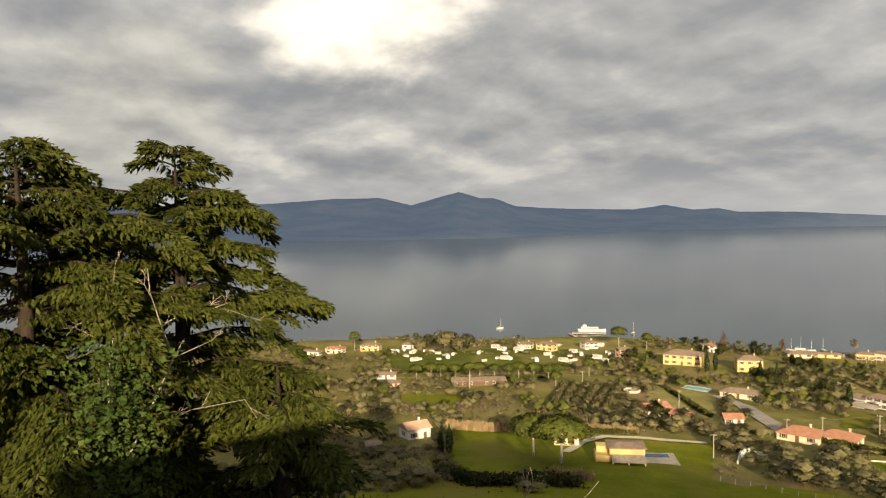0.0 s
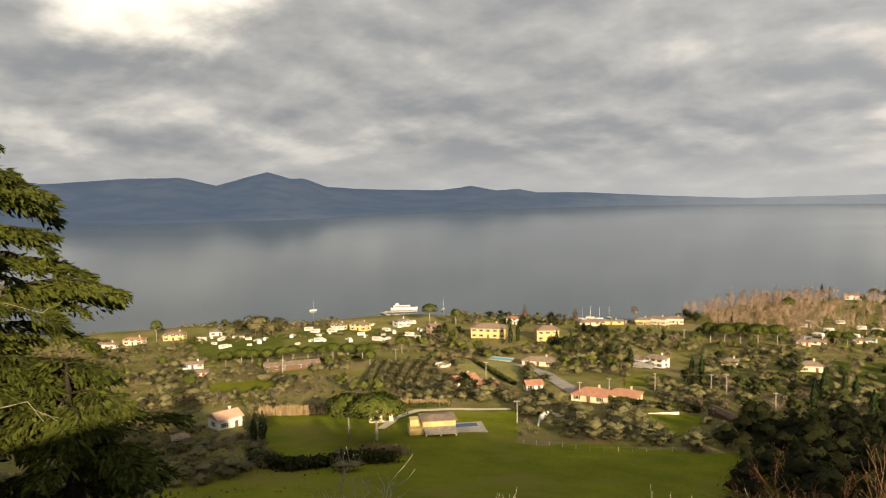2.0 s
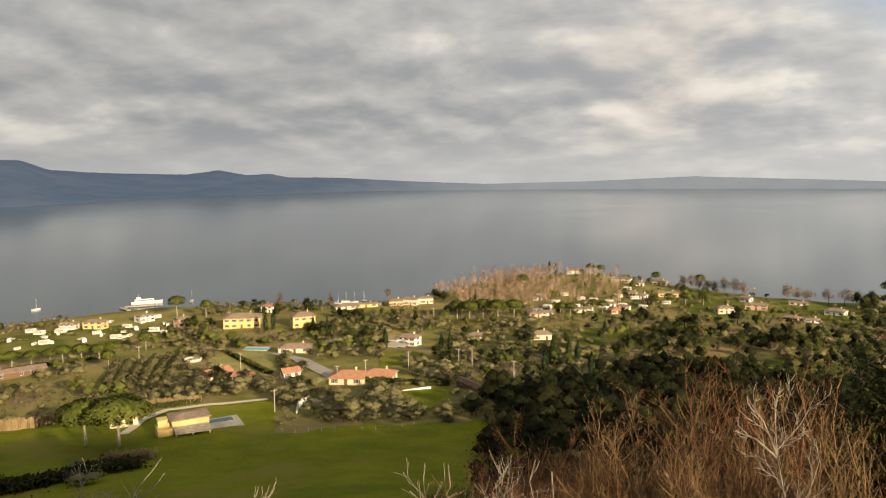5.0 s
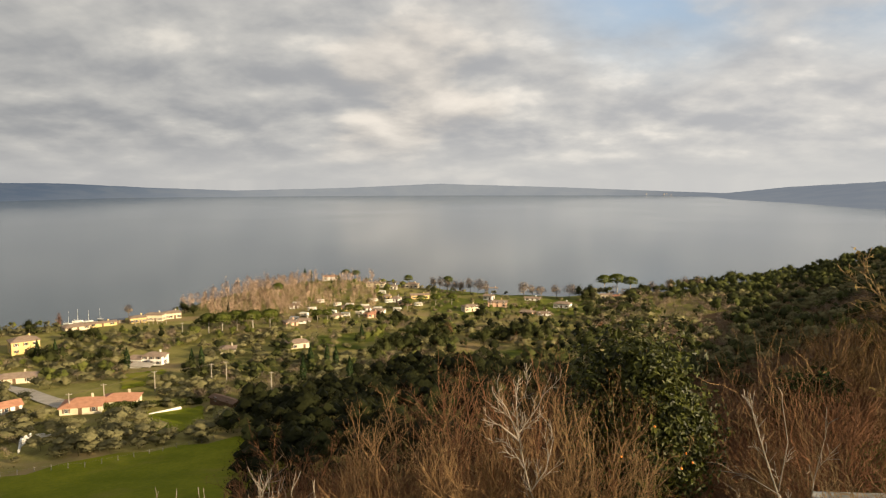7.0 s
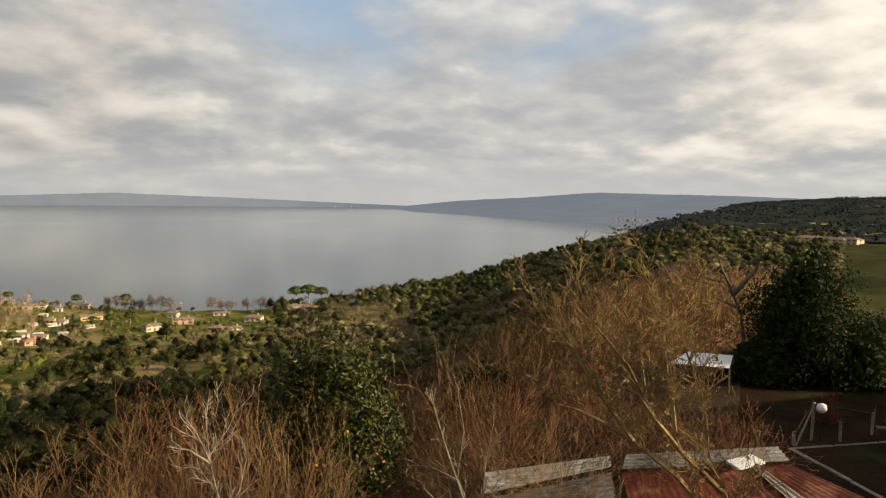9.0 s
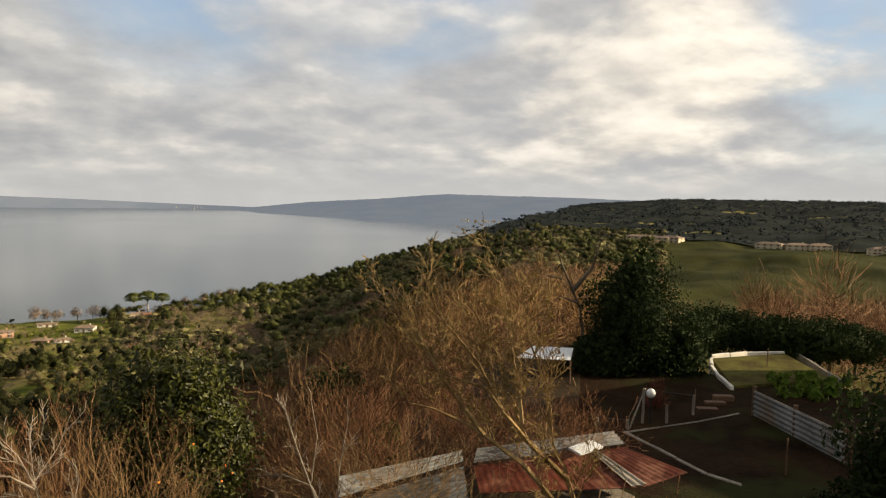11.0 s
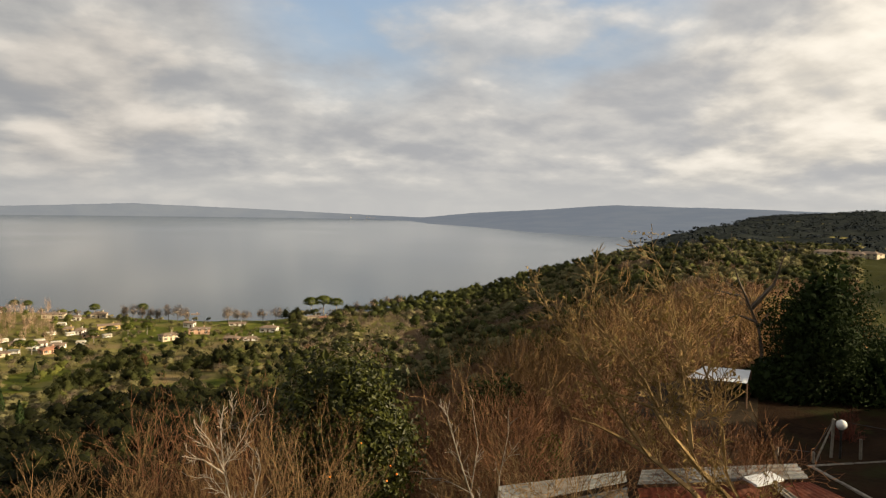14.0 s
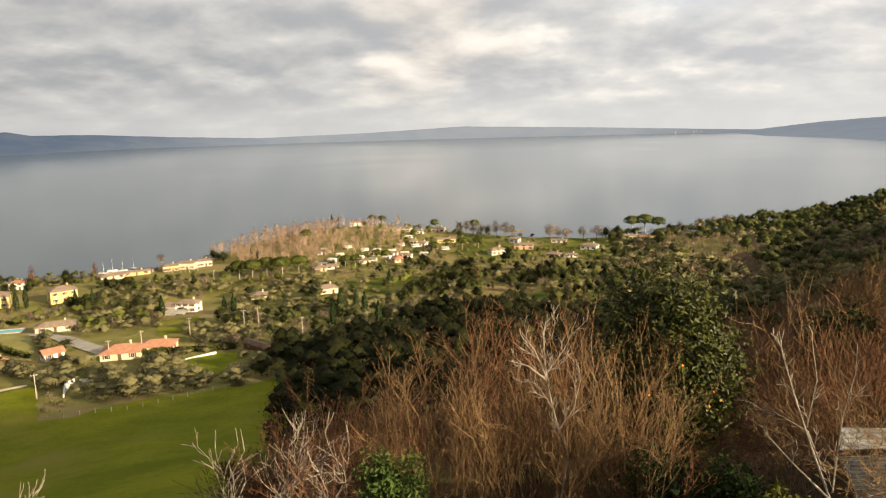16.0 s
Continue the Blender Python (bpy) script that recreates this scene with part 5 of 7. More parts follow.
def sticks(segs, sides=3):
    """Open prisms along segments."""
    s = np.asarray(segs, float)
    a, b, ra, rb = s[:, :3], s[:, 3:6], s[:, 6], s[:, 7]
    t = b - a
    t /= np.linalg.norm(t, axis=1)[:, None] + 1e-9
    u = np.cross(t, np.where(np.abs(t[:, 2:]) > 0.9, [[1.0, 0, 0]], [[0, 0, 1.0]]))
    u /= np.linalg.norm(u, axis=1)[:, None] + 1e-9
    w = np.cross(t, u)
    rings = []
    for c, r in ((a, ra), (b, rb)):
        for k in range(sides):
            f = 2 * math.pi * k / sides
            rings.append(c + (u * math.cos(f) + w * math.sin(f)) * r[:, None])
    v = np.stack(rings, 1)
    q = np.array([(k, (k + 1) % sides, sides + (k + 1) % sides, sides + k) for k in range(sides)])
    return v.reshape(-1, 3), (np.arange(len(s))[:, None, None] * 2 * sides + q[None]).reshape(-1, 4)


def shrub(seed, height, stems, spread, depth=2, thick=0.03, twig=0.006, split=2):
    rnd = random.Random(seed)
    out = []
    for _ in range(stems):
        d = Vector((rnd.gauss(0, spread), rnd.gauss(0, spread), 1.0)).normalized()
        grow(Vector((rnd.gauss(0, .3), rnd.gauss(0, .3), -0.2)), d, height * rnd.uniform(0.7, 1.05), thick * rnd.uniform(.6, 1.1), depth, out, rnd, 0.24, 0.05, twig, split)
    return sticks(out)


STICKS = [shrub(k, 3.6, 4, 0.26, 2, 0.019, 0.0065, 1) for k in range(8)]
BRUSH = [shrub(20 + k, 3.6, 4, 0.38, 1, 0.017, 0.009, 2) for k in range(8)]
TOPS = curve((-30, -24), (-14, -20), (-4, -18), (4, -14.5), (9, -15), (14, -12.4), (20, -10.4), (24, -8.8), (28, -7.2), (31, -6.2), (35, -4.6), (38, -3.8), (43, -4.2), (46, -5.5), (50, -6.5), (53, -6.2), (55, -4.4), (58, -2.9), (62, -3.2), (66, -2.9), (80, -2.5))  # how high the thicket reaches


def planted_sticks(name, label, places, models, mat, tall, fuzz=150, wide=1.5, blade=0.014):
    vs, qs, n = [], [], 0
    for x, y, z in places:
        v, q = models[rng.integers(0, len(models))]
        w, s = rng.uniform(0, 2 * math.pi), rng.uniform(*tall)
        b, r = polar((x, y))
        s = min(s, (EYE.z + r * math.tan(radians(table(b, TOPS))) - z) / v[:, 2].max() * rng.uniform(0.75, 1.0))
        if s < 0.3:
            continue
        c, k = math.cos(w) * s, math.sin(w) * s
        flat = np.stack([v[:, 0] * c - v[:, 1] * k + x, v[:, 0] * k + v[:, 1] * c + y, v[:, 2] * s + z], 1)
        vs.append(np.concatenate([flat, np.stack([flat[:, 0] - x, flat[:, 1] - y, 0.25 * (flat[:, 2] - z) + .1], 1)], 1))
        qs.append(q + n)
        n += len(v)
        tall_s = models[0][0][:, 2].max() * s
        v = bare_crown(fuzz, blade, (s * wide * 0.75, s * wide * 0.75, tall_s * 0.40), tall_s * 0.56, (0.07 * tall_s, 0.16 * tall_s), 7, 0.9).reshape(-1, 6) + (x, y, z, 0, 0, 0)
        vs.append(v)
        qs.append(np.arange(len(v)).reshape(-1, 4) + n)
        n += len(v)
    tagged(new(name, quad_mesh(name, np.concatenate(vs), np.concatenate(qs), mat)), label, "thicket", kind="stuff")


M_STEM = material("brown_stem_bark", (0.062, 0.027, 0.013), (0.205, 0.106, 0.055), 0.6, 0.9, 0.3, 8.0, gloss=0.1)
M_ASH = material("pale_ash_bark", (0.15, 0.12, 0.088), (0.36, 0.305, 0.24), 1.5, 0.9, 0.3, 6.0)
M_GOLD = material("yellow_brown_bark", (0.070, 0.043, 0.019), (0.230, 0.152, 0.076), 0.8, 0.9, 0.4, 8.0, gloss=0.1)
M_COPPICE = material("pale_brown_bark", (0.078, 0.044, 0.020), (0.245, 0.152, 0.072), 0.8, 0.9, 0.4, 8.0, gloss=0.1)
M_LEANING = material("pale_yellow_bark", (0.105, 0.068, 0.028), (0.300, 0.208, 0.098), 0.8, 0.9, 0.4, 8.0, gloss=0.1)
M_REDTWIG = material("red_brown_twig", (0.075, 0.020, 0.014), (0.200, 0.070, 0.045), 1.0, 0.9, 0.2, 8.0, gloss=0.1)
M_PALEWOOD = material("whitish_bark", (0.14, 0.115, 0.09), (0.34, 0.29, 0.235), 1.5, 0.9, 0.3, 6.0, gloss=0.1)
M_YELLOWLEAF = leafy("yellowish_leaf", (0.030, 0.036, 0.008), (0.150, 0.145, 0.026), 0.9, 0.2, 0.4)
M_BUD = leafy("withered_leaf", (0.12, 0.080, 0.026), (0.30, 0.22, 0.08), 0.5)
M_CEDAR = leafy("cedar_needle", (0.010, 0.016, 0.003), (0.088, 0.098, 0.018), 0.55, 0.12, 0.4)
M_DARKBARK = material("dark_cedar_bark", (0.014, 0.011, 0.008), (0.045, 0.034, 0.024), 2.2, 0.95, 0.6, 6.0, gloss=0.1)
M_IVY = leafy("ivy_leaf", (0.020, 0.042, 0.010), (0.085, 0.120, 0.028), 0.9)
M_ORANGE_LEAF = material("citrus_leaf", (0.004, 0.007, 0.002), (0.070, 0.076, 0.010), 0.8, 0.5, 0.0, 8.0, island=0.75, through_light=0.1, gloss=0.2)
M_LAUREL = leafy("laurel_leaf", (0.007, 0.014, 0.005), (0.034, 0.050, 0.014), 0.6, 0.12, 0.5)
M_KALE = leafy("kale_leaf", (0.05, 0.085, 0.010), (0.13, 0.19, 0.03), 2.0)
M_FRUIT = material("orange_peel", (0.80, 0.20, 0.02), (0.95, 0.34, 0.04), 8.0, 0.45, 0.2)


def bare_tree(name, label, bearing, r, top, stems, spread, mat, seed, depth=3, thick=0.05, twig=0.005, split=2, lean=None, base=None, wander=0.13, fuzz=0, tip=None):
    """A leafless tree or shrub of its own that reaches up to the height top."""
    p = spot(bearing, r)
    if base is not None:
        p.z = base
    h = top - p.z
    rnd = random.Random(seed)
    ob = thing(name, label, "tree", m=pose(p.x, p.y, p.z))
    twigs_of = []
    for k in range(stems):
        d = Vector((rnd.gauss(0, spread), rnd.gauss(0, spread), 1.0))
        if lean is not None:
            d += Vector(lean)
        out = []
        grow(Vector((0, 0, -0.3)), d.normalized(), h * rnd.uniform(0.50, 0.68), thick * rnd.uniform(.7, 1.1), depth, out, rnd, wander, 0.05, twig, split)
        twigs_of += out
        v, q = sticks(out, 4 if depth > 2 else 3)
        part("stem", quad_mesh("stem", v, q, mat), None, ob)
    if fuzz:
        v = bare_crown(fuzz, twig * 0.8, (h * 0.30, h * 0.30, h * 0.38), h * 0.56, (0.03 * h, 0.09 * h), 8, 0.9).reshape(-1, 6)
        tagged(part("twig_crown", quad_mesh("twig_crown", v, np.arange(len(v)), tip or mat), None, ob), kind="stuff")
    return ob, p, twigs_of


def limbed(name, label, foot, limbs, mat, r, thick, twig_len, twig, seed, depth=2, leaf=None, every=0.22):
    """A tree whose limbs run along given bearings and rises at a distance r; fine twigs spring from them."""
    rnd = random.Random(seed)
    ob = thing(name, label, "tree", m=pose(*foot))
    tips = []
    for n, limb in enumerate(limbs):
        segs = []
        pts = [EYE + heading(b, e) * (r + 0.25 * math.sin(n * 2.1 + k)) / math.cos(radians(e)) - foot for k, (b, e) in enumerate(limb)]
        r0 = thick * (1.0 if n < 2 else 0.55)
        for k in range(len(pts) - 1):
            f0, f1 = 1 - 0.86 * k / (len(pts) - 1), 1 - 0.86 * (k + 1) / (len(pts) - 1)
            segs.append((*pts[k], *pts[k + 1], max(.006, r0 * f0), max(.005, r0 * f1)))
            way, ln = (pts[k + 1] - pts[k]).normalized(), (pts[k + 1] - pts[k]).length
            if k == 0 and n < 2:
                continue
            for i in range(max(1, int(ln / every))):
                q = pts[k].lerp(pts[k + 1], rnd.random())
                a = way.orthogonal().normalized()
                a.rotate(Matrix.Rotation(rnd.uniform(0, 2 * math.pi), 3, way))
                out = []
                grow(q, (way + a * rnd.uniform(.4, .9) + Vector((0, 0, .25))).normalized(), twig_len * rnd.uniform(.5, 1.1), max(twig, r0 * f1 * .4), depth, out, rnd, .14, .06, twig, 2)
                segs += out
                tips += [s[3:6] for s in out]
        v, q = sticks(segs, 4)
        part("limb", quad_mesh("limb", v, q, mat), None, ob)
    if leaf:
        t = np.asarray(tips)
        t = t[rng.random(len(t)) < leaf]
        v = leaves(t, rng.normal(0, 1, t.shape), .036, 1.8).reshape(-1, 3)
        part("withered_foliage", quad_mesh("withered_foliage", v, np.arange(len(v)), M_BUD), None, ob)
    return ob


def coppice(name, label, bearing, r, top, bark, tip, seed, stems=13, fan=0.42, lean=0.0):
    """A many-stemmed shrub whose shoots fan out of one stool, fork late and end in fine twigs."""
    p = spot(bearing, r)
    h = top - p.z
    rnd = random.Random(seed)
    ob = thing(name, label, "shrub", m=pose(p.x, p.y, p.z))
    right = Vector((math.cos(radians(bearing)), -math.sin(radians(bearing)), 0))
    away = Vector((right.y, -right.x, 0))
    ends = []

    def run(q, way, length, r0, r1, steps, segs, curl):
        pts = [q]
        for i in range(steps):
            way = (way + Vector((rnd.gauss(0, curl), rnd.gauss(0, curl), rnd.gauss(0, curl) + 0.07))).normalized()
            n = pts[-1] + way * (length / steps)
            f0, f1 = i / steps, (i + 1) / steps
            segs.append((*pts[-1], *n, r0 + (r1 - r0) * f0, r0 + (r1 - r0) * f1))
            pts.append(n)
        return pts, way

    def aside(way, least, most):
        a = way.orthogonal().normalized()
        a.rotate(Matrix.Rotation(rnd.uniform(0, 2 * math.pi), 3, way))
        return (way + a * rnd.uniform(least, most)).normalized()

    for k in range(stems):
        segs = []
        side, deep = (k + 0.5) / stems * 2 - 1 + rnd.gauss(0, .12), rnd.gauss(0, .6)
        way = (right * (side * fan + lean) + away * (deep * fan * 0.7) + Vector((0, 0, 1))).normalized()
        length = h * rnd.uniform(0.78, 1.0) * (1.0 - 0.16 * abs(side))
        pts, end = run(right * side * 0.25 + Vector((0, 0, -.2)), way, length, .030 * rnd.uniform(.7, 1.1), .007, 7, segs, .07)
        for i in range(2, 8):
            for _ in range(rnd.choice((1, 2, 2))):
                way = (pts[i] - pts[i - 1]).normalized()
                limb, last = run(pts[i], aside(way, .35, .75), length * rnd.uniform(.14, .30), .011, .0045, 4, segs, .10)
                for j in range(1, 5):
                    for _ in range(2):
                        fine = run(limb[j], aside(last, .4, .9), length * rnd.uniform(.05, .11), .0045, .0028, 2, segs, .12)[0]
                        ends.append(fine[-1])
        v, q = sticks(segs)
        part("stem", quad_mesh("stem", v, q, bark), None, ob)
    c = np.repeat(np.array([tuple(e) for e in ends]), 3, 0)
    c += rng.normal(0, .07, c.shape)
    way = rng.normal(0, .55, c.shape) + (0, 0, .8)
    way *= (rng.uniform(.07, .17, len(c)) / np.linalg.norm(way, axis=1))[:, None]
    side = np.cross(way, rng.normal(0, 1, c.shape))
    side *= .0032 / (np.linalg.norm(side, axis=1)[:, None] + 1e-9)
    v = np.stack([c - side, c + side, c + way + side * .4, c + way - side * .4], 1).reshape(-1, 3)
    tagged(part("twig_crown", quad_mesh("twig_crown", v, np.arange(len(v)), tip), None, ob), kind="stuff")
    return ob


# ---- the old cedars at the terrace's edge ----
def cedar(bearing, r, top, seed, reach, most, label):
    rnd = random.Random(seed)
    p = spot(bearing, r)
    h = top - p.z
    ob = thing("cedar", label, "tree", m=pose(p.x, p.y, p.z))
    part("trunk", Shape().tube([(0, 0, -.5), (.1, 0, h * .35), (-.05, .1, h * .7), (0, 0, h * .955)], [.38, .3, .17, .02], 9), M_DARKBARK, ob, soft=True)
    z = h * 0.16
    while z < h * 0.985:
        t = z / h
        full = min(most, 0.5 + reach * (h - z) ** 0.8) * (0.84 + 0.16 * math.sin(z * 4.0 + seed))
        for _ in range(rnd.choice((3, 4, 4, 5)) if t < 0.9 else 3):
            w = rnd.uniform(0, 2 * math.pi)
            length = full * rnd.uniform(0.62, 1.06)
            o = Vector((math.cos(w), math.sin(w), 0))
            side = Vector((-o.y, o.x, 0))
            rise, sag = length * rnd.uniform(0.05, 0.26), length * rnd.uniform(0.12, 0.32)
            at = lambda s: o * (length * s) + Vector((0, 0, z + rise * math.sin(s * 2.0) - sag * s ** 2.6)) + side * (0.12 * length * math.sin(s * 3 + w))
            pts = [at(k / 7) for k in range(8)]
            bough = part("bough", Shape().tube(pts, [max(.007, .055 * (1 - i / 7.5) * (length / 4.5 + .25)) for i in range(8)], 5), M_DARKBARK, ob, soft=True)
            n = int(240 * length * (0.6 + 0.16 * length))
            s = np.array([rnd.random() for _ in range(n)]) ** 0.7 * 0.9 + 0.10
            lat = rng.uniform(-1, 1, n) * (0.10 + 0.36 * length * (1 - s) ** 0.8 * s ** 0.4 + 0.10)
            c = np.array([tuple(at(k)) for k in s]) + np.outer(lat, np.array(side))
            c[:, 2] += -np.abs(lat) * 0.30 - rng.exponential(0.055, n) + 0.04
            d = np.array(o)[None] * 0.8 + np.outer(np.sign(lat) * 0.6, np.array(side)) + np.stack([0 * s, 0 * s, -rng.uniform(0.1, 1.2, n)], 1)
            d = d / np.linalg.norm(d, axis=1)[:, None] + rng.normal(0, .25, (n, 3))
            ln = rng.uniform(0.09, 0.25, n)[:, None]
            k = np.cross(d, rng.normal(0, 1, d.shape) * (.5, .5, 1.2))
            k /= np.linalg.norm(k, axis=1)[:, None] + 1e-9
            wd = ln * 0.19
            v = np.stack([c, c + d * ln * .45 + k * wd, c + d * ln, c + d * ln * .45 - k * wd], 1).reshape(-1, 3)
            tagged(part("spray", quad_mesh("spray", v, np.arange(len(v)), M_CEDAR), None, bough), kind="stuff")
        z += rnd.uniform(0.34, 0.58) * (1.0 if t < 0.8 else 0.5)
    return ob


def terrace_edge():
    cedar(-77.9, 20.0, 92.2, 3, 1.28, 4.15, "tall dark cedar with drooping layered boughs")
    cedar(-88.2, 19.0, 92.1, 8, 1.9, 5.2, "broad dark cedar with sweeping boughs")
    cedar(-83.0, 21.5, 89.9, 5, 1.7, 4.6, "lower cedar with sunlit tips")
    cedar(-70.8, 18.0, 86.6, 11, 1.5, 2.9, "low spreading cedar in the shade of taller ones")
    foot = spot(-83.1, 15.0)
    limbed("dead_tree", "leafless pale tree grown through the cedar", foot, (((-83.2, -17.5), (-82.9, -14.2), (-82.9, -11.2), (-82.4, -8.2), (-82.4, -5.1), (-82.1, -2.8)),
        ((-82.6, -18.6), (-80.8, -15.4), (-78.4, -10.4), (-79.3, -7.6), (-79.9, -5.4), (-80.0, -3.7)),
        ((-78.4, -10.4), (-77.1, -9.9), (-75.6, -9.3), (-74.9, -8.7)),
        ((-79.6, -8.1), (-77.8, -7.3), (-75.8, -6.9), (-74.2, -7.1), (-72.8, -7.7)),
        ((-76.5, -7.1), (-75.2, -6.8), (-74.2, -6.5)),
        ((-82.7, -9.4), (-81.6, -9.9), (-80.4, -10.6)),
        ((-82.4, -7.7), (-83.6, -7.1), (-84.9, -7.5), (-85.5, -8.2)),
        ((-80.3, -15.5), (-77.3, -14.3), (-73.3, -13.9), (-72.4, -15.4))), M_ASH, 16.9, .026, .40, .0050, 33, 1, None, .45)
    # ivy on the bare stems
    n = 2600
    p = spot(-82.7, 15.5)
    c = np.stack([rng.normal(p.x, .5, n), rng.normal(p.y, .5, n), rng.uniform(p.z + 1.5, 87.6, n)], 1)
    v = leaves(c, rng.normal(0, 1, (n, 3)), .10, 1.2).reshape(-1, 3)
    tagged(new("ivy", quad_mesh("ivy", v, np.arange(len(v)), M_IVY)), "green ivy climbing a bare stem", "ivy", kind="stuff")


terrace_edge()


def bush(name, label, category, bearing, r, base, top, wide, mat, n, size, lobes=9, deep=None, fruit=0):
    """A rounded evergreen bush of many leaves over a short stem."""
    p = spot(bearing, r)
    p.z = base
    h = top - base
    ob = thing(name, label, category, m=pose(p.x, p.y, p.z))
    part("stem", Shape().tube([(0, 0, -.4), (0.05, 0, h * .3), (0, .04, h * .7)], [.09, .07, .03], 7), M_BARK, ob)
    q, d = lobed(n, (wide * .66, (deep or wide) * .66, h * .46), lobes, 0.45)
    q[:, 2] += h * .55
    q = q[q[:, 2] > 0.05]
    heart = lobed(n // 6, (wide * .50, (deep or wide) * .50, h * .36), lobes, 0.3)[0] + (0, 0, h * .55)
    v = np.concatenate([leaves(q, d[:len(q)], size, 1.9), leaves(heart, rng.normal(0, 1, heart.shape), size * 2.6, 1.5)]).reshape(-1, 3)
    part("foliage", quad_mesh("foliage", v, np.arange(len(v)), mat), None, ob)
    return ob, p, q


def hillside_plants():
    ob, p, q = bush("orange_tree", "dark glossy orange tree with a few ripe fruits", "tree", 11.9, 17.5, 81.0, 86.5, 3.1, M_ORANGE_LEAF, 30000, .070, 26)
    for b, e in ((15.8, -20.3), (16.3, -20.9), (15.5, -21.4), (10.9, -21.0), (13.4, -18.6)):
        way = heading(b, e)
        f = Shape().ball((EYE + way * (15.9 + .3 * rng.random())) - p, .024, 6, 10)
        part("fruit", f, M_FRUIT, ob, "ripe orange", soft=True)
    # the thicket before the terrace, nearest first
    shrubs = []
    rnd = random.Random(4)
    for k in range(74):
        b, r = rnd.uniform(-24, 34), rnd.uniform(13.5, 40)
        rise = float(np.interp(b, [-24, -17.5, -14, -10, -4.6, -1.4, 1, 3.6, 6.8, 8.7, 14, 17, 20, 33], [-25, -22.6, -21.5, -20.2, -19.4, -17.8, -16.2, -15.6, -17, -18.5, -14.2, -12.8, -12.0, -11.4])) - rnd.uniform(0, 2.2) - max(0, (20 - r)) * .12
        if -17.0 < b < 18.2 and r < 20.5:
            continue
        shrubs.append((b, r, rise))
    for k, (b, r, rise) in enumerate(shrubs):
        top = EYE.z + r * math.tan(radians(rise))
        base = land(b, r)
        if top - base < 1.6:
            top = base + 1.6
        bare_tree("bare_shrub", "leafless brown shrub with fine upright twigs", b, r, top, 5, .30, (M_GOLD, M_STEM, M_STEM, M_COPPICE)[k % 4], 100 + k, 2, .022, .0050 if r < 22 else .0070, 2, wander=.20, fuzz=1600, tip=M_STEM)
    for b, r, e, n, s, mat in ((-21.6, 14.0, -22.4, 2, 62, M_ASH), (-19.2, 13.2, -22.4, 2, 64, M_ASH), (-47.6, 12.0, -20.6, 1, 65, M_ASH), (-45.2, 12.6, -21.4, 1, 66, M_ASH), (-28.5, 13, -23.0, 1, 67, M_ASH), (24.0, 14.5, -14.0, 3, 68, M_GOLD), (29.0, 13.0, -13.2, 3, 69, M_GOLD)):
        bare_tree("pale_bare_tree", "small pale leafless tree with forked twigs", b, r, EYE.z + r * math.tan(radians(e)), n, .30, mat, s, 3, .024, .0045, 2)
    for k, (b, r, e, bark, fan, lean) in enumerate(((-16.4, 15.5, -21.6, M_STEM, .42, -.05), (-12.2, 15.0, -20.4, M_STEM, .42, -.10), (-8.4, 14.6, -19.4, M_COPPICE, .40, -.12), (-4.4, 14.2, -18.8, M_COPPICE, .46, -.14),
                                                    (-0.2, 15.8, -15.8, M_STEM, .34, -.06), (3.0, 16.2, -15.0, M_STEM, .34, .04), (1.6, 14.0, -18.0, M_COPPICE, .44, -.02), (6.0, 14.4, -16.4, M_COPPICE, .40, .08), (8.2, 13.6, -19.6, M_GOLD, .36, .16), (-14.2, 13.4, -23.6, M_STEM, .5, 0))):
        coppice("coppice", "many-stemmed leafless coppice with " + ("reddish brown" if bark == M_STEM else "pale golden-brown") + " shoots", b, r, EYE.z + r * math.tan(radians(e)), bark, M_STEM if bark == M_STEM else M_COPPICE, 400 + k, 12, fan, lean)
    for b, r, t, w, name, label, leaf in ((-10.4, 12.6, 84.2, 1.0, "green_shrub", "dark green leafy shrub among bare coppice", M_IVY), (-15.0, 12.0, 83.1, 1.3, "dark_shrub", "dark undergrowth below the coppice", M_LAUREL), (-5.6, 11.8, 83.3, 1.4, "dark_shrub", "dark undergrowth below the coppice", M_LAUREL),
                                          (-0.8, 11.8, 83.3, 1.4, "dark_shrub", "dark undergrowth below the coppice", M_LAUREL), (4.0, 11.8, 83.3, 1.4, "dark_shrub", "dark undergrowth below the coppice", M_LAUREL), (8.8, 12.0, 83.5, 1.4, "dark_shrub", "dark undergrowth below the coppice", M_LAUREL),
                                          (13.2, 13.6, 84.0, 1.7, "dark_shrub", "dark undergrowth beside the orange tree", M_LAUREL), (17.4, 13.2, 84.0, 1.5, "dark_shrub", "dark undergrowth beside the orange tree", M_LAUREL), (20.6, 11.4, 84.5, 1.0, "green_shrub", "yellowish green shrub before the grey shed", M_YELLOWLEAF), (24.4, 11.0, 84.2, .9, "green_shrub", "yellowish green shrub before the grey shed", M_YELLOWLEAF)):
        bush(name, label, "bush", b, r, 81.2, t, w, leaf, 4200, .050)
    coppice("dry_shrub", "small shrub with dry rust-brown leaves", 10.8, 13.4, 84.2, M_STEM, M_RUSSET, 431, 7, .3, 0.0)
    foot = spot(24.6, 11.6)
    f = (24.6, -math.degrees(math.atan2(EYE.z - foot.z, 11.6)))
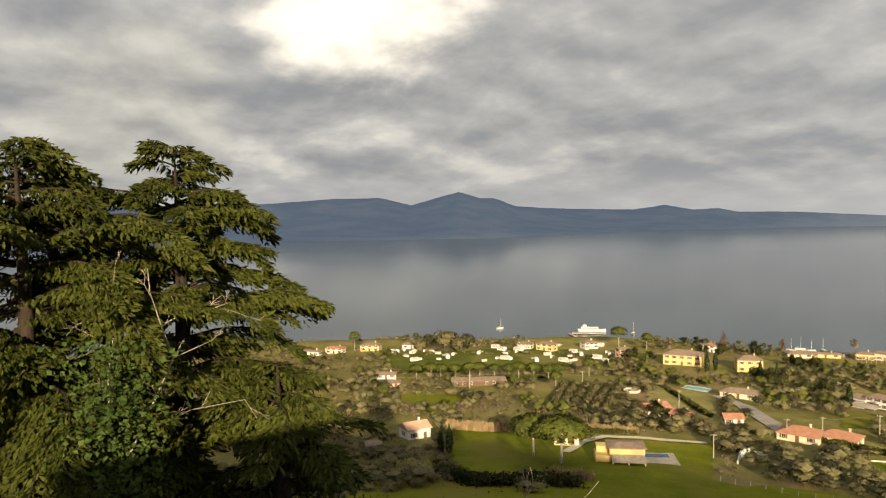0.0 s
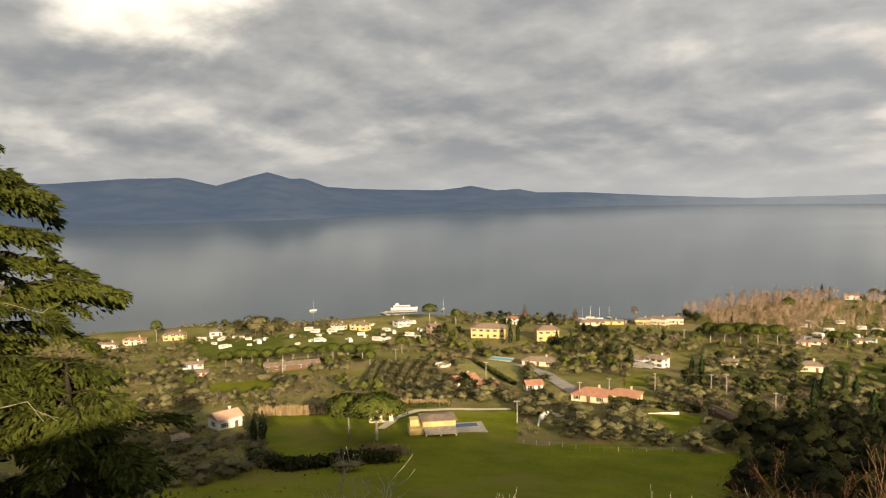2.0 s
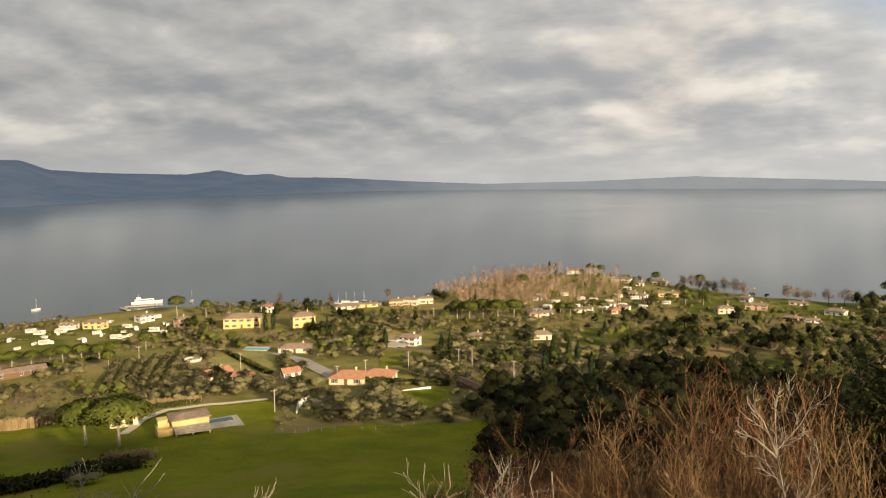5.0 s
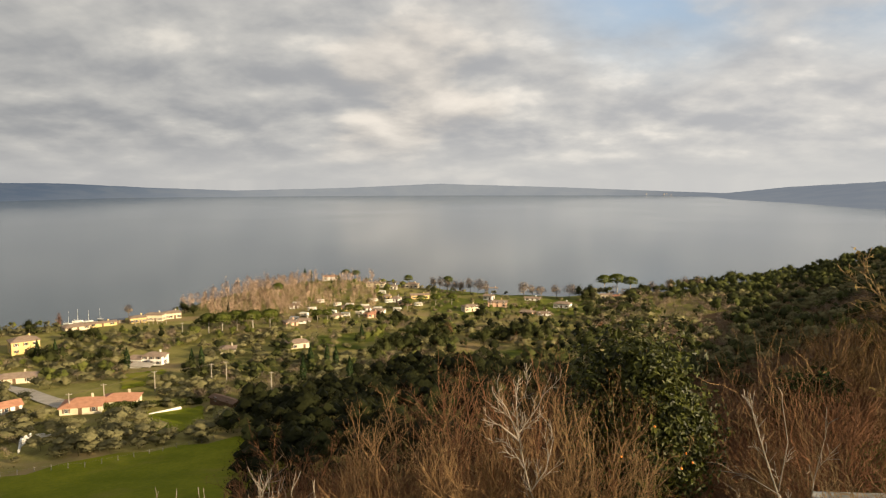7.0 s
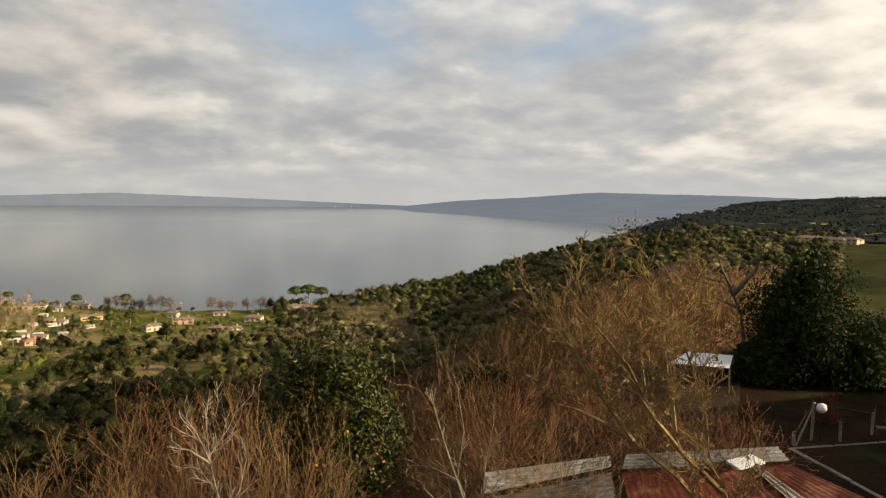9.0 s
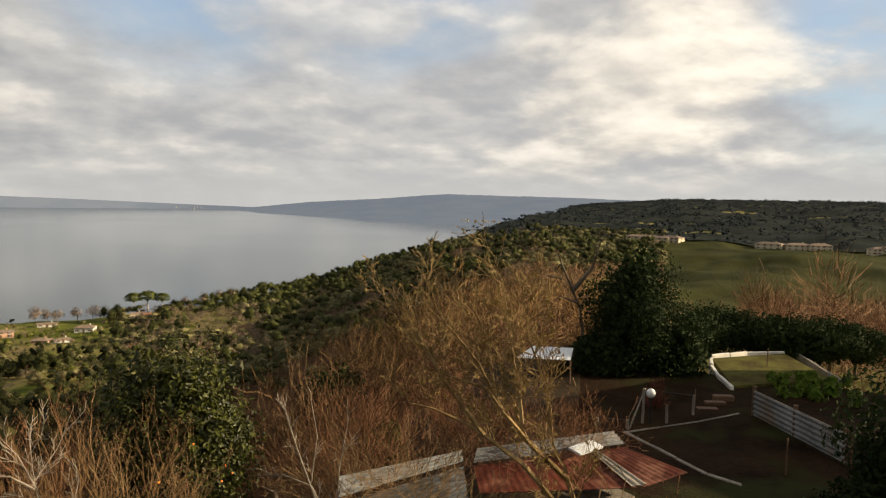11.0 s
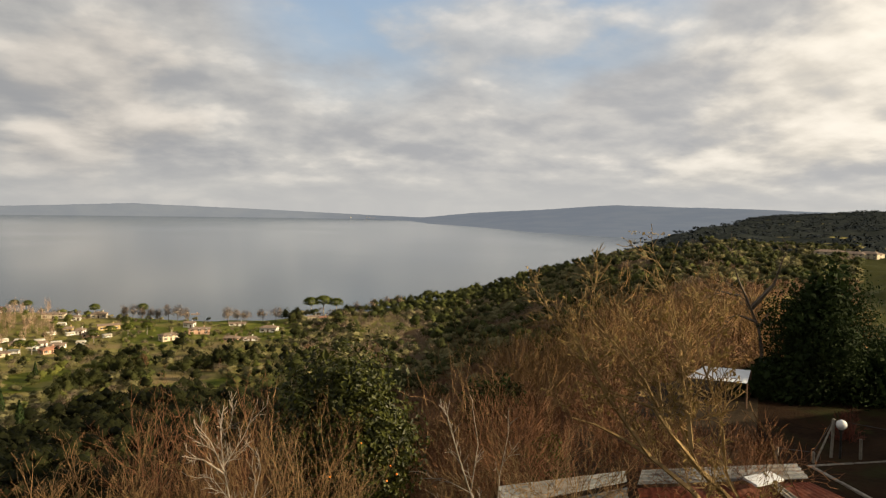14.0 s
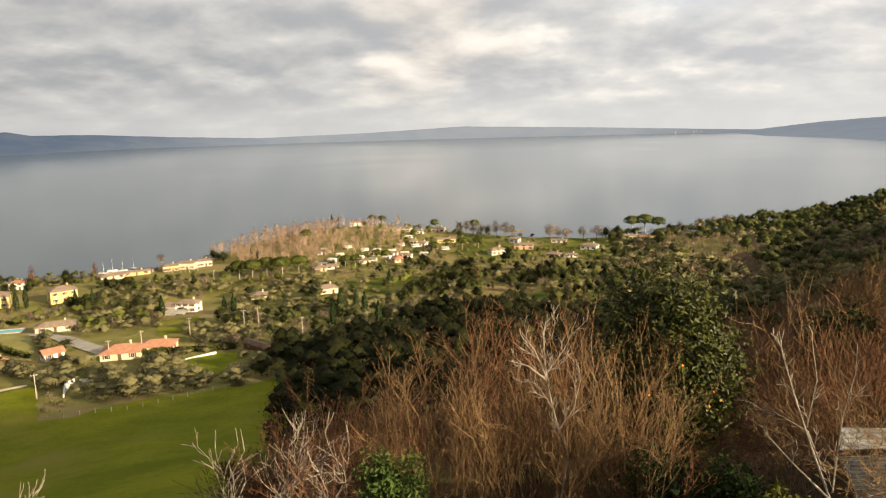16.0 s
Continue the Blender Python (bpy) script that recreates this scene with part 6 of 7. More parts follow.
    limbed("crooked_shrub", "crooked pale leafless shrub before the grey shed", foot, ((f, (24.3, -26.5), (22.8, -23.2), (21.5, -20.0), (20.5, -17.1), (20.2, -15.5)), ((24.3, -26.5), (22.5, -25.2), (21.6, -24.5), (20.0, -23.1)),
        ((23.5, -24.3), (22.5, -22.2), (20.1, -21.2), (18.3, -21.2)), ((24.4, -26.0), (24.7, -20.9), (25.3, -17.9), (25.3, -15.8)), ((22.4, -22.0), (22.9, -18.6), (22.4, -15.9))), M_PALEWOOD, 11.8, .024, .42, .0042, 91, 1, None, .36)
    # the tall leaning tree by the sheds, still holding withered leaves
    foot = spot(46.5, 9.6)
    f = (46.5, -math.degrees(math.atan2(EYE.z - foot.z, 9.6)))
    limbed("leaning_tree", "leaning leafless tree with yellowish bark and withered leaves", foot, (
        (f, (44.2, -23.9), (43.2, -21.4), (40.0, -18.9), (38.0, -16.8), (36.6, -15.0), (33.6, -14.1), (31.2, -13.3)),
        (f, (42.6, -23.6), (41.1, -21.9), (39.7, -20.6), (36.4, -18.5), (34.5, -17.5), (32.2, -16.6), (30.3, -16.2)),
        ((39.5, -17.6), (39.1, -14.7), (38.6, -12.5), (38.4, -10.3), (37.9, -8.0), (37.6, -6.2)),
        ((43.2, -21.0), (42.0, -19.0), (41.5, -15.1), (40.1, -11.6), (39.7, -10.3), (39.4, -7.6)),
        ((38.0, -16.8), (35.8, -13.0), (33.9, -10.8), (31.6, -8.6)),
        ((36.4, -18.5), (33.0, -14.4), (30.7, -10.4), (29.1, -7.7)),
        ((37.3, -15.7), (36.5, -11.2), (35.6, -9.2), (34.6, -8.0)),
        ((40.0, -18.9), (38.6, -16.1), (40.4, -12.1), (41.6, -8.4))), M_LEANING, 10.4, .060, .66, .0044, 71, 2, .20, .22)
    foot = spot(2.8, 13.4)
    f = (2.8, -math.degrees(math.atan2(EYE.z - foot.z, 13.4)))
    limbed("pale_bare_tree", "small pale leafless tree with forked twigs", foot, ((f, (4.5, -25.7), (3.7, -24.0), (3.2, -22.3), (2.7, -20.1), (2.5, -17.9), (2.4, -16.3)), ((2.7, -20.3), (1.2, -19.2), (-0.4, -18.8)), ((2.7, -20.1), (1.7, -17.9), (0.6, -16.5)),
        ((2.6, -19.9), (4.1, -17.9), (4.8, -16.5)), ((2.5, -17.9), (3.1, -17.0), (3.4, -15.9)), ((3.7, -24.0), (4.9, -22.4), (5.5, -20.1), (5.2, -18.6)), ((3.2, -22.3), (1.9, -20.6), (0.8, -20.2))), M_PALEWOOD, 13.4, .024, .40, .0046, 75, 1, None, .15)
    foot = spot(43.9, 30)
    limbed("crooked_tree", "dark crooked leafless tree above the hedge", foot, (((44.0, -13.4), (44.1, -10.2), (43.8, -8.4), (43.0, -6.6), (42.2, -4.8), (42.0, -4.2)), ((43.2, -7.1), (44.7, -5.2), (45.3, -3.0)),
        ((42.5, -6.2), (41.4, -6.0), (40.5, -5.8)), ((43.6, -8.0), (42.4, -7.6), (41.6, -7.9)), ((43.8, -8.4), (44.6, -7.0))), M_BARK, 31.0, .11, 1.0, .008, 76, 1, None, .6)
    for b, r, e, s in ((46.8, 11.5, -10.0, 81), (43.4, 12.0, -9.0, 82)):
        bare_tree("sapling", "thin upright leafless sapling", b, r, EYE.z + r * math.tan(radians(e)), 1, .04, M_GOLD, s, 2, .022, .005, 1)
    for k, b in enumerate((35.4, 36.8, 38.0, 39.2, 40.4, 41.6, 42.8, 44.0, 45.0)):
        r = 18.5 + 2.2 * math.sin(k * 2.3)
        bare_tree("bramble", "tangled heap of dry brown brambles", b, r, EYE.z - r * math.tan(radians(14.2)), 6, .9, M_STEM, 300 + k, 2, .014, .0055, 2, wander=.32, fuzz=1100, base=82.4)
    bush("laurel", "dark evergreen laurel tree", "bush", 48.2, 30.5, 81.4, 88.6, 3.4, M_LAUREL, 17000, .075)
    bush("laurel", "dark evergreen laurel bush", "bush", 45.2, 30.0, 81.6, 85.0, 2.8, M_LAUREL, 12000, .075)
    bush("laurel", "dark evergreen laurel bush", "bush", 51.2, 31.0, 81.0, 85.6, 2.6, M_LAUREL, 10000, .075)
    for b, t in ((52.6, 85.2), (54.1, 85.0), (55.6, 85.3), (57.1, 85.0), (58.6, 85.1), (60.1, 84.8), (61.6, 84.9), (63.2, 84.6)):
        bush("hedge_bush", "dark clipped hedge bush", "bush", b, 38.6 + 0.8 * math.sin(b * 5), 82.0, t - .2, 2.9, M_LAUREL, 5000, .08)
    bush("dark_holly", "dark evergreen tree at the garden's edge", "bush", 70.2, 15.0, 82.0, 87.2, 3.5, M_LAUREL, 16000, .075)
    bush("dark_holly", "dark evergreen bush at the garden's edge", "bush", 66.6, 14.5, 82.0, 85.6, 2.5, M_LAUREL, 8000, .06)
    bush("evergreen_bush", "dark green bush by the shed", "bush", 36.5, 12.2, 81.6, 85.0, 1.1, M_OAK, 6000, .05)
    bush("evergreen_bush", "dark bush in the thicket", "bush", 24.3, 28.0, 79.5, 83.4, 2.2, M_LAUREL, 4000, .12)
    bush("green_shrub", "bright green shrub in the thicket", "bush", 28.6, 23.0, 80.6, 82.9, 1.3, M_IVY, 2500, .10)
    bare_tree("red_shrub", "small shrub with dark red twigs", 49.8, 25.0, 84.15, 9, .34, M_REDTWIG, 61, 2, .014, .006, 2, fuzz=900)
    for b, r, t, w in ((46.2, 13.6, 83.9, 1.3), (49.2, 14.6, 84.0, 1.5), (52.6, 15.2, 83.75, 1.4), (56.4, 15.4, 83.6, 1.2)):
        bush("dark_shrub", "dark leafy shrub below the sheds", "bush", b, r, 82.3, t, w, M_LAUREL, 3500, .05)
    for b, r, t, w in ((-84, 13.5, 85.6, 2.6), (-77, 13.0, 85.0, 2.4), (-71, 14.0, 84.4, 2.4), (-66.5, 15.5, 83.9, 2.2), (-60.5, 13, 84.0, 1.8), (-55.5, 12.5, 84.2, 1.8), (-51.0, 13.0, 83.9, 1.6), (-64.0, 14.5, 85.0, 1.8)):
        bush("dark_shrub", "dark shrub in the shade below the cedars", "bush", b, r, 79.5, t, w, M_LAUREL, 4500, .085)


hillside_plants()


# ---- the garden below: sheds, walls, lamp ----
M_TIN = material("grey_corrugated_tin", (0.034, 0.037, 0.040), (0.110, 0.114, 0.116), 0.9, 0.6, 0.15, 9.0, metal=0.2, third=(0.085, 0.062, 0.045), third_scale=0.8, gloss=0.15)
M_PALETIN = material("pale_grey_tin", (0.095, 0.100, 0.104), (0.250, 0.254, 0.252), 0.9, 0.6, 0.15, 9.0, metal=0.15, third=(0.15, 0.115, 0.085), third_scale=0.8, gloss=0.15)
M_RUST = material("red_oxide_tin", (0.040, 0.010, 0.006), (0.110, 0.028, 0.014), 0.9, 0.75, 0.2, 9.0, third=(0.19, 0.080, 0.050), third_scale=1.2, gloss=0.1)
M_PANEL = material("white_plastic_sheet", (0.50, 0.52, 0.54), (0.66, 0.68, 0.70), 1.0, 0.4, 0.05)
M_CONCRETE = material("old_concrete", (0.11, 0.095, 0.075), (0.29, 0.255, 0.205), 1.2, 0.92, 0.5, 8.0)
M_IRON = material("dark_iron", (0.02, 0.02, 0.02), (0.06, 0.055, 0.05), 3.0, 0.6, 0.2, metal=0.6)


def corrugated(a, b, c, d, waves, depth=0.03, thick=0.012):
    """A corrugated sheet over the corners a-b (along the waves' crossing) and d-c."""
    a, b, c, d = map(Vector, (a, b, c, d))
    nrm = (b - a).cross(d - a).normalized()
    s, n = Shape(), waves * 6
    rows = 5
    for side in (0, 1):
        for i in range(n + 1):
            u = i / n
            for j in range(rows):
                w = j / (rows - 1)
                p = a.lerp(b, u).lerp(d.lerp(c, u), w)
                s.v.append(tuple(p + nrm * (depth * math.sin(u * waves * 2 * math.pi) - side * thick)))
    m = (n + 1) * rows
    for i in range(n):
        for j in range(rows - 1):
            k = i * rows + j
            s.f += [(k, k + rows, k + rows + 1, k + 1), (m + k + 1, m + k + rows + 1, m + k + rows, m + k)]
        s.f += [(i * rows, m + i * rows, m + (i + 1) * rows, (i + 1) * rows), (i * rows + rows - 1, (i + 1) * rows + rows - 1, m + (i + 1) * rows + rows - 1, m + i * rows + rows - 1)]
    return s


def over(bearing, rise, z):
    """The point at a height on the line at that bearing and rise."""
    r = (EYE.z - z) / math.tan(radians(-rise))
    return Vector((r * math.sin(radians(bearing)), r * math.cos(radians(bearing)), z))


def garden():
    # the long grey shed
    g = thing("grey_shed", "low shed of weathered grey corrugated tin", "shed")
    a, b, c, d = over(24.6, -21.6, 84.35), over(34.6, -19.75, 84.35), over(34.8, -20.5, 84.15), over(24.7, -23.1, 84.1)
    part("roof", corrugated(a, d, c, b, 4, 0.02), M_PALETIN, g, "paler grey upper sheets")
    c2, d2 = over(35.5, -24.8, 83.4), over(26.2, -26.4, 83.3)
    part("lower_roof", corrugated(d - Vector((0, 0, .12)), d2, c2, c - Vector((0, 0, .12)), 12, 0.022), M_TIN, g)
    part("wall", Shape().box((a.x + .3, c.y - .45, 81.6), (b.x - .1, a.y - .15, 83.2)), M_CONCRETE, g)
    # the red-roofed shed with its grey ridge strip
    s = thing("red_shed", "shed with rusty red tin roof, white skylight and grey ridge sheets", "shed")
    e, f = over(35.9, -19.55, 84.3), over(46.7, -17.6, 84.3)
    h, k = over(47.6, -18.45, 84.15), over(35.6, -20.6, 84.1)
    part("ridge_sheet", corrugated(e, k, h, f, 4, 0.02), M_PALETIN, s)
    low = over(52.4, -19.95, 84.0), over(49.8, -21.2, 83.85), over(41.6, -23.0, 83.75), over(36.2, -22.8, 83.75)
    h1, k1 = h - Vector((0, 0, .08)), k - Vector((0, 0, .08))
    mid = h1.lerp(k1, .22)
    part("roof", corrugated(mid, k1, low[3], low[1].lerp(low[2], .15), 20, 0.003), M_RUST, s, "faded red oxide corrugated roof")
    part("roof", corrugated(h1, mid - Vector((0, 0, 0.0)), low[1].lerp(low[2], .08), low[0], 8, 0.003), M_RUST, s)
    strip = corrugated(mid + Vector((.06, 0, .05)), mid + Vector((-.12, 0, .05)), low[1].lerp(low[2], .2) + Vector((0, 0, .05)), low[1].lerp(low[2], .05) + Vector((0, 0, .05)), 2, 0.01)
    part("flashing", strip, M_CONCRETE, s)
    q = over(44.6, -19.35, 84.16)
    part("skylight", Shape().box((-.42, -.18, 0), (.42, .18, .05), pose(q.x, q.y, q.z + .09, 9, 0, 8)), M_PANEL, s, "white plastic skylight sheet")
    part("wall", Shape().box((9.0, 10.6, 81.6), (12.0, 11.6, 83.5)), M_CONCRETE, s)
    # canopy
    c = thing("tin_canopy", "small open canopy with a pale sheet roof", "canopy")
    p = [over(38.9, -12.5, 84.0), over(43.2, -12.5, 84.0), over(43.4, -11.55, 84.12), over(40.2, -11.55, 84.12)]
    part("roof", corrugated(p[0], p[1], p[2], p[3], 10, 0.004), M_PANEL, c)
    for x in p:
        part("post", Shape().tube([(x.x, x.y, 81.2), (x.x, x.y, x.z - .03)], [.04, .04], 6), M_WOOD, c)
    # kerbs and low walls
    z = 83.0
    runs = ((((47.4, -17.75), (53.0, -16.35), (55.9, -15.4)), .09, .06, "pale concrete kerb along the garden path"), (((47.6, -17.7), (53.8, -20.0), (56.3, -20.4)), .12, .07, "crumbling low concrete wall beside the shed"),
            (((53.7, -11.75), (53.8, -12.3), (54.3, -13.0), (55.3, -13.8)), .15, .20, "whitewashed kerb of a raised bed"), (((53.7, -11.75), (56.2, -11.2), (58.7, -10.9)), .14, .24, "whitewashed kerb behind a raised bed"),
            (((59.5, -10.7), (62.4, -12.3)), .14, .12, "timber edging of a planted bed"))
    for pts, wide, tall, label in runs:
        w = Shape()
        q = [over(bb, ee, z) for bb, ee in pts]
        for u, v in zip(q, q[1:]):
            dd = v - u
            n = max(1, int(dd.length / 1.1))
            for i in range(n):
                x0, x1 = dd.length * i / n + .012, dd.length * (i + 1) / n - .012
                w.box((x0, -wide / 2, -.4), (x1, wide / 2, tall * rng.uniform(.7, 1.15)), pose(u.x, u.y, z, 0, 0, math.degrees(math.atan2(dd.y, dd.x))), cut=.025)
        tagged(new("garden_kerb", w.mesh("garden_kerb", M_WHITE if "whitewashed" in label else M_CONCRETE)), label, "kerb")
    # steps up to the raised bed
    st = thing("garden_steps", "worn concrete garden steps", "steps")
    for i in range(3):
        q = over(53.6 + .55 * i, -15.3 + .35 * i, z)
        part("step", Shape().box((-.35, -.14, -.3), (.35, .14, .05 + .08 * i), pose(q.x, q.y, z, 0, 0, -35), cut=.02), M_WOOD, st)
    # lamp
    q = over(49.45, -16.86, z)
    lamp = thing("garden_lamp", "garden lamp with a clear globe on a dark post", "lamp", m=pose(q.x, q.y, q.z))
    part("post", Shape().tube([(0, 0, -.3), (0, 0, .84)], [.035, .03], 8), M_IRON, lamp)
    part("collar", Shape().tube([(0, 0, .80), (0, 0, .87)], [.06, .05], 10), M_IRON, lamp)
    part("globe", Shape().ball((0, 0, 1.0), .15, 10, 16), material("opal_globe", (0.62, 0.62, 0.60), (0.72, 0.72, 0.70), 2.0, 0.12, 0.0, gloss=0.6), lamp, "pale glass globe", soft=True)
    # posts with a slanting brace and wire
    fence = thing("wire_fence", "wire fence with leaning concrete posts", "fence")
    posts = [(45.4, -17.9, .5), (47.8, -17.45, .35), (48.9, -16.9, 1.15), (50.7, -16.7, .62), (52.6, -15.9, .7)]
    tops = []
    for i, (bb, ee, hh) in enumerate(posts):
        q = over(bb, ee, z)
        part("post", Shape().box((-.035, -.035, -.3), (.035, .035, hh), pose(q.x, q.y, z, 0, 3 * (-1) ** i, 20), cut=.01), M_CONCRETE, fence)
        tops.append(q + Vector((0, 0, hh)))
    q0, q1 = over(47.9, -17.4, z), tops[2]
    part("brace", Shape().tube([q0, q1 - Vector((0, 0, .15))], [.03, .03], 6), M_CONCRETE, fence)
    for dz in (.02,):
        for u, v in ((tops[0], tops[1]), (tops[1], tops[2]), (tops[2], tops[4])):
            part("wire", Shape().tube([u - Vector((0, 0, dz)), v - Vector((0, 0, dz))], [.006, .006], 4), M_TIN, fence)
    # tin fence
    tin = thing("tin_fence", "fence of grey corrugated sheets on dark posts", "fence")
    u, v = over(56.85, -15.45, z), over(62.9, -17.8, z)
    ut, vt = Vector((u.x, u.y, z + .86)), Vector((v.x, v.y, z + .86))
    part("sheet", corrugated(u + Vector((0, 0, .06)), ut, vt, v + Vector((0, 0, .06)), 5, 0.035), M_PALETIN, tin)
    part("rail", Shape().tube([ut, vt], [.025, .025], 6), M_CONCRETE, tin)
    for t in (0, .5, 1):
        q = u.lerp(v, t)
        part("post", Shape().box((-.06, -.06, -.3), (.06, .06, 1.0), pose(q.x + .08, q.y + .05, z, 0, 0, 20), cut=.015), M_WOOD, tin)
    gate = thing("wooden_gate", "dark wooden gate beside the tin fence", "gate")
    for t in range(5):
        q = over(63.3 + .45 * t, -17.9 + .15 * t, z)
        part("board", Shape().box((-.05, -.02, -.1), (.05, .02, .95), pose(q.x, q.y, z, 0, 0, 25), cut=.008), M_WOOD, gate)
    # thin posts in the yard
    for bb, ee, hh in ((59.2, -19.2, 1.0), (57.6, -12.0, .9), (52.7, -15.2, .6)):
        q = over(bb, ee, z)
        stake = thing("garden_stake", "weathered dark wooden garden stake", "stake", m=pose(q.x, q.y, z))
        part("post", Shape().tube([(0, 0, -.3), (.02, 0, hh)], [.03, .022], 6), M_WOOD, stake)
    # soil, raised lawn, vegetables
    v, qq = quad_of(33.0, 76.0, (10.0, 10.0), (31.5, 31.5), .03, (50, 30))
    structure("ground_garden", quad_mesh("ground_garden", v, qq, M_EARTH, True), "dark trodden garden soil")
    lawn = Shape()
    cs = [over(53.8, -11.8, 83.0), over(55.3, -13.7, 83.0), over(61.8, -12.4, 83.0), over(58.7, -10.95, 83.0)]
    lawn.add([(*c.xy, 83.14) for c in cs] + [(*c.xy, 82.7) for c in cs], [(0, 1, 2, 3), (4, 7, 6, 5), (0, 4, 5, 1), (1, 5, 6, 2), (2, 6, 7, 3), (3, 7, 4, 0)])
    tagged(new("raised_bed", lawn.mesh("raised_bed", M_BED)), "raised grassy bed inside a whitewashed kerb", "bed")
    for i in range(22):
        bb, ee = rng.uniform(58.0, 63.5), rng.uniform(-14.0, -12.6)
        q = over(bb, ee, z)
        cab = thing("cabbage", "leafy green cabbage in a vegetable bed", "cabbage", "cabbages in the vegetable bed", pose(q.x, q.y, z))
        n = 40
        w = rng.uniform(0, 2 * math.pi, n)
        c = np.stack([np.cos(w) * .26 * rng.random(n), np.sin(w) * .26 * rng.random(n), rng.uniform(.05, .48, n)], 1)
        v = leaves(c, np.stack([np.cos(w), np.sin(w), .6 + 0 * w], 1), .16, 1.3, .3).reshape(-1, 3)
        part("leaves", quad_mesh("leaves", v, np.arange(len(v)), M_KALE), None, cab)
        part("stalk", Shape().tube([(0, 0, -.05), (0, 0, .12)], [.03, .02], 6), M_GREEN, cab)
    # unseen plain walls, added to shade the garden and the cedars' lower boughs
    structure("wall_house", Shape().box((2.5, -9, 78), (13, -1.6, 91.2)).mesh("wall_house", M_CREAM), "unseen plain wall added behind the terrace for shade")
    structure("wall_neighbour", Shape().box((31, -16, 80), (41, 9.5, 88.5)).mesh("wall_neighbour", M_CREAM), "unseen plain wall added beside the garden for shade")


garden()


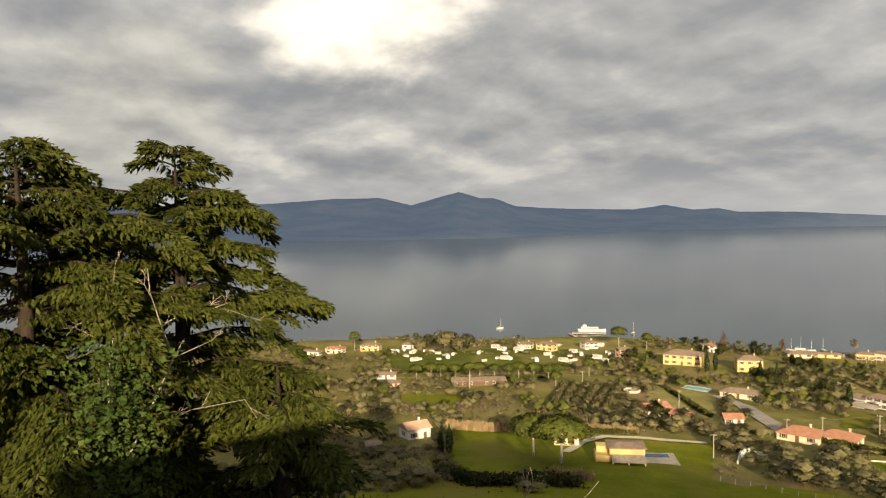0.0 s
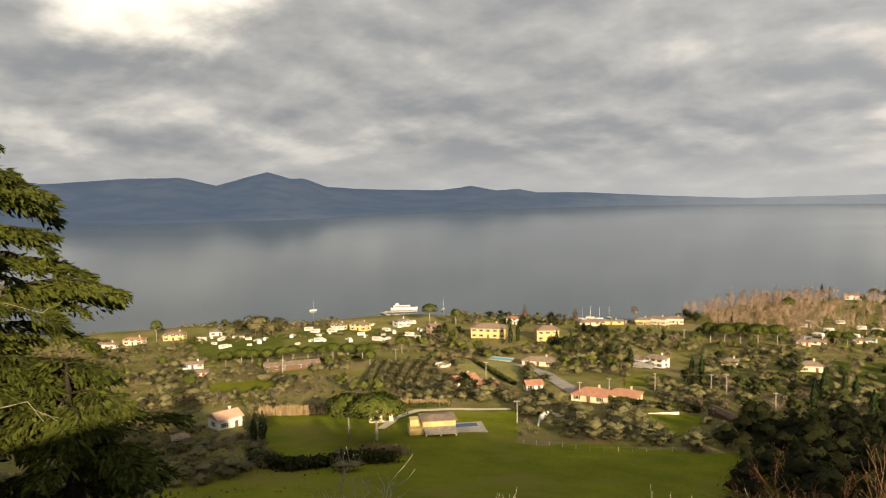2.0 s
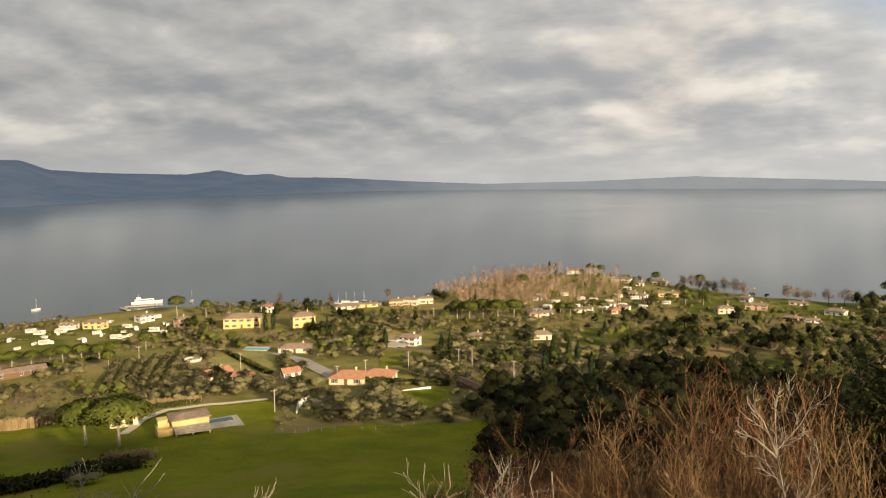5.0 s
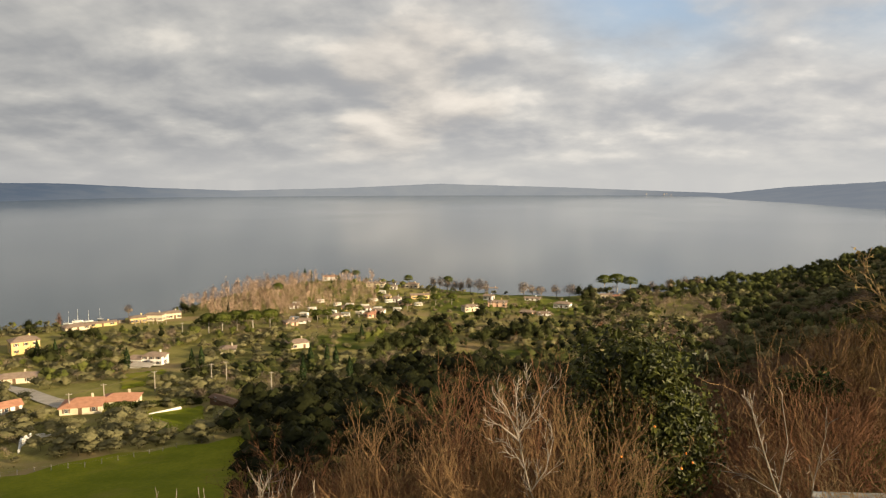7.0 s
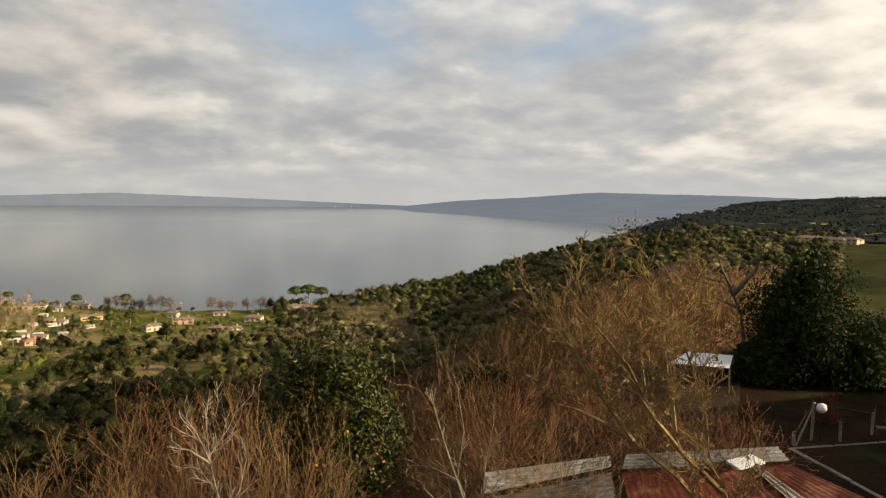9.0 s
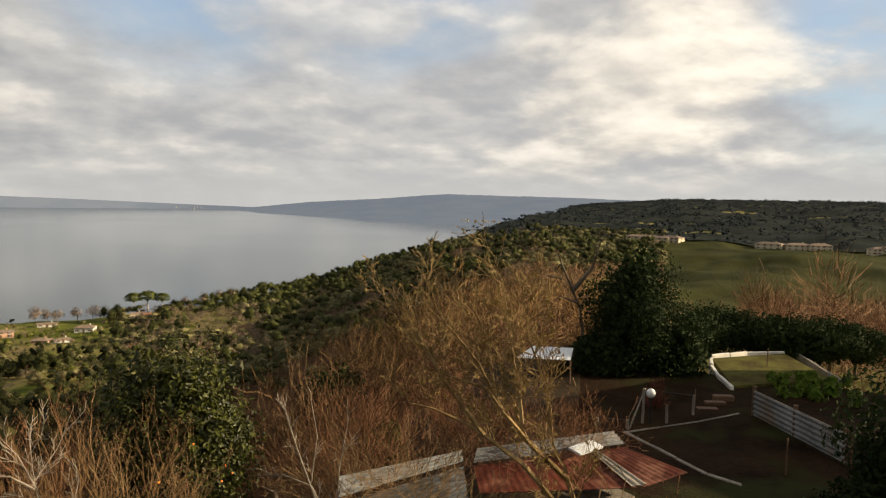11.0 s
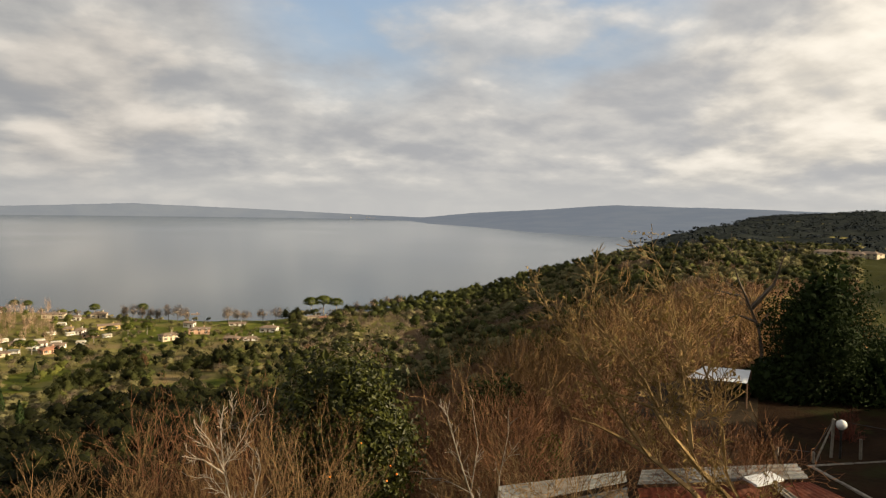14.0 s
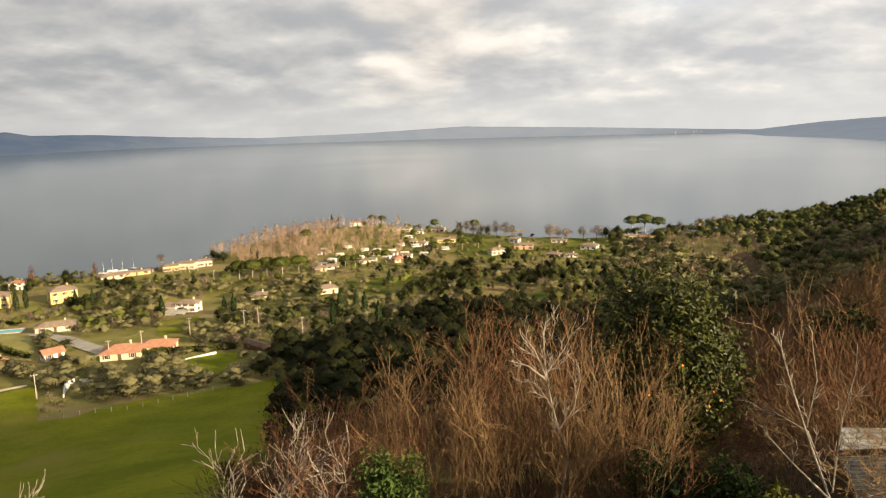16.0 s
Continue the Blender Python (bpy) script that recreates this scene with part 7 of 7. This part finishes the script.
# ---- woods and groves ----
def woods():
    valley = [p for p in scatter(5200, -92, 12, 140, 660, 4.2) if noise.noise(Vector((p[0] * 0.03, p[1] * 0.03, 21.0))) < 0.16 or polar(p)[0] > -34]
    groups = {}
    for p in valley:
        b, r = polar(p)
        patch = noise.noise(Vector((p[0] * 0.018, p[1] * 0.018, 9.0)))
        if -24 < b < -9 and r > 455:
            if b > -14 and rng.random() < 0.35:
                continue
            kind = "poplar" if b < -15 or rng.random() < 0.5 else ("garden", "grey", "green", "olive")[rng.integers(0, 4)]
        # this belt lies in shade, carried here by the darkened oak leaf
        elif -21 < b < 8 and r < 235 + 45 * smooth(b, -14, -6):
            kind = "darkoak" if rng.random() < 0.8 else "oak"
        elif -45 < b < -21 and r < 300:
            kind = "olive"
        elif patch > 0.26:
            kind = "grey" if rng.random() < 0.6 else "garden"
        elif patch < -0.36:
            kind = "oak" if rng.random() < 0.7 else "green"
        elif b > -21 and r > 300 and rng.random() < 0.45:
            continue
        else:
            kind = ("olive", "olive", "olive", "olive", "brush", "grey", "brush", "garden", "oak")[rng.integers(0, 9)]
        if b < -34 and kind in ("oak", "green") and rng.random() < 0.75:
            kind = "brush"
        if b > -11 and 225 < r < 430 and patch < 0.05 and rng.random() < 0.6:
            kind = ("oak", "darkoak", "green")[rng.integers(0, 3)]
        elif b > -21 and r > 235 and kind in ("oak", "green") and rng.random() < 0.6:
            kind = ("olive", "grey", "brush")[rng.integers(0, 3)]
        groups.setdefault((kind, 0 if r < 270 else 1 if r < 400 else 2), []).append(p)
    for (kind, ring), places in groups.items():
        n, s = ((330, 0.24), (160, 0.31), (80, 0.40))[ring]
        if kind in ("bare", "poplar", "grey"):
            n, s = ((420, 0.035), (300, 0.045), (220, 0.06))[ring]
        planted(f"{kind}_grove", f"{kind} trees massed on the valley floor by the lake", kind, places, n, s, (0.8, 1.3) if kind in ("poplar", "darkoak") else (0.5, 0.85) if ring == 2 else (0.75, 1.35) if kind == "olive" else (0.5, 1.05))
    low = scatter(900, -68, -35, 185, 420, 3.4)
    planted("low_brush", "low tan brush and saplings between the fields", "brush", low[::2], 70, 0.32, (0.30, 0.55))
    planted("low_brush", "low greyish leafless brush between the fields", "grey", low[1::2], 90, 0.07, (0.35, 0.65))
    # low scrub between the trees
    vs = []
    for x, y, z in scatter(8000, -92, 50, 130, 680, 2.6):
        n = 9
        c = rng.normal(0, 0.8, (n, 3)) * (1, 1, 0.3) + (x, y, z + 0.35)
        d = rng.normal(0, .6, (n, 3)) + (0, 0, 0.8)
        vs.append(faced(leaves(c, d, 0.34, 1.4), d))
    v = np.concatenate(vs).reshape(-1, 6)
    tagged(new("low_scrub", quad_mesh("low_scrub", v, np.arange(len(v)), M_TUSSOCK)), "low brownish scrub between the trees", "scrub", kind="stuff")
    spur = scatter(800, 11, 38, 110, 340, 3.4) + scatter(2900, 8, 50, 140, 800, 4.9)
    groups = {}
    for p in spur:
        patch = noise.noise(Vector((p[0] * 0.02, p[1] * 0.02, 4.0)))
        b, r = polar(p)
        if r > table(b, NEAR_SHORE) * 0.86 and b > 14:
            patch = -0.25
        elif 9 < b < 19 and r > 300 and rng.random() < 0.45:
            patch = -0.5
        if b > 11 and r < 215 + 7.5 * (b - 11) and rng.random() < 0.9:
            groups.setdefault("bare", []).append(p)
            continue
        kind = ("olive" if rng.random() < 0.8 else "oak") if patch > -0.15 else "grey" if patch < -0.34 else ("oak" if rng.random() < 0.6 else "green")
        groups.setdefault(kind, []).append(p)
    for kind, places in groups.items():
        n, s = (210, 0.060) if kind in ("grey", "bare") else (90, 0.44)
        planted(f"{kind}_wood", f"{kind} trees in a dense wood on the spur above the lake", kind, places, n, s, (1.2, 1.9) if kind == "olive" else (0.95, 1.5) if kind in ("oak", "green") else (0.8, 1.3))
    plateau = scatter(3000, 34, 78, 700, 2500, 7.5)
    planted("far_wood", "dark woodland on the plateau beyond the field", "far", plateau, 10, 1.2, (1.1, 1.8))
    tall = scatter(330, 50, 78, 44, 150, 3.6)
    planted_sticks("tall_thicket", "tall leafless brown trees behind the garden", [p for p in tall if polar(p)[0] > 56 or polar(p)[1] < 75], STICKS, M_TWIG, (1.4, 2.7), 420, 1.6, 0.015)
    golden = scatter(190, 24, 50, 34, 110, 3.2)
    planted_sticks("golden_thicket", "tall leafless golden-brown trees on the slope", golden, STICKS, M_GOLDTWIG, (1.4, 2.8), 480, 1.7, 0.011)
    brown = scatter(520, 9, 47, 40, 165, 2.8) + scatter(90, -24, 9, 40, 75, 3.0)
    planted_sticks("brown_thicket", "leafless brown thicket covering the slope", brown, BRUSH, M_TWIG, (1.0, 1.9), 280, 1.9, 0.026)
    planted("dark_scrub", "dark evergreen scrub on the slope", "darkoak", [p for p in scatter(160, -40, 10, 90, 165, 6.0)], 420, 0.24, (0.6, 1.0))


woods()
